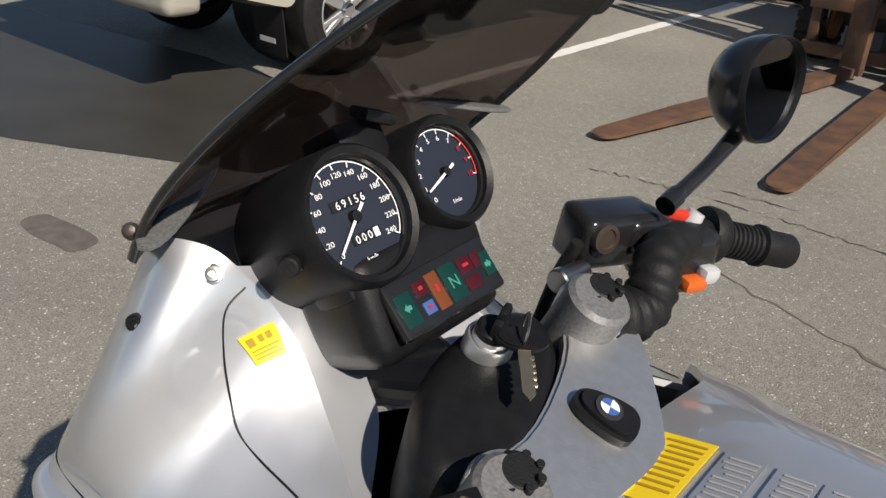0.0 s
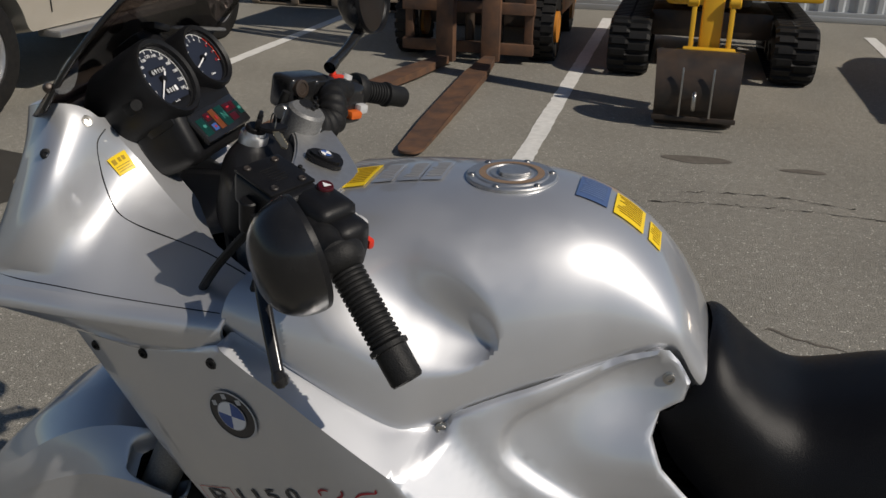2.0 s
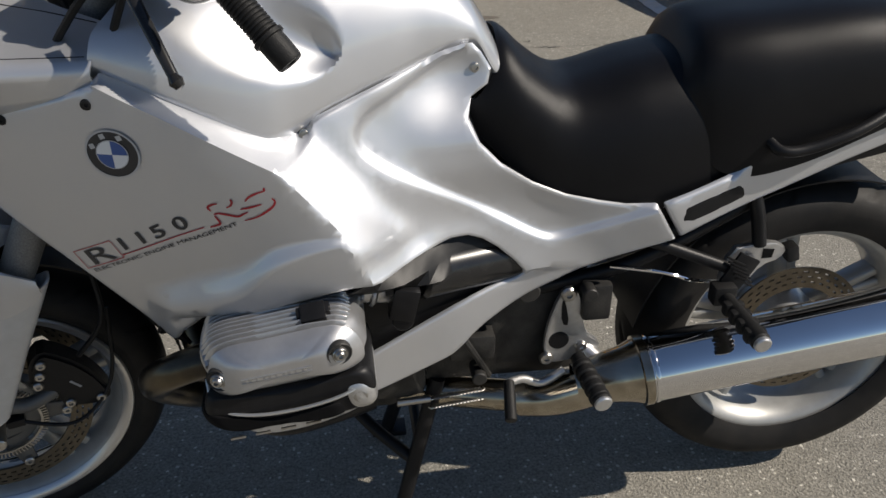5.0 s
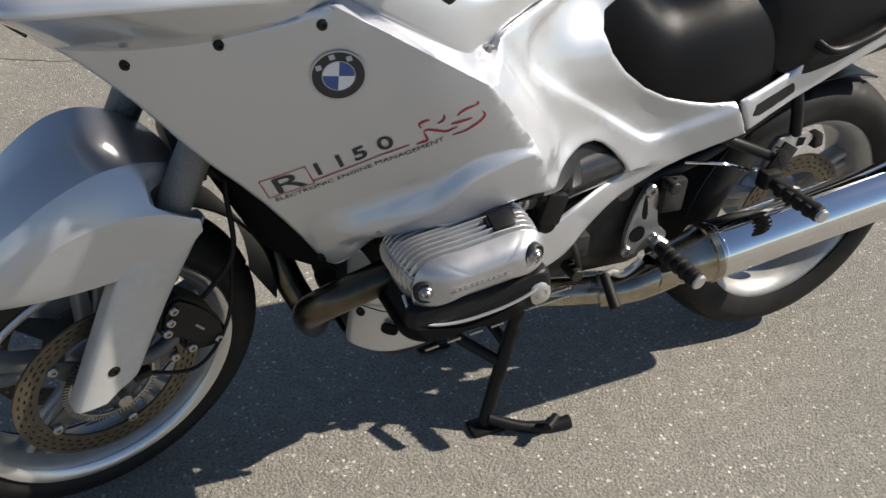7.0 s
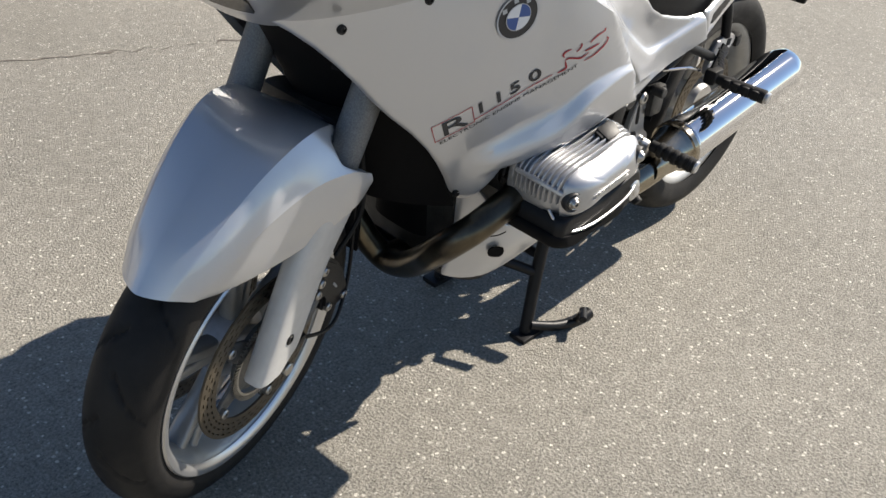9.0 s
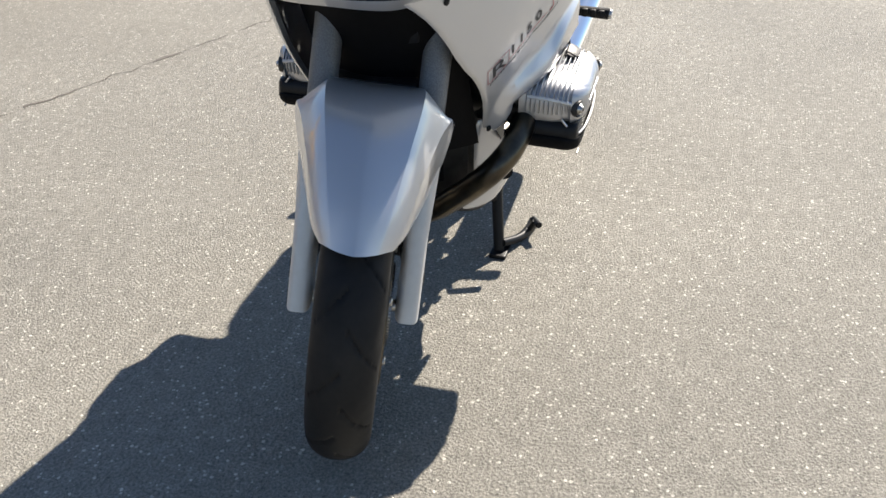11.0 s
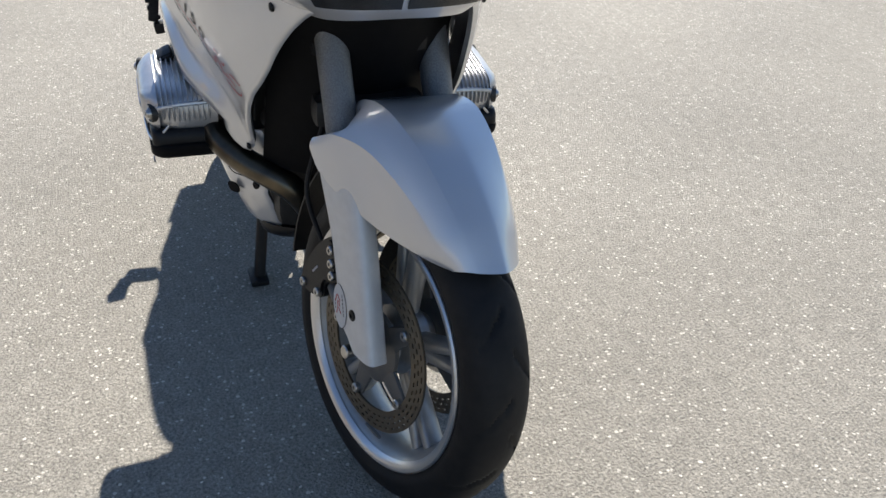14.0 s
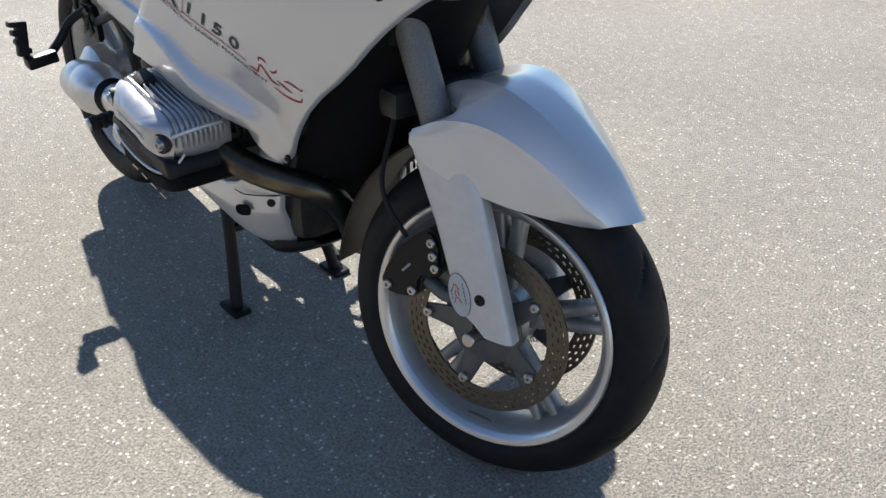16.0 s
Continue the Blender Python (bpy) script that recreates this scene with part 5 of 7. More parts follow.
    part("cover_bolt", lathe([(0.012, -0.004), (0.012, 0.002), (0.0095, 0.004), (0.006, 0.004), (0.005, 0.001), (0, 0.001)], 20, axis((-0.632, 0.352, 0.512), (-0.66, 1.352, 0.512))), STEEL, bike, m=M)
    part("flange_bolt", lathe([(0.011, -0.03), (0.011, 0.002), (0.0085, 0.002), (0.0085, 0.009), (0.004, 0.009), (0.004, 0.005), (0, 0.005)], 12, axis((-0.425, 0.253, 0.493), (-0.30, 0.32, 0.49))), STEEL, bike, m=M)
    cyl = part("cylinder", box(0.17, 0.16, 0.11, (-0.53, 0.17, 0.55), 0.02), ENGINE, bike, "dark finned cylinder", M)
    for y in (0.15, 0.163, 0.176, 0.189, 0.202, 0.215, 0.228, 0.241, 0.254):
        part("cooling_fin", cover_shell([(-0.43, 0.51), (-0.435, 0.565), (-0.48, 0.59), (-0.6, 0.625), (-0.635, 0.59), (-0.63, 0.5)], y, y + 0.004, 0.002, rows=6), ENGINE, cyl, m=M)
    # throttle body and hoses behind the cylinder
    tb = part("throttle_body", join(rod((-0.64, 0.207, 0.600), (-0.70, 0.196, 0.588), 0.023, n=28), lathe([(0.026, 0), (0.029, 0.004), (0.026, 0.008)], 28, axis((-0.655, 0.205, 0.597), (-0.70, 0.196, 0.588))), rod((-0.67, 0.215, 0.61), (-0.67, 0.222, 0.635), 0.006)), ALU, bike, "aluminium throttle body", M)
    part("throttle_cover", join(box(0.040, 0.030, 0.056, (-0.706, 0.232, 0.586), 0.005, (0, -12, 0)), rod((-0.704, 0.19, 0.552), (-0.704, 0.240, 0.554), 0.017, n=18), box(0.012, 0.012, 0.012, (-0.684, 0.240, 0.612), 0.002), box(0.05, 0.02, 0.03, (-0.70, 0.20, 0.585), 0.004)), BLACK, tb, "black throttle cover", M)
    part("intake_hose", rod((-0.73, 0.175, 0.60), (-0.90, 0.11, 0.59), 0.044, n=32), BLACK_GLOSS, bike, m=M)
    part("header_collar", lathe([(0.030, 0), (0.041, 0.002), (0.041, 0.014), (0.030, 0.016)], 24, axis((-0.452, 0.235, 0.517), (-0.41, 0.225, 0.495))), DARKSTEEL, bike, m=M)
    belly = part("belly_panel", panel([(-0.394, 0.515), (-0.396, 0.42), (-0.399, 0.35), (-0.402, 0.305), (-0.408, 0.289), (-0.44, 0.288), (-0.50, 0.297), (-0.57, 0.325), (-0.64, 0.375), (-0.65, 0.42), (-0.57, 0.45), (-0.545, 0.425), (-0.50, 0.418), (-0.455, 0.432), (-0.435, 0.48), (-0.41, 0.52)], lambda x, z: 0.207 - 0.42 * max(0, 0.376 - z) + 0.02 * max(0, z - 0.376) - 0.016 * math.log(1 + math.exp((x + 0.452) / 0.0145)) * 1.02 + 0.06 * max(0, -0.46 - x), 0.01, 0.012, 0.006, 2), SILVER, bike, "silver belly panel", M)
    screw((-0.411, 0.1625, 0.392), (0.6, 0.8, 0.1), 0.0065, parent=belly, m=M)
    part("seam", tube([(-0.398, 0.1475, 0.409), (-0.41, 0.1635, 0.408), (-0.44, 0.198, 0.411), (-0.462, 0.2085, 0.417)], 0.0012, 6), BLACK, belly, m=M)
    part("vent_hole", plate([(-0.011, -0.013), (0.008, -0.016), (0.013, -0.004), (0.010, 0.013), (-0.008, 0.016), (-0.013, 0.004)], 0.003, axis((-0.449, 0.2015, 0.376), (-0.249, 0.4515, 0.326)) @ pose(0, 0, 0, 0, 0, 90), 1), MATTBLACK, belly, "dark vent hole", M)


def belly_pan(u, v):
    """u: nose to tail; v: across, from the left belly edge under the engine to the right one."""
    x = -0.412 - 0.25 * u
    w = lerp(u, (0, 0.09), (0.12, 0.125), (0.3, 0.148), (1, 0.15))
    top, low = lerp(u, (0, 0.303), (0.2, 0.296), (0.5, 0.306), (1, 0.37)), lerp(u, (0, 0.288), (0.1, 0.268), (0.3, 0.248), (0.7, 0.26), (1, 0.28))
    a = math.pi * v
    c, s = math.cos(a), math.sin(a)
    return x, w * math.copysign(abs(c) ** 0.55, c), top + (low - top) * s ** 0.6


part("belly_pan", grid(belly_pan, 22, 29, 0.005), BLACK, bike, "black belly pan")
part("header_pipe", tube([(-0.455, 0.237, 0.522), (-0.40, 0.237, 0.507), (-0.348, 0.228, 0.482), (-0.318, 0.200, 0.446), (-0.323, 0.16, 0.402), (-0.341, 0.12, 0.361), (-0.357, 0.07, 0.315), (-0.366, 0.02, 0.289), (-0.364, -0.015, 0.293), (-0.347, -0.04, 0.328), (-0.328, -0.072, 0.388), (-0.327, -0.105, 0.436), (-0.347, -0.145, 0.462), (-0.388, -0.187, 0.478), (-0.44, -0.222, 0.498), (-0.492, -0.237, 0.522)], 0.0265, 22, 6), HEADER, bike, "heat-stained steel exhaust header")
part("header_pipe", tube([(-0.363, 0.0, 0.291), (-0.41, 0.0, 0.285), (-0.50, 0.02, 0.27), (-0.62, 0.06, 0.28), (-0.72, 0.06, 0.29)], 0.026, 16), HEADER, bike)
part("front_cover", grid(lambda u, v: (-0.385 - 0.06 * (2 * v - 1) ** 4 - 0.03 * u, 0.125 * (1 - 2 * v) * (1 - 0.2 * (1 - u)), 0.36 + 0.36 * u), 20, 24, 0.006), MATTBLACK, bike, "matt black engine front cover")
part("collector_pipe", (tube([(-0.7, 0.06, 0.29), (-0.82, 0.09, 0.285), (-0.95, 0.135, 0.30), (-1.05, 0.175, 0.345)], 0.029, 18)), COLLECTOR, bike, "stained exhaust collector")

# ---- muffler ----
M0, M1 = Vector((-1.112, 0.178, 0.373)), Vector((-1.645, 0.190, 0.466))
muffler = part("muffler", lathe([(0.05, 0), (0.0585, 0.006), (0.0585, 0.475), (0.056, 0.50), (0.045, 0.518), (0.03, 0.521), (0.0, 0.518)], 56, axis(M0, M1)), CHROME, bike, "polished chrome muffler")
part("inlet_cone", lathe([(0.034, -0.11), (0.036, -0.1), (0.05, -0.02), (0.057, 0.0), (0.0615, 0.002), (0.0615, 0.016), (0.058, 0.018)], 48, axis(M0, M1)), COLLECTOR, muffler, "heat-stained inlet cone")
part("clamp_ring", lathe([(0.0595, 0.02), (0.0605, 0.022), (0.0605, 0.026), (0.0595, 0.028)], 48, axis(M0, M1)), CHROME, muffler)
part("inlet_pipe", tube([(-0.92, 0.13, 0.295), (-0.98, 0.155, 0.312), (-1.04, 0.18, 0.35), M0 - (M1 - M0) * 0.1], 0.034, 20), COLLECTOR, muffler, "stained inlet pipe")

# ---- footrests, levers, stand ----
for sg in (1, -1):
    M = pose(0, 0, 0) if sg > 0 else MIRROR
    FB = M @ pose(-0.037, -0.030, -0.026)
    fb = part("footrest_bracket", join(plate([(0.0, 0.09), (0.018, 0.085), (0.03, 0.0), (0.02, -0.06), (-0.01, -0.065), (-0.05, -0.04), (-0.075, -0.03), (-0.07, -0.012), (-0.04, 0.0), (-0.018, 0.075)], 0.014, pose(-0.95, 0.165, 0.46, 90, 0, 0) @ pose(0, 0, 0, 0, 0, 8), 2, 0.002), rod((-0.985, 0.15, 0.425), (-1.03, 0.19, 0.395), 0.016)), ALU, bike, "cast aluminium footrest bracket", FB)
    for dx, dz, r in ((-0.955, 0.54, 0.011), (-0.925, 0.41, 0.010), (-0.985, 0.43, 0.009)):
        part("bolt", lathe([(r * 1.3, -0.002), (r * 1.3, 0.002), (r, 0.006), (r * 0.5, 0.006), (r * 0.45, 0.002), (0, 0.002)], 16, pose(dx, 0.166, dz, -90, 0, 0)), STEEL, fb, m=FB)
    part("hole", lathe([(0.0, 0.0006), (0.017, 0.0006), (0.019, -0.002)], 24, pose(-0.945, 0.166, 0.445, -90, 0, 0)), BLACK, fb, m=FB)
    part("web_opening", plate([(-0.006, -0.025), (0.008, -0.02), (0.004, 0.028), (-0.002, 0.028)], 0.001, pose(-0.952, 0.1665, 0.50, -90, 0, 0) @ pose(0, 0, 0, 180, 0, 8), 1), BLACK, fb, m=FB)
    fr = part("footrest", join(rod((-1.005, 0.175, 0.412), (-1.018, 0.284, 0.401), 0.013, 0.0165, 16), *[lathe([(0.015, 0), (0.0178, 0.003), (0.0178, 0.010), (0.015, 0.013)], 16, axis((-1.006 - 0.0022 * i, 0.195 + 0.0175 * i, 0.410 - 0.0018 * i), (-1.018, 0.284, 0.401))) for i in range(5)]), RUBBER, bike, "black rubber footrest", M)
    part("tip", rod((-1.018, 0.282, 0.401), (-1.019, 0.290, 0.400), 0.015, n=16), ALU, fr, m=M)
    ps = part("passenger_bracket", plate([(-1.262, 0.587), (-1.30, 0.592), (-1.338, 0.596), (-1.362, 0.582), (-1.352, 0.562), (-1.322, 0.552), (-1.30, 0.520), (-1.275, 0.496), (-1.248, 0.512)], 0.014, pose(0, 0.145, 0, 90, 0, 0), 1, 0.002), ALU if sg > 0 else BLACK, bike, "aluminium passenger footrest bracket", M)
    part("opening", plate([(-1.318, 0.585), (-1.338, 0.583), (-1.336, 0.567), (-1.318, 0.566)], 0.001, pose(0, 0.146, 0, 90, 0, 0), 0), MATTBLACK, ps, m=M)
    part("rubber_stop", box(0.022, 0.026, 0.03, (-1.372, 0.138, 0.572), 0.005, (0, 15, 0)), RUBBER, ps, m=M)
    part("bracket_stay", tube([(-1.10, 0.13, 0.615), (-1.18, 0.14, 0.585), (-1.26, 0.143, 0.552)], 0.011, 10), BLACK, ps, m=M)
    part("upper_stay", tube([(-1.285, 0.125, 0.70), (-1.30, 0.135, 0.65), (-1.312, 0.14, 0.59)], 0.012, 10), BLACK, ps, m=M)
    hp = part("heel_plate", box(0.042, 0.006, 0.062, (-1.277, 0.157, 0.551), 0.002, (0, -28, 0)), BLACK, ps, "knurled black heel plate", M)
    for k in range(6):
        part("knurl", box(0.040, 0.003, 0.004, (-1.2885 + 0.0046 * k, 0.1605, 0.5293 + 0.0087 * k), 0.0008, (0, -28, 0)), BLACK, hp, m=M)
    if sg < 0:
        pf = part("passenger_footrest", box(0.027, 0.027, 0.085, (-1.345, 0.298, 0.52), 0.006, (8, -8, 0)), RUBBER, bike, "black rubber passenger footrest folded up", M)
        part("hinge", box(0.04, 0.075, 0.03, (-1.335, 0.266, 0.466), 0.007, (-8, 0, 0)), BLACK, pf, m=M)
        for i in range(4):
            part("pad", box(0.030, 0.030, 0.014, (-1.342 - 0.003 * i, 0.298 + 0.003 * i, 0.492 + 0.021 * i), 0.004, (8, -8, 0)), RUBBER, pf, m=M)
        part("arm", tube([(-1.305, 0.145, 0.575), (-1.335, 0.18, 0.545), (-1.345, 0.21, 0.50), (-1.340, 0.245, 0.468)], 0.011, 12), BLACK, pf, m=M)
        continue
    pf = part("passenger_footrest", join(rod((-1.25, 0.16, 0.512), (-1.259, 0.297, 0.507), 0.0125, 0.0165, 16), box(0.04, 0.03, 0.036, (-1.25, 0.165, 0.515), 0.006), *[box(0.034, 0.018, 0.024, (-1.252 - 0.0017 * i, 0.205 + 0.024 * i, 0.5105 - 0.001 * i), 0.005) for i in range(4)]), RUBBER, bike, "black rubber passenger footrest", M)
    part("tip", rod((-1.259, 0.296, 0.507), (-1.2595, 0.306, 0.506), 0.014, n=16), ALU, pf, m=M)
shift = part("shift_lever", join(tube([(-0.99, 0.155, 0.37), (-0.95, 0.16, 0.35), (-0.915, 0.165, 0.365), (-0.885, 0.185, 0.375)], 0.0075, 10)), ALU, bike, "aluminium shift lever")
part("rubber_tip", rod((-0.887, 0.18, 0.375), (-0.88, 0.242, 0.34), 0.0095, 0.0105), RUBBER, shift)
part("brake_pedal", join(tube([(-1.0, -0.15, 0.4), (-0.9, -0.19, 0.36), (-0.82, -0.2, 0.36)], 0.009, 10), box(0.05, 0.045, 0.018, (-0.81, -0.22, 0.365), 0.005)), BLACK, bike, "black brake pedal")
for zz in (0.305, 0.285):
    part("stand_spring", tube([(-0.76 - 0.0016 * i + 0.004 * math.cos(i * 1.57), 0.125 + 0.005 * math.sin(i * 1.57), zz + 0.0002 * i) for i in range(60)], 0.0016, 5, 2), STEEL, bike, "steel stand spring")
part("spring_pin", rod((-0.70, 0.125, 0.30), (-0.76, 0.125, 0.305), 0.007), STEEL, bike)
part("centre_stand", join(tube([(-0.775, 0.10, 0.33), (-0.735, 0.115, 0.17), (-0.70, 0.135, 0.03), (-0.698, 0.135, 0.016)], 0.0145, 14), tube([(-0.775, -0.10, 0.33), (-0.735, -0.115, 0.17), (-0.70, -0.135, 0.03), (-0.698, -0.135, 0.016)], 0.0145, 14),
     rod((-0.742, 0.11, 0.19), (-0.742, -0.11, 0.19), 0.0115), tube([(-0.735, 0.12, 0.15), (-0.66, 0.06, 0.19), (-0.6, 0.0, 0.23)], 0.012, 10),
     box(0.075, 0.045, 0.014, (-0.70, 0.14, 0.009), 0.005), box(0.075, 0.045, 0.014, (-0.70, -0.14, 0.009), 0.005),
     tube([(-0.70, 0.145, 0.035), (-0.76, 0.175, 0.02), (-0.82, 0.19, 0.014), (-0.865, 0.195, 0.018)], lambda s: 0.011 + 0.004 * s, 12), rod((-0.815, 0.195, 0.022), (-0.805, 0.21, 0.055), 0.008), rod((-0.825, 0.2, 0.05), (-0.79, 0.225, 0.052), 0.009)), BLACK, bike, "black tubular centre stand down on the ground")
for nm, bmx in (("oil_filler", rod((-0.92, 0.1, 0.53), (-0.92, 0.15, 0.53), 0.02)), ("brake_fluid_pot", box(0.05, 0.04, 0.07, (-1.04, 0.13, 0.5), 0.008)), ("banjo_bolt", rod((-1.02, 0.14, 0.53), (-1.02, 0.17, 0.53), 0.012)), ("starter_cover", box(0.08, 0.05, 0.05, (-0.83, 0.12, 0.42), 0.01)), ("breather_hose", tube([(-0.78, 0.14, 0.5), (-0.82, 0.16, 0.44), (-0.86, 0.14, 0.36)], 0.006, 8)), ("drain_plug", rod((-0.84, 0.12, 0.37), (-0.84, 0.165, 0.37), 0.013))):
    part(nm, bmx, ENGINE, bike)
part("rear_brake_line", tube([(-1.06, 0.13, 0.56), (-1.14, 0.15, 0.555), (-1.2, 0.15, 0.535), (-1.26, 0.12, 0.51)], 0.0035, 8), CHROME, bike, "bright metal brake line")


# ---- lettering and emblem on the flanks ----
def on_body(p, lift, right):
    y = body(p[0], p[1]) + lift
    return (p[0], -y if right else y, p[1])


def flank_print(bm, origin, tilt, right, lift=0.0012):
    """Lays a flat print drawn in local x, y on the flank, from origin, rising by tilt degrees to the rear."""
    c, s = math.cos(radians(tilt)), math.sin(radians(tilt))
    for v in bm.verts:
        a, b, h = v.co
        if right:
            x, z = origin[0] + c * a + s * b, origin[1] - s * a + c * b
        else:
            x, z = origin[0] - c * a + s * b, origin[1] + s * a + c * b
        v.co = on_body((x, z), lift + max(0, h) * 0.5, right)
    bmesh.ops.recalc_face_normals(bm, faces=bm.faces)
    return bm


def split(bm, size):
    """Cuts long faces so that they follow the panel's curve."""
    for _ in range(3):
        e = [q for q in bm.edges if q.calc_length() > size]
        if e:
            bmesh.ops.subdivide_edges(bm, edges=e, cuts=1)
    return bm


def stroke(pts, w):
    """A flat brush stroke through points, tapered at its ends."""
    path = smooth_path([(x, y, 0) for x, y in pts], 6)
    bm = bmesh.new()
    rows = []
    for i, p in enumerate(path):
        d = (path[min(i + 1, len(path) - 1)] - path[max(i - 1, 0)]).normalized()
        k = w * (0.35 + 0.65 * math.sin(math.pi * min(1, max(0, 0.08 + 0.88 * i / (len(path) - 1)))))
        n = Vector((-d.y, d.x, 0)) * k / 2
        rows.append((bm.verts.new(p + n), bm.verts.new(p - n)))
    for a, b in zip(rows, rows[1:]):
        bm.faces.new((a[0], a[1], b[1], b[0]))
    return bm


def bar(x0, y0, x1, y1):
    return split(box(x1 - x0, y1 - y0, 0.0003, ((x0 + x1) / 2, (y0 + y1) / 2, 0), 0), 0.02)


for right, panel_ob in ((False, fair_l), (True, fair_r)):
    o = (-0.256, 0.657) if not right else (-0.535, 0.798)
    t = 26.0
    part("box_outline", flank_print(join(bar(0, 0, 0.066, 0.0012), bar(0, 0.033, 0.066, 0.0342), bar(0, 0, 0.0012, 0.034), bar(0.065, 0, 0.0662, 0.034)), o, t, right), RED, panel_ob)
    part("letter", flank_print(lettering("R", 0.028, pose(0.010, 0.003, 0) @ Matrix.Diagonal((1.95, 1, 1, 1)), 0.0), o, t, right), DARKPRINT, panel_ob, "dark grey letter R")
    for i, ch in enumerate("1150"):
        part("numeral", flank_print(lettering(ch, 0.0208, pose((0.068, 0.099, 0.128, 0.164)[i], 0.0115, 0) @ Matrix.Diagonal((1.5, 1, 1, 1)), 0.0, bold=0.0005), o, t, right), DARKPRINT, panel_ob)
    part("underline", flank_print(split(bar(0.066, 0.004, 0.203, 0.0056), 0.02), o, t, right), RED, panel_ob)
    part("small_lettering", flank_print(lettering("ELECTRONIC ENGINE MANAGEMENT", 0.0062, pose(0.006, -0.009, 0) @ Matrix.Diagonal((1.62, 1, 1, 1)), 0.0), o, t, right), DARKPRINT, panel_ob)
    part("red_script", flank_print(join(*[stroke(p, 0.0032) for p in (((0.2114, 0.002), (0.2198, 0.0015), (0.2273, 0.0021), (0.2276, 0.0102), (0.2272, 0.016)), ((0.2275, 0.018), (0.2344, 0.0168), (0.2443, 0.0103), (0.255, 0.0032), (0.2636, 0.0032), (0.2715, 0.0036)), ((0.2265, 0.0237), (0.226, 0.0305), (0.2335, 0.032), (0.2409, 0.0305)), ((0.2599, 0.0299), (0.26, 0.0255), (0.2554, 0.0214), (0.2487, 0.0206)), ((0.2763, 0.0193), (0.284, 0.0226), (0.2944, 0.0234), (0.3062, 0.0222)), ((0.3061, 0.0219), (0.3081, 0.0239), (0.3088, 0.0269)), ((0.2643, 0.0114), (0.278, 0.0085), (0.2937, 0.0064)), ((0.3101, 0.0086), (0.3117, 0.0029), (0.3046, -0.0029), (0.2917, -0.0063), (0.2766, -0.0079), (0.2607, -0.0062)))]), o, t, right), RED, panel_ob, "red brush-script letters")
    # round emblem: dark ring, blue and white quarters
    e = (-0.336, 0.859)
    ring = lambda r0, r1, a0, a1, n, l: [grid(lambda u, v: ((r0 + (r1 - r0) * v) * math.cos(a0 + (a1 - a0) * u), (r0 + (r1 - r0) * v) * math.sin(a0 + (a1 - a0) * u), l), n, 6, 0)]
    T = 2 * math.pi
    em = part("emblem", flank_print(join(*ring(0.0, 0.0335, 0, T, 48, 0.001)), e, 20, right, 0.0015), DARKPRINT, panel_ob, "round emblem with a black ring and blue and white quarters")
    part("silver_edge", flank_print(join(*ring(0.0325, 0.035, 0, T, 48, 0.002), *ring(0.0195, 0.0208, 0, T, 48, 0.003)), e, 20, right, 0.0018), WHITEPLASTIC, em)
    for k in range(4):
        part("quarter", flank_print(join(*ring(0.0, 0.0196, T * k / 4, T * (k + 1) / 4, 12, 0.003)), e, 0, right, 0.002), BLUE if k % 2 == 0 else WHITE, em)
    part("ring_marks", flank_print(join(*[bar(0.0265 * math.cos(a) - 0.0035, 0.0265 * math.sin(a) - 0.0035, 0.0265 * math.cos(a) + 0.0035, 0.0265 * math.sin(a) + 0.0035) for a in (2.4, 1.57, 0.75)]), e, 20, right, 0.0022), WHITEPLASTIC, em)


# ---- instruments ----
# local x: to the right, y: up the face, z: out of the face towards the rider
DASH = Matrix(((0, 0.555, -0.832, -0.167), (-1, 0, 0, -0.008), (0, 0.832, 0.555, 1.196), (0, 0, 0, 1)))
dash = part("instrument_housing", join(
    lathe([(0.0, -0.012), (0.044, -0.012), (0.0455, 0.004), (0.0505, 0.006), (0.0535, 0.002), (0.055, -0.03), (0.054, -0.085), (0.04, -0.11), (0, -0.112)], 56, pose(-0.052, 0.0, 0)),
    lathe([(0.0, 0.0), (0.0375, 0.0), (0.0385, 0.014), (0.0435, 0.017), (0.0465, 0.012), (0.0475, -0.02), (0.045, -0.075), (0.03, -0.1), (0, -0.1)], 56, pose(0.049, 0.004, -0.008)),
    box(0.148, 0.088, 0.085, (-0.004, -0.065, -0.05), 0.018, (8, 0, 0), 3), box(0.14, 0.06, 0.05, (-0.012, -0.028, -0.035), 0.012), box(0.05, 0.04, 0.05, (-0.005, 0.05, -0.04), 0.01)), BLACK, bike, "matt black instrument housing", DASH)
part("trip_knob", join(rod((-0.104, -0.012, -0.026), (-0.117, -0.014, -0.016), 0.0075), box(0.026, 0.018, 0.026, (-0.095, -0.012, -0.032), 0.005)), RUBBER, dash, "dark grey trip reset knob", DASH)
part("screen_clip", join(box(0.030, 0.010, 0.026, (0.010, 0.066, -0.012), 0.004, (28, 0, -24)), tube([(0.006, 0.064, -0.022), (-0.02, 0.056, -0.03), (-0.04, 0.05, -0.04)], 0.005, 8)), BLACK, dash, "black plastic clip", DASH)


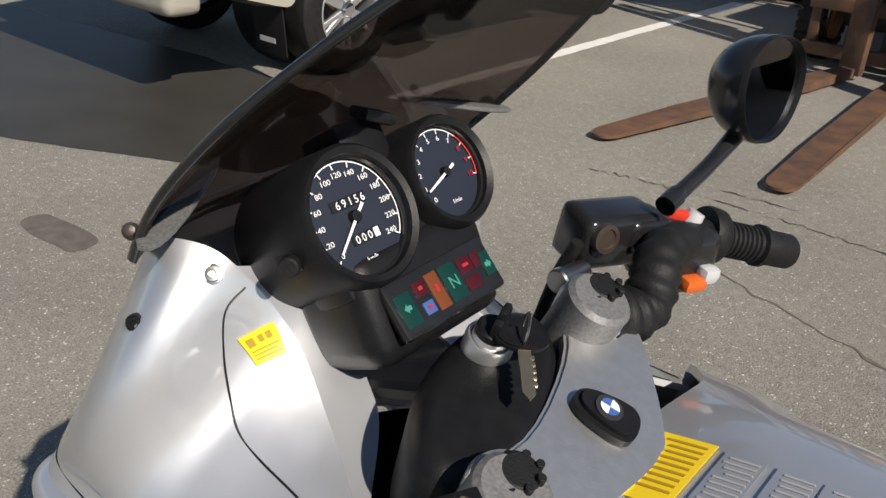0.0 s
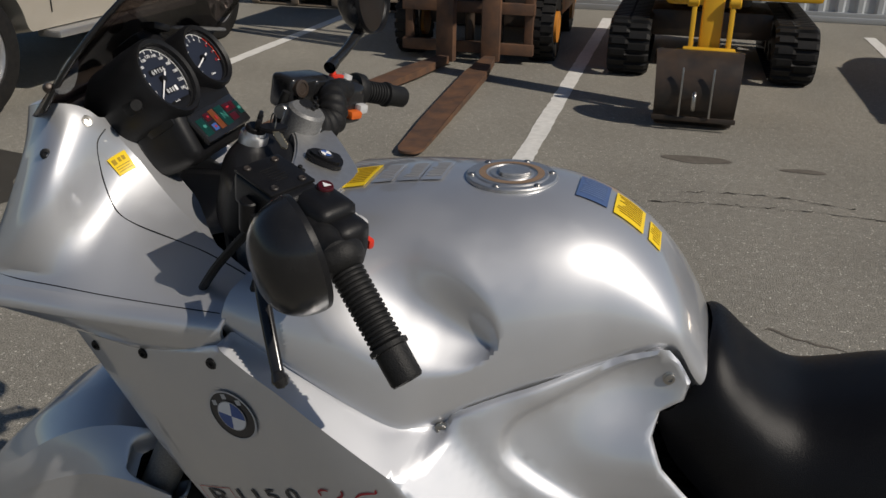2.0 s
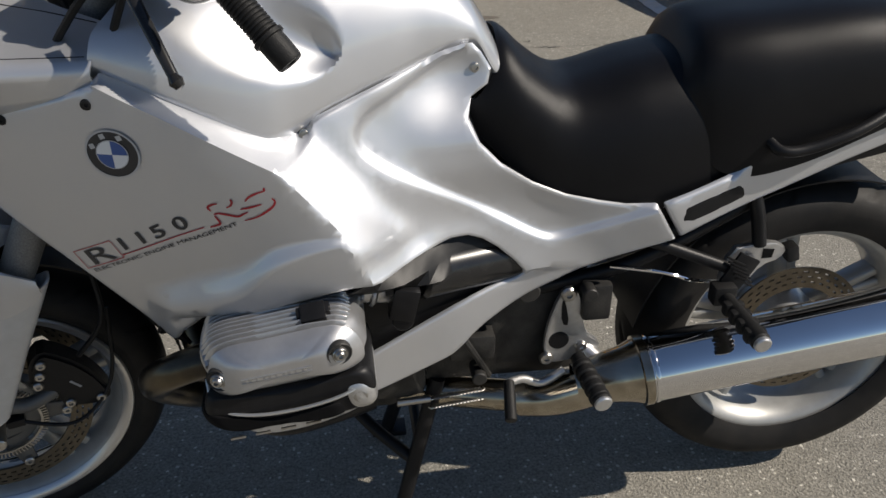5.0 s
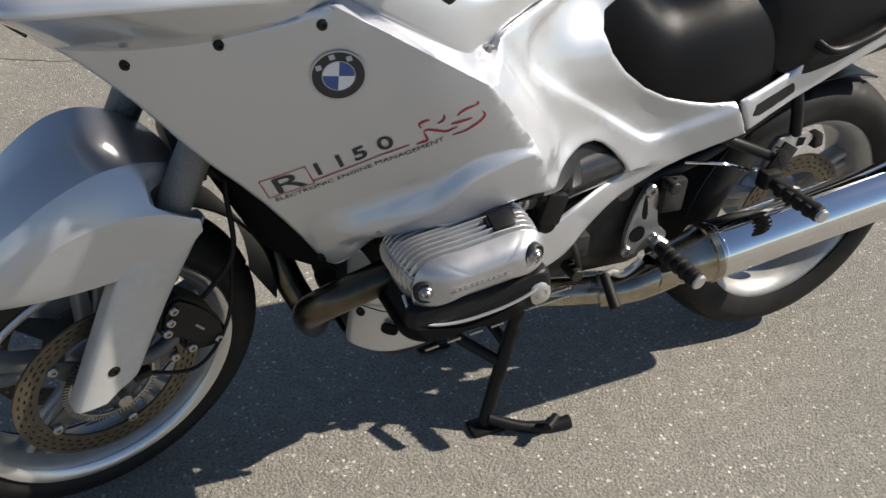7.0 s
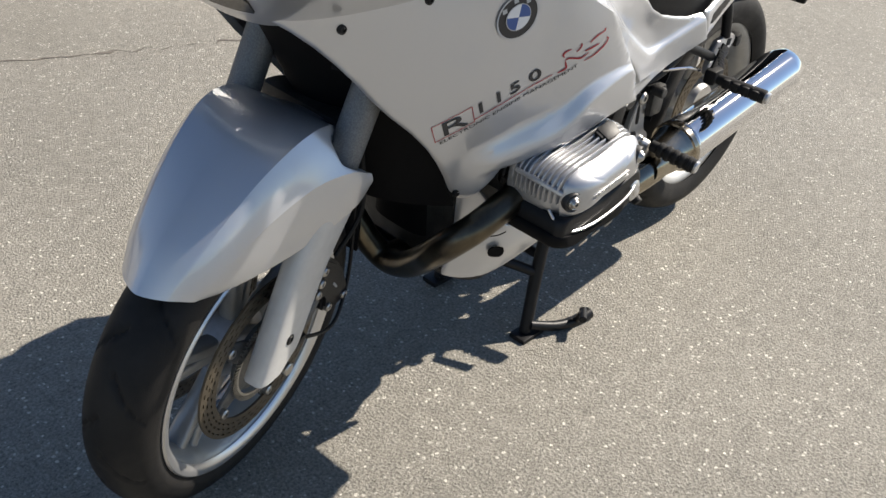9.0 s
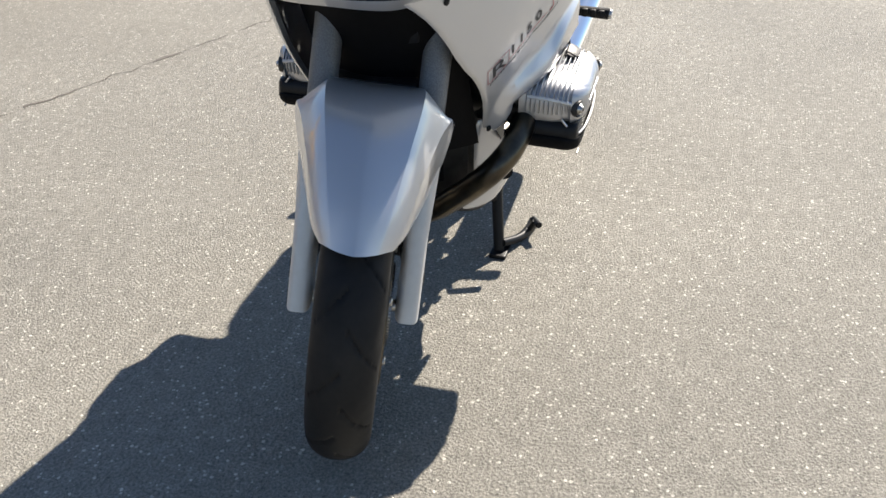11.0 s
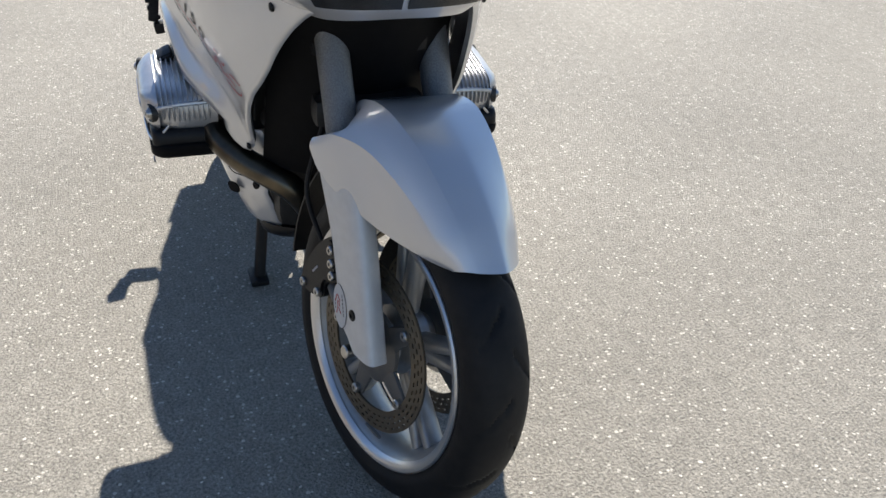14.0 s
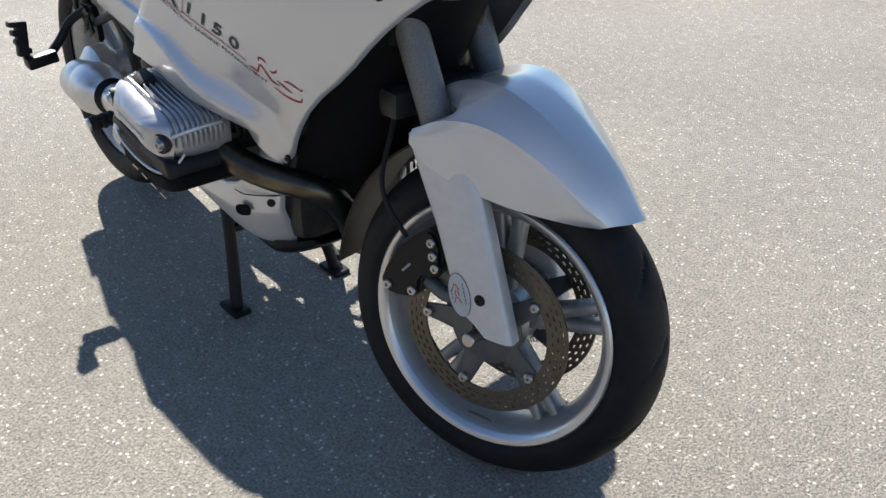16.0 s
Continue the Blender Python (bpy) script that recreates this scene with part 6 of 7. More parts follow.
def dial(name, cx, cy, cz, r, marks, lo, hi, needle, text_h, label, red_from=None):
    """A round gauge: face, scale, figures, needle, glass."""
    D = DASH @ pose(cx, cy, cz)
    g = part(name, lathe([(0, 0), (r, 0), (r, 0.001)], 56), DIAL, dash, label, D)
    part("bezel", lathe([(r, -0.002), (r, 0.0045), (r + 0.002, 0.0065), (r + 0.0045, 0.005), (r + 0.005, -0.002)], 56), BLACK_GLOSS, g, m=D)
    ang = lambda k: radians(lo + (hi - lo) * k)
    arc = grid(lambda u, v: ((r * 0.95 + r * 0.022 * v) * math.cos(ang(u)), (r * 0.95 + r * 0.022 * v) * math.sin(ang(u)), 0.0016), 60, 2)
    part("scale", arc, WHITE, g, m=D)
    n = len(marks)
    ticks = join(*[box(r * 0.09, r * 0.022, 0.0006, (r * 0.90 * math.cos(ang(k / (n - 1))), r * 0.90 * math.sin(ang(k / (n - 1))), 0.0016), 0, (0, 0, lo + (hi - lo) * k / (n - 1))) for k in range(n)])
    part("ticks", ticks, WHITE, g, m=D)
    for k, s in enumerate(marks):
        if s:
            hot = red_from is not None and k >= red_from
            a = ang(k / (n - 1))
            w = text_h * 0.62 * len(s) * 1.25
            part("figure", lettering(s, text_h, pose(r * 0.76 * math.cos(a) - w / 2, r * 0.76 * math.sin(a) - text_h / 2, 0.0016) @ Matrix.Diagonal((1.2, 1, 1, 1)), 0, 0.0002), RED if hot else WHITE, g, m=D)
    if red_from is not None:
        part("red_zone", join(grid(lambda u, v: ((r * 0.94 + r * 0.03 * v) * math.cos(ang((red_from - 0.6 + (n - 0.4 - red_from) * u) / (n - 1))), (r * 0.94 + r * 0.03 * v) * math.sin(ang((red_from - 0.6 + (n - 0.4 - red_from) * u) / (n - 1))), 0.002), 24, 2)), REDPLASTIC, g, m=D)
    a = radians(needle)
    part("needle", join(plate([(-r * 0.28, -0.0013), (r * 0.78, -0.0008), (r * 0.78, 0.0008), (-r * 0.28, 0.0013)], 0.0006, pose(0, 0, 0.004, 0, 0, needle), 0)), WHITE, g, "white needle", D)
    part("needle_hub", lathe([(0, 0.0055), (r * 0.1, 0.005), (r * 0.12, 0.002), (r * 0.12, 0)], 24), BLACK, g, m=D)
    return g, D


sp, D = dial("speedometer", -0.052, 0.0, -0.008, 0.0435, ["0", "20", "40", "60", "80", "100", "120", "140", "160", "180", "200", "220", "240"], 222, -36, 219, 0.0041, "round speedometer with white figures")
part("odometer", join(box(0.034, 0.008, 0.001, (0, 0.012, 0.001), 0.0003), box(0.028, 0.008, 0.001, (0.004, -0.016, 0.001), 0.0003)), BLACK_GLOSS, sp, m=D)
for k, ch in enumerate("69156"):
    part("figure", lettering(ch, 0.006, pose(-0.013 + 0.0062 * k, 0.009, 0.0018), 0, 0.0002), WHITE, sp, m=D)
for k, ch in enumerate("000"):
    part("figure", lettering(ch, 0.006, pose(-0.008 + 0.0062 * k, -0.019, 0.0018), 0, 0.0002), WHITE, sp, m=D)
part("trip_tenth", box(0.005, 0.007, 0.0006, (0.0135, -0.016, 0.0016), 0), WHITE, sp, m=D)
part("figure", lettering("km/h", 0.0038, pose(-0.005, -0.034, 0.0016), 0, 0.0002), WHITE, sp, m=D)
ta, D2 = dial("tachometer", 0.049, 0.004, -0.004, 0.037, ["0", "1", "2", "3", "4", "5", "6", "7", "8", "9", "10"], 218, -18, 200, 0.0040, "round rev counter with a red zone", 8)
part("figure", lettering("1/min", 0.0034, pose(-0.005, -0.026, 0.0016), 0, 0.0002), WHITE, ta, m=D2)

W = DASH @ pose(-0.002, -0.076, 0.0, -10, 0, 0)
wp = part("warning_panel", box(0.118, 0.046, 0.01, (0, 0, -0.004), 0.005), BLACK_GLOSS, dash, "black warning lamp panel", W)
for lx, ly, sx, sy, mt, lb in ((-0.046, -0.002, 0.017, 0.026, GREENLAMP, "green indicator lamp"), (-0.026, 0.008, 0.013, 0.012, DARKRED, "red charge lamp"), (-0.026, -0.008, 0.011, 0.010, BLUE, "blue main beam lamp"), (-0.011, 0.0, 0.013, 0.03, AMBERLAMP, "dull amber fuel lamp"), (0.007, 0.0, 0.018, 0.03, GREENLAMP, "green neutral lamp"), (0.027, 0.007, 0.016, 0.013, DARKRED, "red warning lamp"), (0.027, -0.008, 0.016, 0.011, DARKRED, "dark red lamp"), (0.041, 0.007, 0.01, 0.012, DARKRED, "dark red lamp"), (0.05, -0.0, 0.012, 0.02, GREENLAMP, "green indicator lamp")):
    lamp = part("warning_lamp", box(sx, sy, 0.0012, (lx, ly, 0.0012), 0.0004), mt, wp, lb, W)
part("neutral_letter", lettering("N", 0.010, pose(0.0025, -0.005, 0.0022), 0, 0.0002), TEAL, wp, m=W)
for sg in (1, -1):
    part("arrow", plate([(0.0, 0.006), (-0.006 * sg, 0), (0.0, -0.006), (0.0, -0.003), (0.006 * sg, -0.003), (0.006 * sg, 0.003), (0, 0.003)], 0.0004, pose(-0.046 if sg > 0 else 0.05, -0.001, 0.002) @ Matrix.Scale(0.62, 4), 0), TEAL, wp, m=W)
for bx, by, bw, bh in ((-0.026, 0.008, 0.004, 0.003), (-0.026, -0.008, 0.004, 0.003), (-0.011, 0.002, 0.0035, 0.006), (0.027, 0.007, 0.007, 0.0025)):
    part("symbol", box(bw, bh, 0.0004, (bx, by, 0.0022), 0), RED, wp, m=W)

# label on the cockpit trim
def on_cowl(u0, v0, u1, v1, lift):
    def f(u, v):
        uu, vv = u0 + (u1 - u0) * u, v0 + (v1 - v0) * v
        p = Vector(cowl(uu, vv))
        n = (Vector(cowl(uu + 0.01, vv)) - p).cross(p - Vector(cowl(uu, vv - 0.01))).normalized()
        return p + n * (lift if n.z > 0 else -lift)
    return f


def on_label(s0, t0, s1, t1, lift):
    """A patch of the label: s along its print, t down it."""
    def f(a, b):
        p, q = s0 + (s1 - s0) * a, t0 + (t1 - t0) * b
        u = (0.668 * (1 - p) + 0.692 * p) * (1 - q) + (0.704 * (1 - p) + 0.728 * p) * q
        v = (0.900 * (1 - p) + 0.978 * p) * (1 - q) + (0.884 * (1 - p) + 0.962 * p) * q
        return on_cowl(u, v, u, v, lift)(0, 0)
    return f


lab = part("warning_label", grid(on_label(0, 0, 1, 1, 0.0012), 10, 10, 0.0006), YELLOW, bike, "yellow warning label with small print")
part("print", join(*[grid(on_label(0.1, 0.55 + 0.13 * i, 0.9 - 0.1 * (i % 2), 0.59 + 0.13 * i, 0.002), 8, 2, 0.0002) for i in range(3)], grid(on_label(0.42, 0.16, 0.56, 0.38, 0.002), 3, 3, 0.0002), grid(on_label(0.64, 0.16, 0.8, 0.38, 0.002), 3, 3, 0.0002), grid(on_label(0.1, 0.14, 0.3, 0.42, 0.002), 4, 4, 0.0002)), OCHREPRINT, lab)

# ---- steering head ----
yk = part("yoke", join(plate([(-0.035, -0.118), (0.0, -0.132), (0.028, -0.118), (0.03, -0.085), (0.006, -0.05), (0.004, 0.05), (0.03, 0.085), (0.028, 0.118), (0.0, 0.132), (-0.035, 0.118), (-0.075, 0.035), (-0.085, 0.0), (-0.075, -0.035)], 0.016, pose(-0.318, 0, 1.088, 0, -20, 0), 2, 0.003),
     *[lathe([(0.028, -0.02), (0.03, 0.012), (0.028, 0.016), (0.02, 0.018)], 36, pose(-0.318, sg * 0.1, 1.098, 0, -22, 0)) for sg in (1, -1)]), ALU, bike, "brushed aluminium upper fork yoke", YOKE)
for sg in (1, -1):
    fc = part("fork_cap", lathe([(0.021, -0.004), (0.021, 0.002), (0.0155, 0.004), (0.0155, 0.016), (0.012, 0.019), (0, 0.019)], 24, pose(-0.322, sg * 0.1, 1.114, 0, -22, 0)), RUBBER, bike, "black fork cap nut", YOKE)
    for a in [0.785 * k for k in range(8)]:
        part("rib", rod(Vector((-0.322, sg * 0.1, 1.116)) + Vector((0.0155 * math.cos(a), 0.0155 * math.sin(a), 0)), Vector((-0.328, sg * 0.1, 1.131)) + Vector((0.0145 * math.cos(a), 0.0145 * math.sin(a), 0)), 0.003, n=8), RUBBER, fc, m=YOKE)
nut = part("steering_cap", plate([(-0.028, -0.015), (-0.010, -0.019), (0.022, -0.011), (0.022, 0.011), (-0.010, 0.019), (-0.028, 0.015)], 0.014, pose(-0.352, 0, 1.09, 0, -22, 0), 3, 0.004), BLACK, yk, "black steering head cap with a round emblem", YOKE)
NE = pose(-0.360, 0, 1.1032, 0, -24, 0)
part("emblem_ring", lathe([(0, 0.0), (0.0105, 0.0), (0.0105, -0.002)], 36, NE), DARKPRINT, nut, m=YOKE)
for k in range(4):
    part("emblem_quarter", grid(lambda u, v: (0.0072 * v * math.cos(math.pi / 2 * (k + u)), 0.0072 * v * math.sin(math.pi / 2 * (k + u)), 0.0008), 10, 3, 0.0002), BLUE if k % 2 else WHITE, nut, m=YOKE @ NE)
part("steering_bellows", join(*[lathe([(0.024, 0), (0.031, 0.006), (0.024, 0.012)], 28, pose(-0.346 + 0.004 * i, 0, 1.048 - 0.0115 * i, 0, -22, 0)) for i in range(6)]), RUBBER, bike, m=STEER)
part("ignition_shroud", cover_shell([(-0.275, 0.105), (-0.235, 0.085), (-0.215, 0.0), (-0.24, -0.085), (-0.28, -0.1), (-0.315, -0.04), (-0.32, 0.05)], 0.0, 0.075, 0.022, rows=30), BLACK, bike, "black ignition lock shroud", STEER @ pose(-0.265, 0, 1.025, 0, -14, 0) @ pose(0.265, 0, 0) @ Matrix(((1, 0, 0, 0), (0, 0, 1, 0), (0, 1, 0, 0), (0, 0, 0, 1))))
LOCK = pose(-0.274, -0.028, 1.112, 0, -18, 0)
lk = part("ignition_lock", lathe([(0.019, -0.03), (0.019, -0.002), (0.0175, 0.001), (0.0155, 0.0), (0.015, -0.004), (0.014, 0.004), (0.012, 0.006), (0, 0.006)], 36, LOCK), ALU, bike, "round ignition lock", STEER)
part("lock_barrel", lathe([(0.0135, 0.0), (0.0135, 0.010), (0.011, 0.012), (0, 0.012)], 28, LOCK), BLACK, lk, m=STEER)
part("key", join(box(0.007, 0.026, 0.014, (-0.002, 0, 0.018), 0.0025), box(0.006, 0.014, 0.01, (-0.002, 0, 0.027), 0.0025)), BLACK, lk, "black-headed key in the lock", STEER @ LOCK)
KX, KY, KZ = Vector((0.90, 0.40, 0.16)), Vector((-0.395, 0.91, -0.12)), Vector((-0.19, 0.05, 0.98))
KEY = STEER @ Matrix(((KX.x, KY.x, KZ.x, -0.301), (KX.y, KY.y, KZ.y, -0.018), (KX.z, KY.z, KZ.z, 1.118), (0, 0, 0, 1)))
sk = part("spare_key_head", plate([(-0.022, -0.007), (-0.01, -0.016), (0.012, -0.016), (0.022, -0.006), (0.012, 0.006), (-0.012, 0.006)], 0.006, None, 2, 0.0015), BLACK, lk, "black key head hanging from the ring", KEY)
part("spare_key_blade", join(plate([(-0.0045, 0), (0.0045, 0), (0.0045, 0.04), (0.0, 0.046), (-0.0045, 0.04)], 0.002, None, 0), *[box(0.003, 0.003, 0.0022, (-0.005, 0.008 + 0.006 * i, 0.001), 0) for i in range(5)]), material("brass_key", (0.55, 0.48, 0.34), 0.3, 0.9, 0.3, 60), sk, "brass key blade", KEY @ pose(0.0, 0.004, 0.002))
part("key_ring", lathe([(0.012, -0.001), (0.0132, 0.0), (0.012, 0.001), (0.0108, 0.0), (0.012, -0.001)], 28, pose(-0.300, -0.026, 1.128, 0, 75, 20)), STEEL, lk, m=STEER)


# ---- handlebars ----
def axes(at, along, back):
    """A pose from its place, its x axis and roughly its y axis, with z upwards; mirrored where that asks for it."""
    x = Vector(along).normalized()
    y = Vector(back)
    y = (y - x * y.dot(x)).normalized()
    z = x.cross(y)
    z = z if z.z > 0 else -z
    m = Matrix.Identity(4)
    for k, v in enumerate((x, y, z, Vector(at))):
        m[0][k], m[1][k], m[2][k] = v
    return m


ML = axes((-0.398, 0.208, 1.122), (-0.86, 0.47, -0.20), (-0.46, -0.88, 0.06))
MR = axes((-0.268, -0.1995, 1.123), (-0.352, -0.925, -0.13), (-0.93, 0.35, -0.10))


def grip_bm(a, b):
    a, b = Vector(a), Vector(b)
    d = (b - a).length
    prof = [(0, -0.004), (0.026, -0.004), (0.0275, 0.0), (0.026, 0.012), (0.02, 0.018)]
    k = 0
    while 0.02 + 0.0055 * k < d - 0.028:
        z = 0.02 + 0.0055 * k
        prof += [(0.0158, z), (0.0178, z + 0.0012), (0.0178, z + 0.0036), (0.0158, z + 0.0048)]
        k += 1
    prof += [(0.016, d - 0.026), (0.0205, d - 0.024), (0.0205, d - 0.019), (0.0175, d - 0.018), (0.0172, d + 0.014), (0.0155, d + 0.017), (0.007, d + 0.017), (0.006, d + 0.013), (0, d + 0.013)]
    return lathe(prof, 32, axis(a, b))


for side_name, ends, bend, lever, ball in (
        ("left", ((-0.482, 0.275, 1.092), (-0.561, 0.322, 1.003)), ((-0.352, 0.122, 1.082), (-0.372, 0.150, 1.078), (-0.400, 0.190, 1.085), (-0.44, 0.24, 1.10), (-0.484, 0.277, 1.09)),
         ((-0.385, 0.255, 1.08), (-0.402, 0.288, 1.052), (-0.422, 0.318, 1.018), (-0.440, 0.342, 0.984)), (-0.442, 0.343, 0.980)),
        ("right", ((-0.299, -0.280, 1.109), (-0.346, -0.347, 1.085)), ((-0.298, -0.09, 1.106), (-0.307, -0.113, 1.098), (-0.314, -0.136, 1.101), (-0.312, -0.152, 1.115), (-0.304, -0.172, 1.126), (-0.298, -0.21, 1.124), (-0.298, -0.276, 1.108)),
         ((-0.225, -0.205, 1.105), (-0.225, -0.26, 1.098), (-0.25, -0.315, 1.085), (-0.275, -0.355, 1.075)), (-0.278, -0.36, 1.073))):
    part("grip", grip_bm(*ends), RUBBER, bike, "ribbed black rubber grip")
    part("handlebar", tube(bend, lambda s: 0.025 - 0.008 * s + 0.0015 * math.sin(s * 60), 20), RUBBER, bike, "black handlebar with rubber bend cover")
    part("clutch_lever" if side_name == "left" else "brake_lever", join(tube(lever, lambda s: 0.0085 - 0.002 * s, 12, 8, 0.6), lathe([(0, -0.01), (0.006, -0.008), (0.0095, 0), (0.006, 0.008), (0, 0.01)], 16, axis(ball, Vector(ball) + Vector((-0.02, 0.01, -0.03))))), BLACK_GLOSS, bike, "black hand lever")

# left: fluid reservoir, switches
rv = part("clutch_reservoir", box(0.082, 0.060, 0.040, (-0.006, -0.006, 0.0), 0.009, (0, 0, 0), 3), BLACK, bike, "black clutch fluid reservoir and switch block", ML)
part("switch_block", box(0.060, 0.052, 0.052, (0.048, 0.012, -0.006), 0.014, (0, 0, 0), 3), BLACK, rv, m=ML)
part("clamp", box(0.046, 0.046, 0.046, (0.080, 0.014, -0.014), 0.016, (0, 0, 0), 3), BLACK, rv, m=ML)
part("lid", box(0.066, 0.058, 0.004, (-0.012, -0.006, 0.0212), 0.002), BLACK, rv, m=ML)
for sx, sy in ((-0.036, -0.024), (-0.036, 0.012), (0.012, -0.024), (0.012, 0.012)):
    part("screw", lathe([(0.0045, -0.001), (0.0045, 0.001), (0.0035, 0.0022), (0.0014, 0.0012), (0, 0.0012)], 16, pose(sx, sy, 0.0232)), DARKSTEEL, rv, m=ML)
part("lid_lettering", join(*[box(0.0014, random.uniform(0.012, 0.026), 0.0006, (-0.024 + 0.005 * i, -0.006, 0.0234), 0) for i in range(6)]), RUBBER, rv, "raised unreadable lettering", ML)
part("hazard_button", lathe([(0, 0.004), (0.008, 0.004), (0.0095, 0.002), (0.0095, -0.002)], 24, pose(0.036, 0.024, 0.0195, 0, 8, 0)), DARKRED, rv, "dark red hazard button", ML)
part("hazard_symbol", plate([(-0.005, -0.004), (0.005, -0.004), (0, 0.005)], 0.0005, pose(0.036, 0.024, 0.0238, 0, 8, 90), 0), WHITE, rv, m=ML)
part("switches", join(box(0.02, 0.012, 0.016, (0.058, 0.042, -0.014), 0.004), box(0.016, 0.010, 0.02, (0.078, 0.040, -0.012), 0.004)), WHITEPLASTIC, rv, m=ML)
part("horn_button", box(0.012, 0.008, 0.012, (0.094, 0.038, -0.024), 0.003), REDPLASTIC, rv, "red indicator cancel button", ML)
part("lever_pivot", join(rod((-0.01, -0.040, -0.034), (-0.01, -0.040, 0.004), 0.011), box(0.04, 0.026, 0.022, (0.0, -0.034, -0.018), 0.006)), BLACK, rv, m=ML)

# right: brake master cylinder, switches
mc = part("brake_reservoir", join(box(0.086, 0.046, 0.050, (-0.024, -0.012, 0.002), 0.010, (0, 0, 0), 3), box(0.05, 0.04, 0.036, (0.004, -0.006, 0.006), 0.010, (0, 0, 0), 3), box(0.07, 0.062, 0.066, (0.052, 0.0, -0.018), 0.02, (0, 0, 0), 4)), BLACK_GLOSS, bike, "black brake fluid reservoir and switch block", MR)
part("sight_glass", lathe([(0, 0.003), (0.008, 0.003), (0.009, 0.0045), (0.013, 0.004), (0.0135, -0.003)], 28, pose(-0.050, 0.0125, 0.012, -78, 0, 0)), DARKSTEEL, mc, "round sight glass", MR)
part("pivot_bolt", join(rod((-0.07, 0.02, -0.012), (-0.1, 0.03, -0.012), 0.0085), rod((-0.098, 0.029, -0.012), (-0.108, 0.033, -0.012), 0.0105)), STEEL, mc, "steel hose bolt", MR)
part("kill_switch", join(box(0.022, 0.010, 0.010, (0.05, -0.004, 0.018), 0.003, (0, 0, 30)), box(0.009, 0.009, 0.014, (0.042, -0.010, 0.021), 0.003)), REDPLASTIC, mc, "red kill switch", MR)
part("start_button", lathe([(0, 0.006), (0.008, 0.006), (0.009, 0.0), (0.009, -0.006)], 20, pose(0.062, 0.002, 0.018, 0, 20, 0)), WHITEPLASTIC, mc, "grey start button", MR)
part("indicator_button", join(box(0.026, 0.016, 0.014, (0.05, 0.036, -0.03), 0.005), ), ORANGE, mc, "orange indicator button", MR)
part("cancel_button", box(0.02, 0.016, 0.016, (0.066, 0.036, -0.022), 0.006), WHITEPLASTIC, mc, m=MR)
part("brake_hose", tube([(-0.30, -0.165, 1.115), (-0.285, -0.16, 1.08), (-0.27, -0.13, 1.02), (-0.24, -0.1, 0.9)], 0.006, 10), RUBBER, bike, m=STEER)
for pts in (((-0.30, 0.2, 1.10), (-0.25, 0.19, 1.04), (-0.22, 0.15, 0.97), (-0.25, 0.1, 0.9)), ((-0.32, 0.21, 1.08), (-0.29, 0.2, 1.0), (-0.3, 0.17, 0.95), (-0.35, 0.12, 0.88)), ((-0.31, -0.2, 1.10), (-0.27, -0.18, 1.02), (-0.26, -0.14, 0.95)), ((-0.24, 0.05, 1.04), (-0.26, 0.12, 1.0), (-0.3, 0.14, 0.95))):
    part("control_cable", tube(pts, 0.0055, 8), RUBBER, bike, "black control cable", STEER)


# ---- mirrors ----
def mirror_head(w, h, d):
    """A rounded shell with its open side along +z."""
    def f(u, v):
        a = 2 * math.pi * u
        r = math.sin(v * math.pi / 2) ** 0.75
        ex = math.copysign(abs(math.cos(a)) ** 0.85, math.cos(a))
        return w / 2 * r * ex * (1 + 0.12 * math.sin(a)), h / 2 * r * math.sin(a), -d * math.cos(v * math.pi / 2)
    bm = grid(f, 44, 16, 0.0, True)
    bmesh.ops.recalc_face_normals(bm, faces=bm.faces)
    return bm


GLASS = material("mirror_glass", (0.35, 0.36, 0.38), 0.02, 1.0, 0.0)


def mirror(base, head, face, w, h, roll, deep=0.05):
    base, head, face = Vector(base), Vector(head), Vector(face).normalized()
    H = Matrix.Translation(head) @ face.to_track_quat("Z", "Y").to_matrix().to_4x4() @ pose(0, 0, 0, 0, 0, roll)
    mi = part("mirror", mirror_head(w, h, deep), BLACK_GLOSS, bike, "black mirror housing", H)
    part("rim", grid(lambda u, v: (lambda a, c, q: (w / 2 * (1 - 0.06 * v) * c * (1 + 0.12 * math.sin(a)), h / 2 * (1 - 0.06 * v) * math.sin(a), 0.006 * q))(2 * math.pi * u, math.copysign(abs(math.cos(2 * math.pi * u)) ** 0.85, math.cos(2 * math.pi * u)), math.sin(v * math.pi)), 44, 6, 0, True), BLACK, mi, m=H)
    part("glass", grid(lambda u, v: (lambda a, c: (w * 0.47 * v * c * (1 + 0.12 * math.sin(a)), h * 0.47 * v * math.sin(a), 0.0005))(2 * math.pi * u, math.copysign(abs(math.cos(2 * math.pi * u)) ** 0.85, math.cos(2 * math.pi * u))), 44, 4, 0, True), GLASS, mi, "mirror glass", H)
    foot = head - H.to_3x3() @ Vector((0, h * 0.40, 0.02))
    part("stem", join(tube([base, base.lerp(foot, 0.5) + Vector((0, 0, -0.004)), foot], lambda s: 0.0075 + 0.006 * max(0, s - 0.6), 12), lathe([(0.0095, -0.012), (0.0095, 0.006), (0.0078, 0.012)], 16, axis(base, foot))), BLACK_GLOSS, mi, "black mirror stem")


mirror((-0.290, -0.212, 1.164), (-0.308, -0.348, 1.236), (-0.975, 0.08, 0.08), 0.126, 0.100, -10)
mirror((-0.43, 0.235, 1.105), (-0.487, 0.366, 1.132), (-0.73, -0.67, 0.246), 0.096, 0.128, 26, 0.048)


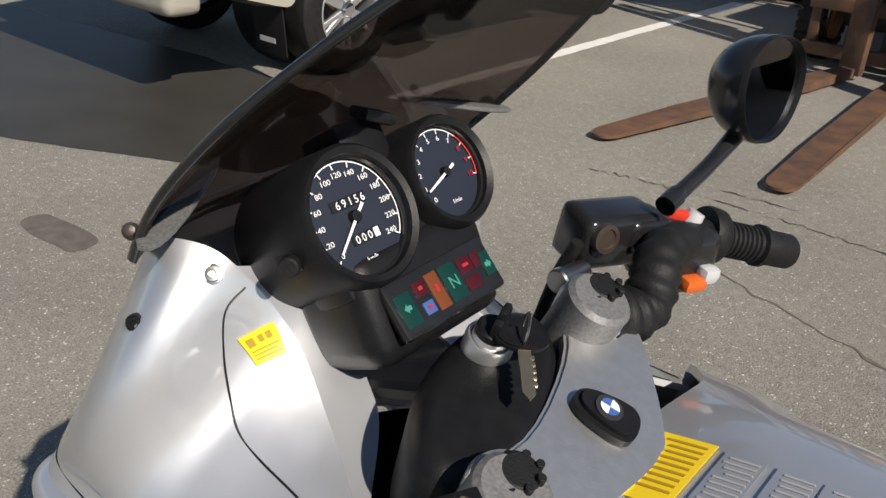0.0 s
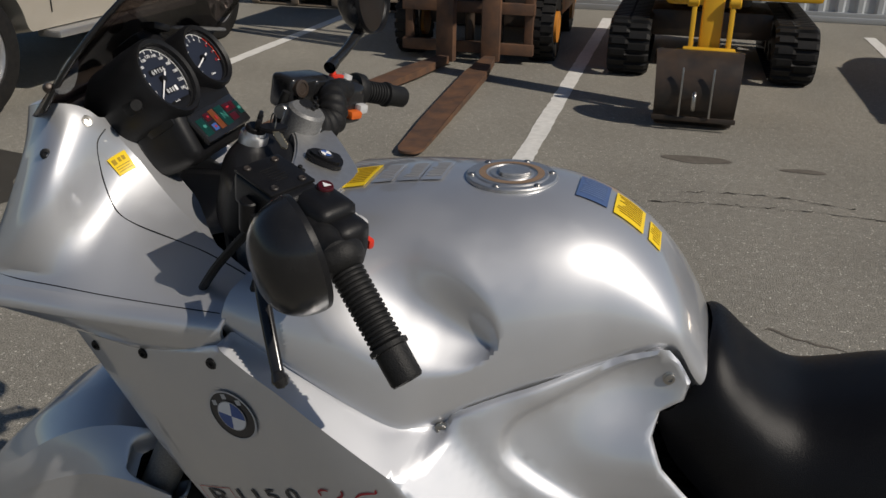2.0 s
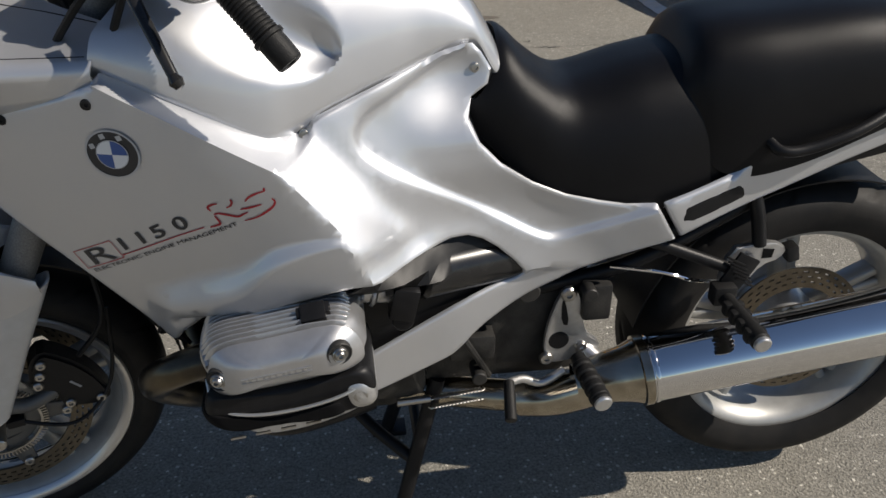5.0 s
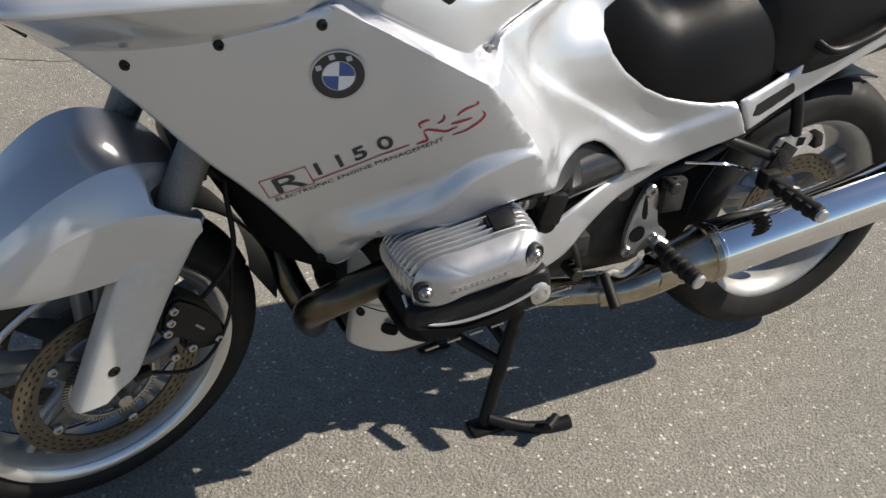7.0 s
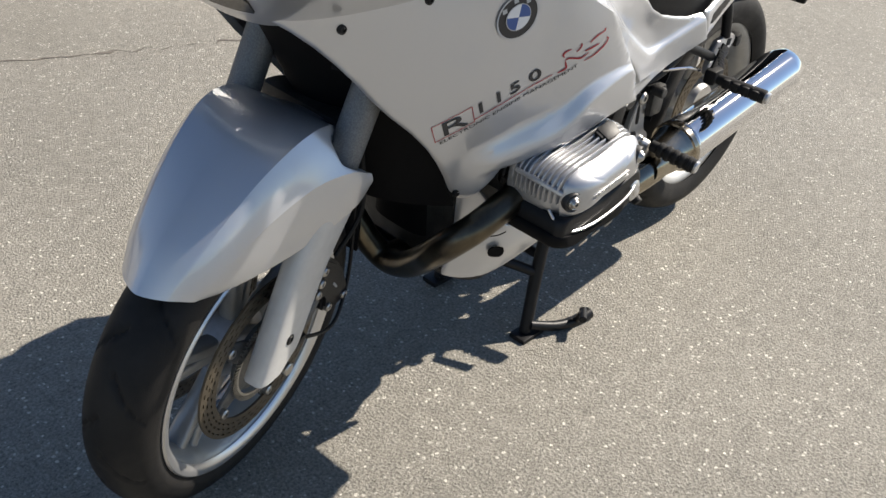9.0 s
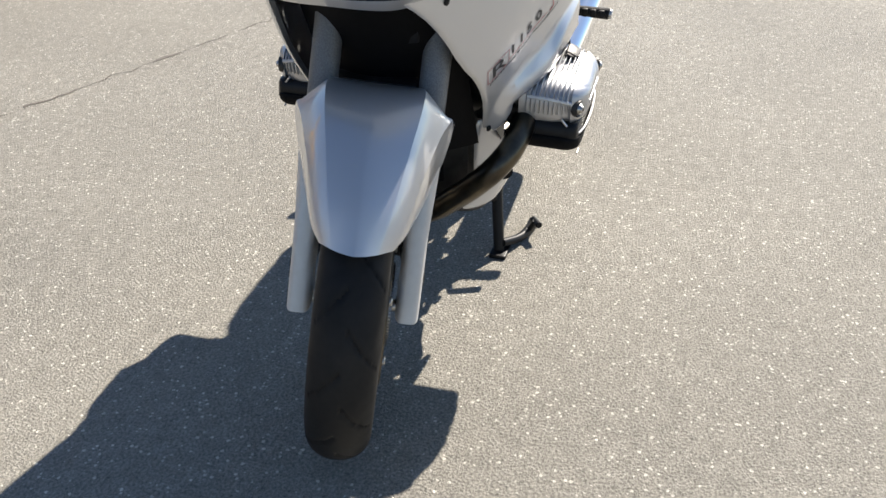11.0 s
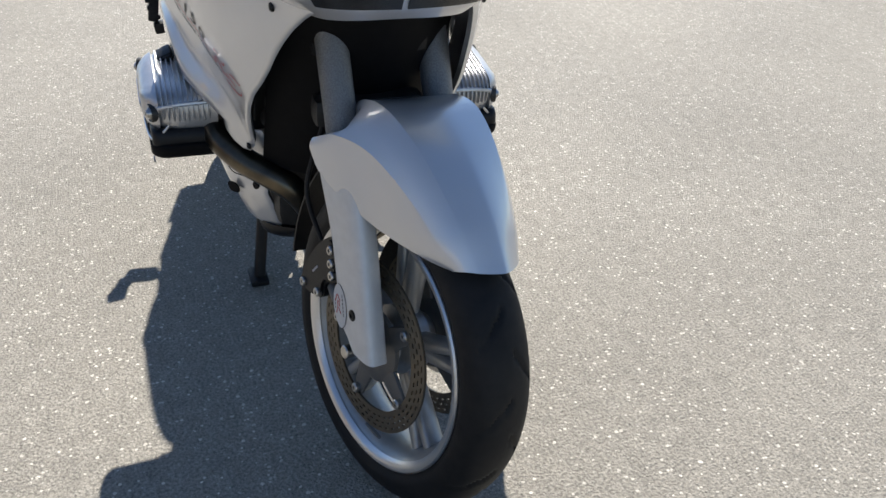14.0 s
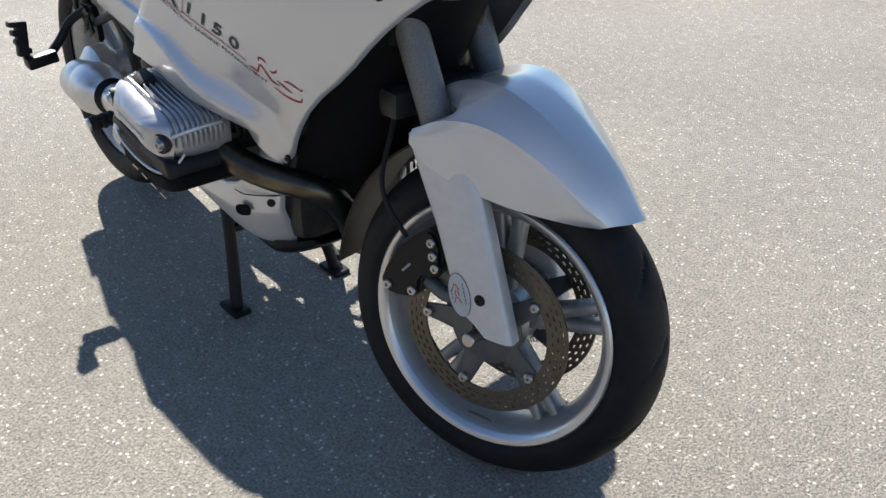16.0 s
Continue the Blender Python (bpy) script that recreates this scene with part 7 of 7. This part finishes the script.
# ---- forklift ----
fl = thing("forklift", "worn orange forklift with rusty forks lowered to the asphalt", "forklift")
for tip, root in (((0.55, -3.36), (0.64, -5.95)), ((1.5, -3.38), (0.99, -5.85))):
    d = Vector((root[0] - tip[0], root[1] - tip[1], 0))
    L = d.length
    T = pose(tip[0], tip[1], 0, 0, 0, math.degrees(math.atan2(d.y, d.x)))
    tine = plate([(0.0, -0.035), (0.03, -0.06), (0.1, -0.08), (L, -0.085), (L, 0.085), (0.1, 0.08), (0.03, 0.06), (0.0, 0.035)], 1.0, None, 1)
    for v in tine.verts:
        v.co.z = 0.022 + v.co.z * lerp(v.co.x, (0, 0.012), (0.5, 0.035), (L, 0.06))
    part("fork_tine", tine, RUST, fl, "rusty steel fork tine", T)
    part("tine_shank", box(0.07, 0.15, 0.53, (L + 0.02, 0, 0.30), 0.008), RUST, fl, "rusty fork shank", T)
for cz in (0.12, 0.44):
    part("carriage_beam", box(1.1, 0.06, 0.09, (0.86, -6.08, cz), 0.008), RUST, fl, "rusty carriage beam")
for cx in (1.36, 0.36):
    part("mast_upright", box(0.07, 0.11, 2.0, (cx, -6.14, 1.08), 0.008), RUST, fl, "rusty mast upright")
for cx in (1.12, 0.62):
    part("inner_mast", box(0.06, 0.1, 1.9, (cx, -6.2, 1.05), 0.008), DARKSTEEL, fl)
part("lift_cylinder", rod((0.87, -6.2, 0.15), (0.87, -6.2, 1.9), 0.04), DARKSTEEL, fl)
part("chassis", box(0.86, 1.6, 0.5, (0.82, -7.1, 0.5), 0.06), DARKSTEEL, fl, "dark chassis between the wheels")
part("cowl", box(0.95, 1.1, 0.55, (0.8, -7.35, 0.85), 0.08), ORANGEPAINT, fl, "orange bodywork")
part("counterweight", box(1.1, 0.6, 0.75, (0.78, -8.1, 0.55), 0.12, (0, 0, 0), 3), ORANGEPAINT, fl, "orange counterweight")
part("side_step", box(0.1, 0.9, 0.4, (0.24, -7.2, 0.5), 0.03), ORANGEPAINT, fl)
for sx in (0.45, 1.2):
    for sy in (-6.5, -7.75):
        part("roof_post", rod((sx, sy, 0.9), (sx, sy + (0.15 if sy < -7 else 0.1), 2.05), 0.03, n=12), DARKSTEEL, fl)
part("roof_guard", box(0.95, 1.3, 0.06, (0.82, -7.05, 2.06), 0.02), DARKSTEEL, fl)


def block_tyre(r, w):
    """A thick tyre round a recessed rim."""
    return lathe([(r * 0.45, -w * 0.3), (r * 0.55, -w * 0.45), (r * 0.9, -w * 0.5), (r, -w * 0.38), (r, w * 0.38), (r * 0.9, w * 0.5), (r * 0.55, w * 0.45), (r * 0.45, w * 0.3)], 48)


for wx, wy, r, w in ((0.27, -6.4, 0.27, 0.2), (1.4, -6.4, 0.27, 0.2), (0.32, -7.95, 0.22, 0.17), (1.3, -7.95, 0.22, 0.17)):
    P = pose(wx, wy, r, 0, 90, 0)
    wh = part("wheel", block_tyre(r, w), TYRE, fl, "black block-tread tyre", P)
    for i in range(22):
        for sg in (1, -1):
            part("tread_block", box(0.024, 2 * math.pi * r / 22 * 0.62, w * 0.5, (r, 0, sg * w * 0.25), 0), TYRE, wh, m=P @ pose(0, 0, 0, 0, 0, 360 * (i + 0.25 * sg) / 22))
    part("rim", lathe([(0, 0.03), (r * 0.2, 0.03), (r * 0.25, 0.0), (r * 0.4, -0.01), (r * 0.47, 0.05), (r * 0.47, -0.05), (0, -0.05)], 32, pose(0, 0, -w * 0.3)), ORANGEPAINT, wh, m=P)

# ---- excavator ----
ex = thing("excavator", "yellow mini excavator with rubber tracks and lowered bucket", "excavator")


def track_loop(w, length, h, n=46):
    """A rubber track: a closed band with chevron lugs."""
    r = h / 2
    straight = length - h
    per = 2 * straight + 2 * math.pi * r

    def at(s, out):
        s = s % per
        if s < straight:
            return Vector((s - straight / 2, -r - out))
        s -= straight
        if s < math.pi * r:
            a = -math.pi / 2 + s / r
            return Vector((straight / 2 + (r + out) * math.cos(a), (r + out) * math.sin(a)))
        s -= math.pi * r
        if s < straight:
            return Vector((straight / 2 - s, r + out))
        a = math.pi / 2 + (s - straight) / r
        return Vector((-straight / 2 + (r + out) * math.cos(a), (r + out) * math.sin(a)))

    def f(u, v):
        lug = ((u * n) % 1.0) < 0.55
        off = 0.5 if v > 0.5 else 0.0
        lug = (((u * n) + off) % 1.0) < 0.52
        p = at(u * per, (0.0 if lug and 0.04 < v < 0.96 else -0.022))
        return (v - 0.5) * w, p.x, p.y + r
    return grid(f, n * 8, 13, 0, True)


for tx in (-0.45, -1.66):
    tr = part("track", track_loop(0.31, 1.75, 0.44), RUBBER, ex, "black rubber crawler track", pose(tx, -6.72, 0.002))
    part("track_frame", box(0.24, 1.3, 0.2, (tx, -6.72, 0.22), 0.04), DARKSTEEL, tr)
    for k in range(4):
        part("roller", rod((tx - 0.13, -7.2 + 0.32 * k, 0.15), (tx + 0.13, -7.2 + 0.32 * k, 0.15), 0.07, n=24), DARKSTEEL, tr)
part("undercarriage", box(0.95, 0.7, 0.22, (-1.05, -6.75, 0.36), 0.05), DARKSTEEL, ex, "dark undercarriage")
part("dozer_blade", box(1.3, 0.06, 0.28, (-1.05, -7.75, 0.2), 0.02), DARKSTEEL, ex)
part("slew_ring", rod((-1.05, -6.8, 0.44), (-1.05, -6.8, 0.58), 0.32, n=40), DARKSTEEL, ex)
part("house", join(box(1.35, 1.35, 0.5, (-1.15, -7.0, 0.86), 0.12, (0, 0, 0), 4), box(1.25, 0.7, 0.5, (-1.15, -7.35, 1.25), 0.1, (0, 0, 0), 3)), YELLOWPAINT, ex, "yellow upper structure")
part("skirt", box(1.4, 1.4, 0.07, (-1.15, -7.0, 0.605), 0.03), YELLOWPAINT, ex)
for k in range(3):
    part("vent_slot", box(0.12, 0.012, 0.014, (-1.56, -6.325, 0.80 + 0.035 * k), 0.003), BLACK, ex)
part("swing_bracket", join(box(0.34, 0.3, 0.26, (-0.85, -6.15, 0.68), 0.06, (0, 0, 0), 3), rod((-0.62, -6.1, 0.66), (-0.5, -6.1, 0.66), 0.07)), YELLOWPAINT, ex, "yellow swing bracket")
part("pivot_pin", rod((-0.70, -6.0, 0.70), (-0.46, -6.0, 0.70), 0.045, n=20), DARKSTEEL, ex)
part("boom", tube([(-0.95, -6.1, 0.75), (-0.98, -6.3, 1.5), (-1.0, -5.9, 2.1), (-1.0, -5.2, 2.2)], 0.1, 12), YELLOWPAINT, ex, "yellow boom")
arm = part("arm", box(0.13, 0.2, 1.75, (-1.0, -4.98, 1.22), 0.02, (6, 0, 0)), YELLOWPAINT, ex, "yellow dipper arm")
part("bucket_cylinder", join(rod((-1.0, -4.85, 0.55), (-1.0, -4.86, 0.95), 0.022), rod((-1.0, -4.86, 0.85), (-1.0, -5.02, 1.7), 0.042)), STEEL, ex, "bright steel bucket ram")
for sg in (1, -1):
    part("bucket_link", join(box(0.03, 0.06, 0.34, (-1.0 + sg * 0.115, -4.80, 0.58), 0.008, (8, 0, 0)), rod((-1.0 + sg * 0.09, -4.81, 0.73), (-1.0 + sg * 0.16, -4.81, 0.73), 0.035, n=16)), YELLOWPAINT, ex, "yellow bucket link")
part("bucket_mount", join(box(0.32, 0.08, 0.08, (-1.0, -4.72, 0.42), 0.012), rod((-1.2, -4.72, 0.42), (-0.8, -4.72, 0.42), 0.025, n=14)), YELLOWPAINT, ex, "yellow bucket mounting")


def bucket(u, v):
    """The bucket's shell: a curved scoop, its back towards the viewer."""
    a = radians(lerp(u, (0, -70), (0.3, -10), (0.7, 80), (1, 150)))
    r = lerp(u, (0, 0.25), (0.5, 0.235), (1, 0.20))
    x = (v - 0.5) * lerp(u, (0, 0.46), (1, 0.55))
    return x, 0.86 * r * math.cos(a), 0.235 + r * math.sin(a)


bk = part("bucket", grid(bucket, 30, 9, 0.014), DARKSTEEL, ex, "dark worn digging bucket with rust streaks", pose(-0.95, -4.63, 0.005, 0, 0, 0))
for sg in (1, -1):
    part("bucket_side", plate([(0.2 * math.cos(a * 0.5236), 0.235 + 0.23 * math.sin(a * 0.5236)) for a in range(12)], 0.016, pose(-0.95 + sg * 0.235 - 0.008, -4.63, 0.005, 90, 0, 90), 1), DARKSTEEL, bk, "worn bucket cheek")
    part("wear_strip", box(0.012, 0.012, 0.3, (-0.95 + sg * 0.09, -4.412, 0.24), 0.003), STEEL, bk)
part("bucket_hook", tube([(-0.94, -4.41, 0.24), (-0.94, -4.385, 0.22), (-0.94, -4.385, 0.16), (-0.94, -4.41, 0.14)], 0.014, 10), STEEL, bk, "steel lifting hook")
part("bucket_ridge", box(0.5, 0.02, 0.03, (-0.95, -4.43, 0.075), 0.006), DARKSTEEL, bk)
for k in range(4):
    part("bucket_tooth", box(0.05, 0.12, 0.03, (-1.12 + 0.115 * k, -4.80, 0.03), 0.008, (-12, 0, 0)), STEEL, bk)


# ---- cars ----
def road_wheel(wx, wy, r, w, out, parent, spokes, two_tone=True):
    """A car wheel: tyre, alloy rim with spokes, hub cap; out is the way that its face looks along x."""
    M = pose(wx, wy, r, 0, 90 * out, 0)
    wheel = part("wheel", lathe([(r * 0.6, -w * 0.4), (r * 0.64, -w * 0.5), (r * 0.9, -w * 0.5), (r * 0.97, -w * 0.44), (r, -w * 0.32), (r, w * 0.32), (r * 0.97, w * 0.44), (r * 0.9, w * 0.5), (r * 0.64, w * 0.5), (r * 0.6, w * 0.4)], 64), TYRE, parent, "black car tyre", M)
    part("rim", lathe([(r * 0.63, w * 0.46), (r * 0.6, w * 0.48), (r * 0.575, w * 0.40), (r * 0.56, 0), (r * 0.56, -w * 0.4)], 56), ALU, wheel, "silver alloy rim", M)
    part("brake_drum", lathe([(0, -0.02), (r * 0.36, -0.02), (r * 0.38, -0.06)], 32), DARKSTEEL, wheel, m=M)
    for i in range(spokes):
        a = 2 * math.pi * i / spokes
        for da in (-0.13, 0.13):
            part("spoke", spoke(r * 0.12, r * 0.585, a + da, r * 0.05, r * 0.042, 0.02, 0.012), ALU, wheel, m=M @ pose(0, 0, w * 0.28))
    part("hub_cap", lathe([(0, w * 0.44), (r * 0.1, w * 0.43), (r * 0.14, w * 0.36), (r * 0.15, w * 0.2)], 28), CHROME, wheel, "bright hub cap", M)
    return wheel


def car_side(outline, y_lo, y_hi, x0, x1, parent, mat, name, label, bulge=0.05, arches=()):
    """A car body: side outline in (y, z) lofted across its width with rounded shoulders."""
    pts = chaikin(outline, 2)
    bm = bmesh.new()
    rows = []
    for t in (0.0, 0.04, 0.12, 0.5, 0.88, 0.96, 1.0):
        k = 1 - 0.10 * (abs(2 * t - 1) ** 6)
        cz = 0.75
        row = []
        for y, z in pts:
            top = max(0.0, (z - 1.0) / 0.8)
            row.append(bm.verts.new((x0 + (x1 - x0) * (0.5 + (t - 0.5) * (1 - 0.22 * top)), y if abs(2 * t - 1) < 0.99 else y, cz + (z - cz) * (k if abs(2 * t - 1) > 0.9 else 1))))
        rows.append(row)
    n = len(pts)
    for a, b in zip(rows, rows[1:]):
        for i in range(n):
            bm.faces.new((a[i], a[(i + 1) % n], b[(i + 1) % n], b[i]))
    bm.faces.new(rows[0][::-1])
    bm.faces.new(rows[-1])
    bmesh.ops.recalc_face_normals(bm, faces=bm.faces)
    return part(name, bm, mat, parent, label, angle=30)


def arch(cy, r, z0, n=9):
    """Points of a wheel arch cut into the lower edge, from rear to front."""
    return [(cy + r * math.cos(math.pi * k / (n - 1)), z0 + (r * 0.98) * math.sin(math.pi * k / (n - 1))) for k in range(n)]


truck = thing("pickup_truck", "beige pickup truck with alloy wheels and mud flaps, parked", "car")
TR = [(-2.15, 0.62), (-2.15, 0.9), (-2.2, 1.35), (-3.9, 1.38), (-4.0, 1.75), (-5.4, 1.8), (-6.0, 1.3), (-7.0, 1.2), (-7.15, 0.6), (-7.05, 0.45)] + [(y, z) for y, z in arch(-6.3, 0.46, 0.42)][::-1] + [(-5.7, 0.42), (-3.85, 0.42)] + arch(-3.3, 0.46, 0.42)[::-1] + [(-2.7, 0.45)]
car_side(TR, 0, 0, 3.17, 4.95, truck, CARPAINT, "body", "beige truck body")
for wy in (-3.3, -6.3):
    part("arch_liner", lathe([(0.0, 0.0), (0.44, 0.0), (0.44, -0.3)], 40, pose(3.45, wy, 0.42, 0, -90, 0)), BLACK, truck, "black wheel arch liner")
    for wx, o in ((3.31, -1), (4.8, 1)):
        road_wheel(wx, wy, 0.385, 0.26, o, truck, 6)
part("mud_flap", box(0.26, 0.012, 0.34, (3.33, -2.79, 0.34), 0.004, (-6, 0, 0)), RUBBER, truck, "black mud flap")
part("flap_lettering", box(0.13, 0.002, 0.03, (3.33, -2.776, 0.26), 0, (-6, 0, 0)), WHITEPLASTIC, truck)
part("bumper", box(1.74, 0.22, 0.2, (4.06, -2.15, 0.58), 0.06, (0, 0, 0), 3), CARPAINT, truck, "beige rear bumper")
part("reflector", box(0.012, 0.13, 0.05, (3.184, -2.3, 0.60), 0.006), DARKRED, truck, "red reflector")
part("running_board", box(0.18, 1.75, 0.05, (3.16, -4.8, 0.42), 0.015), ALU, truck, "aluminium running board")
part("side_window", box(0.02, 1.5, 0.4, (3.27, -4.8, 1.5), 0.01, (0, 9, 0)), CARGLASS, truck)
part("door_gap", box(0.004, 0.008, 0.8, (3.168, -4.0, 0.95), 0), BLACK, truck)
part("axle", rod((3.35, -3.3, 0.385), (4.8, -3.3, 0.385), 0.06), DARKSTEEL, truck)

car = thing("hatchback_car", "champagne hatchback parked in its bay, casting a long shadow", "car", pose(-0.16, -0.1, 0))
HB = [(-2.95, 0.35), (-2.9, 0.66), (-3.2, 0.86), (-3.9, 0.95), (-4.75, 1.33), (-6.2, 1.40), (-7.0, 1.1), (-7.15, 0.7), (-7.1, 0.35)] + arch(-6.5, 0.36, 0.27)[::-1] + [(-6.0, 0.24), (-4.4, 0.24)] + arch(-3.9, 0.36, 0.27)[::-1]
car_side(HB, 0, 0, -4.95, -3.32, car, CARPAINT_B, "body", "champagne car body")
for wy in (-3.9, -6.5):
    part("arch_liner", lathe([(0.0, 0.0), (0.35, 0.0), (0.35, 0.25)], 40, pose(-3.6, wy, 0.29, 0, 90, 0)), BLACK, car)
    for wx, o in ((-3.46, 1), (-4.8, -1)):
        road_wheel(wx, wy, 0.29, 0.18, o, car, 5)
part("side_window", box(0.02, 1.9, 0.3, (-3.43, -5.4, 1.20), 0.01, (0, -9, 0)), CARGLASS, car)
part("door_mirror", box(0.2, 0.1, 0.13, (-3.2, -4.85, 1.0), 0.04, (0, 0, 0), 3), CARPAINT_B, car, "champagne door mirror")


# ---- pallets, fence ----
def pallet(m, group="stacked pallets"):
    p = thing("pallet", "weathered grey wooden pallet in a stack", "pallet", m, group)
    for i in range(7):
        part("deck_board", box(1.1, 0.10, 0.02, (0, -0.5 + i / 6, 0.13), 0.003), WOOD, p)
    for i in range(3):
        part("bearer", box(0.09, 1.1, 0.09, (-0.5 + 0.5 * i, 0, 0.075), 0.004), WOOD, p)
        part("bottom_board", box(1.1, 0.10, 0.02, (0, -0.48 + 0.48 * i, 0.018), 0.003), WOOD, p)
    return p


first = pallet(pose(2.0, -8.9, 0.0, 0, 0, 4))
for px, py, pz, a in ((2.03, -8.92, 0.142, 1), (2.0, -8.9, 0.284, 6), (2.02, -8.88, 0.426, 2), (3.4, -9.0, 0.0, -3), (3.42, -9.0, 0.142, 2), (3.38, -8.98, 0.284, -1)):
    copy_thing(first, pose(px, py, pz, 0, 0, a))

fence = thing("fence", "pale corrugated steel fence at the back of the yard", "fence")
for k in range(64):
    x = 6.0 - 0.2 * k
    part("fence_sheet", plate([(0, 0), (0.05, 0), (0.075, 0.03), (0.125, 0.03), (0.15, 0), (0.2, 0), (0.2, -0.004), (0.148, -0.004), (0.123, 0.026), (0.077, 0.026), (0.052, -0.004), (0, -0.004)], 1.75, pose(x - 0.2, -9.62, 0.1), 0), FENCE, fence)
for k in range(7):
    part("fence_post", box(0.08, 0.08, 1.9, (6.0 - 2.13 * k, -9.7, 0.95), 0.01), GREYSTEEL, fence, "grey steel post")
part("bottom_rail", box(12.8, 0.05, 0.06, (-0.4, -9.57, 0.08), 0.008), GREYSTEEL, fence)
part("top_rail", box(12.8, 0.05, 0.06, (-0.4, -9.57, 1.84), 0.008), GREYSTEEL, fence)
tagged(part("kerb", box(12.8, 0.16, 0.07, (-0.4, -9.6, 0.03), 0.015), GREYSTEEL), "low concrete kerb under the fence", "kerb", kind="structure")
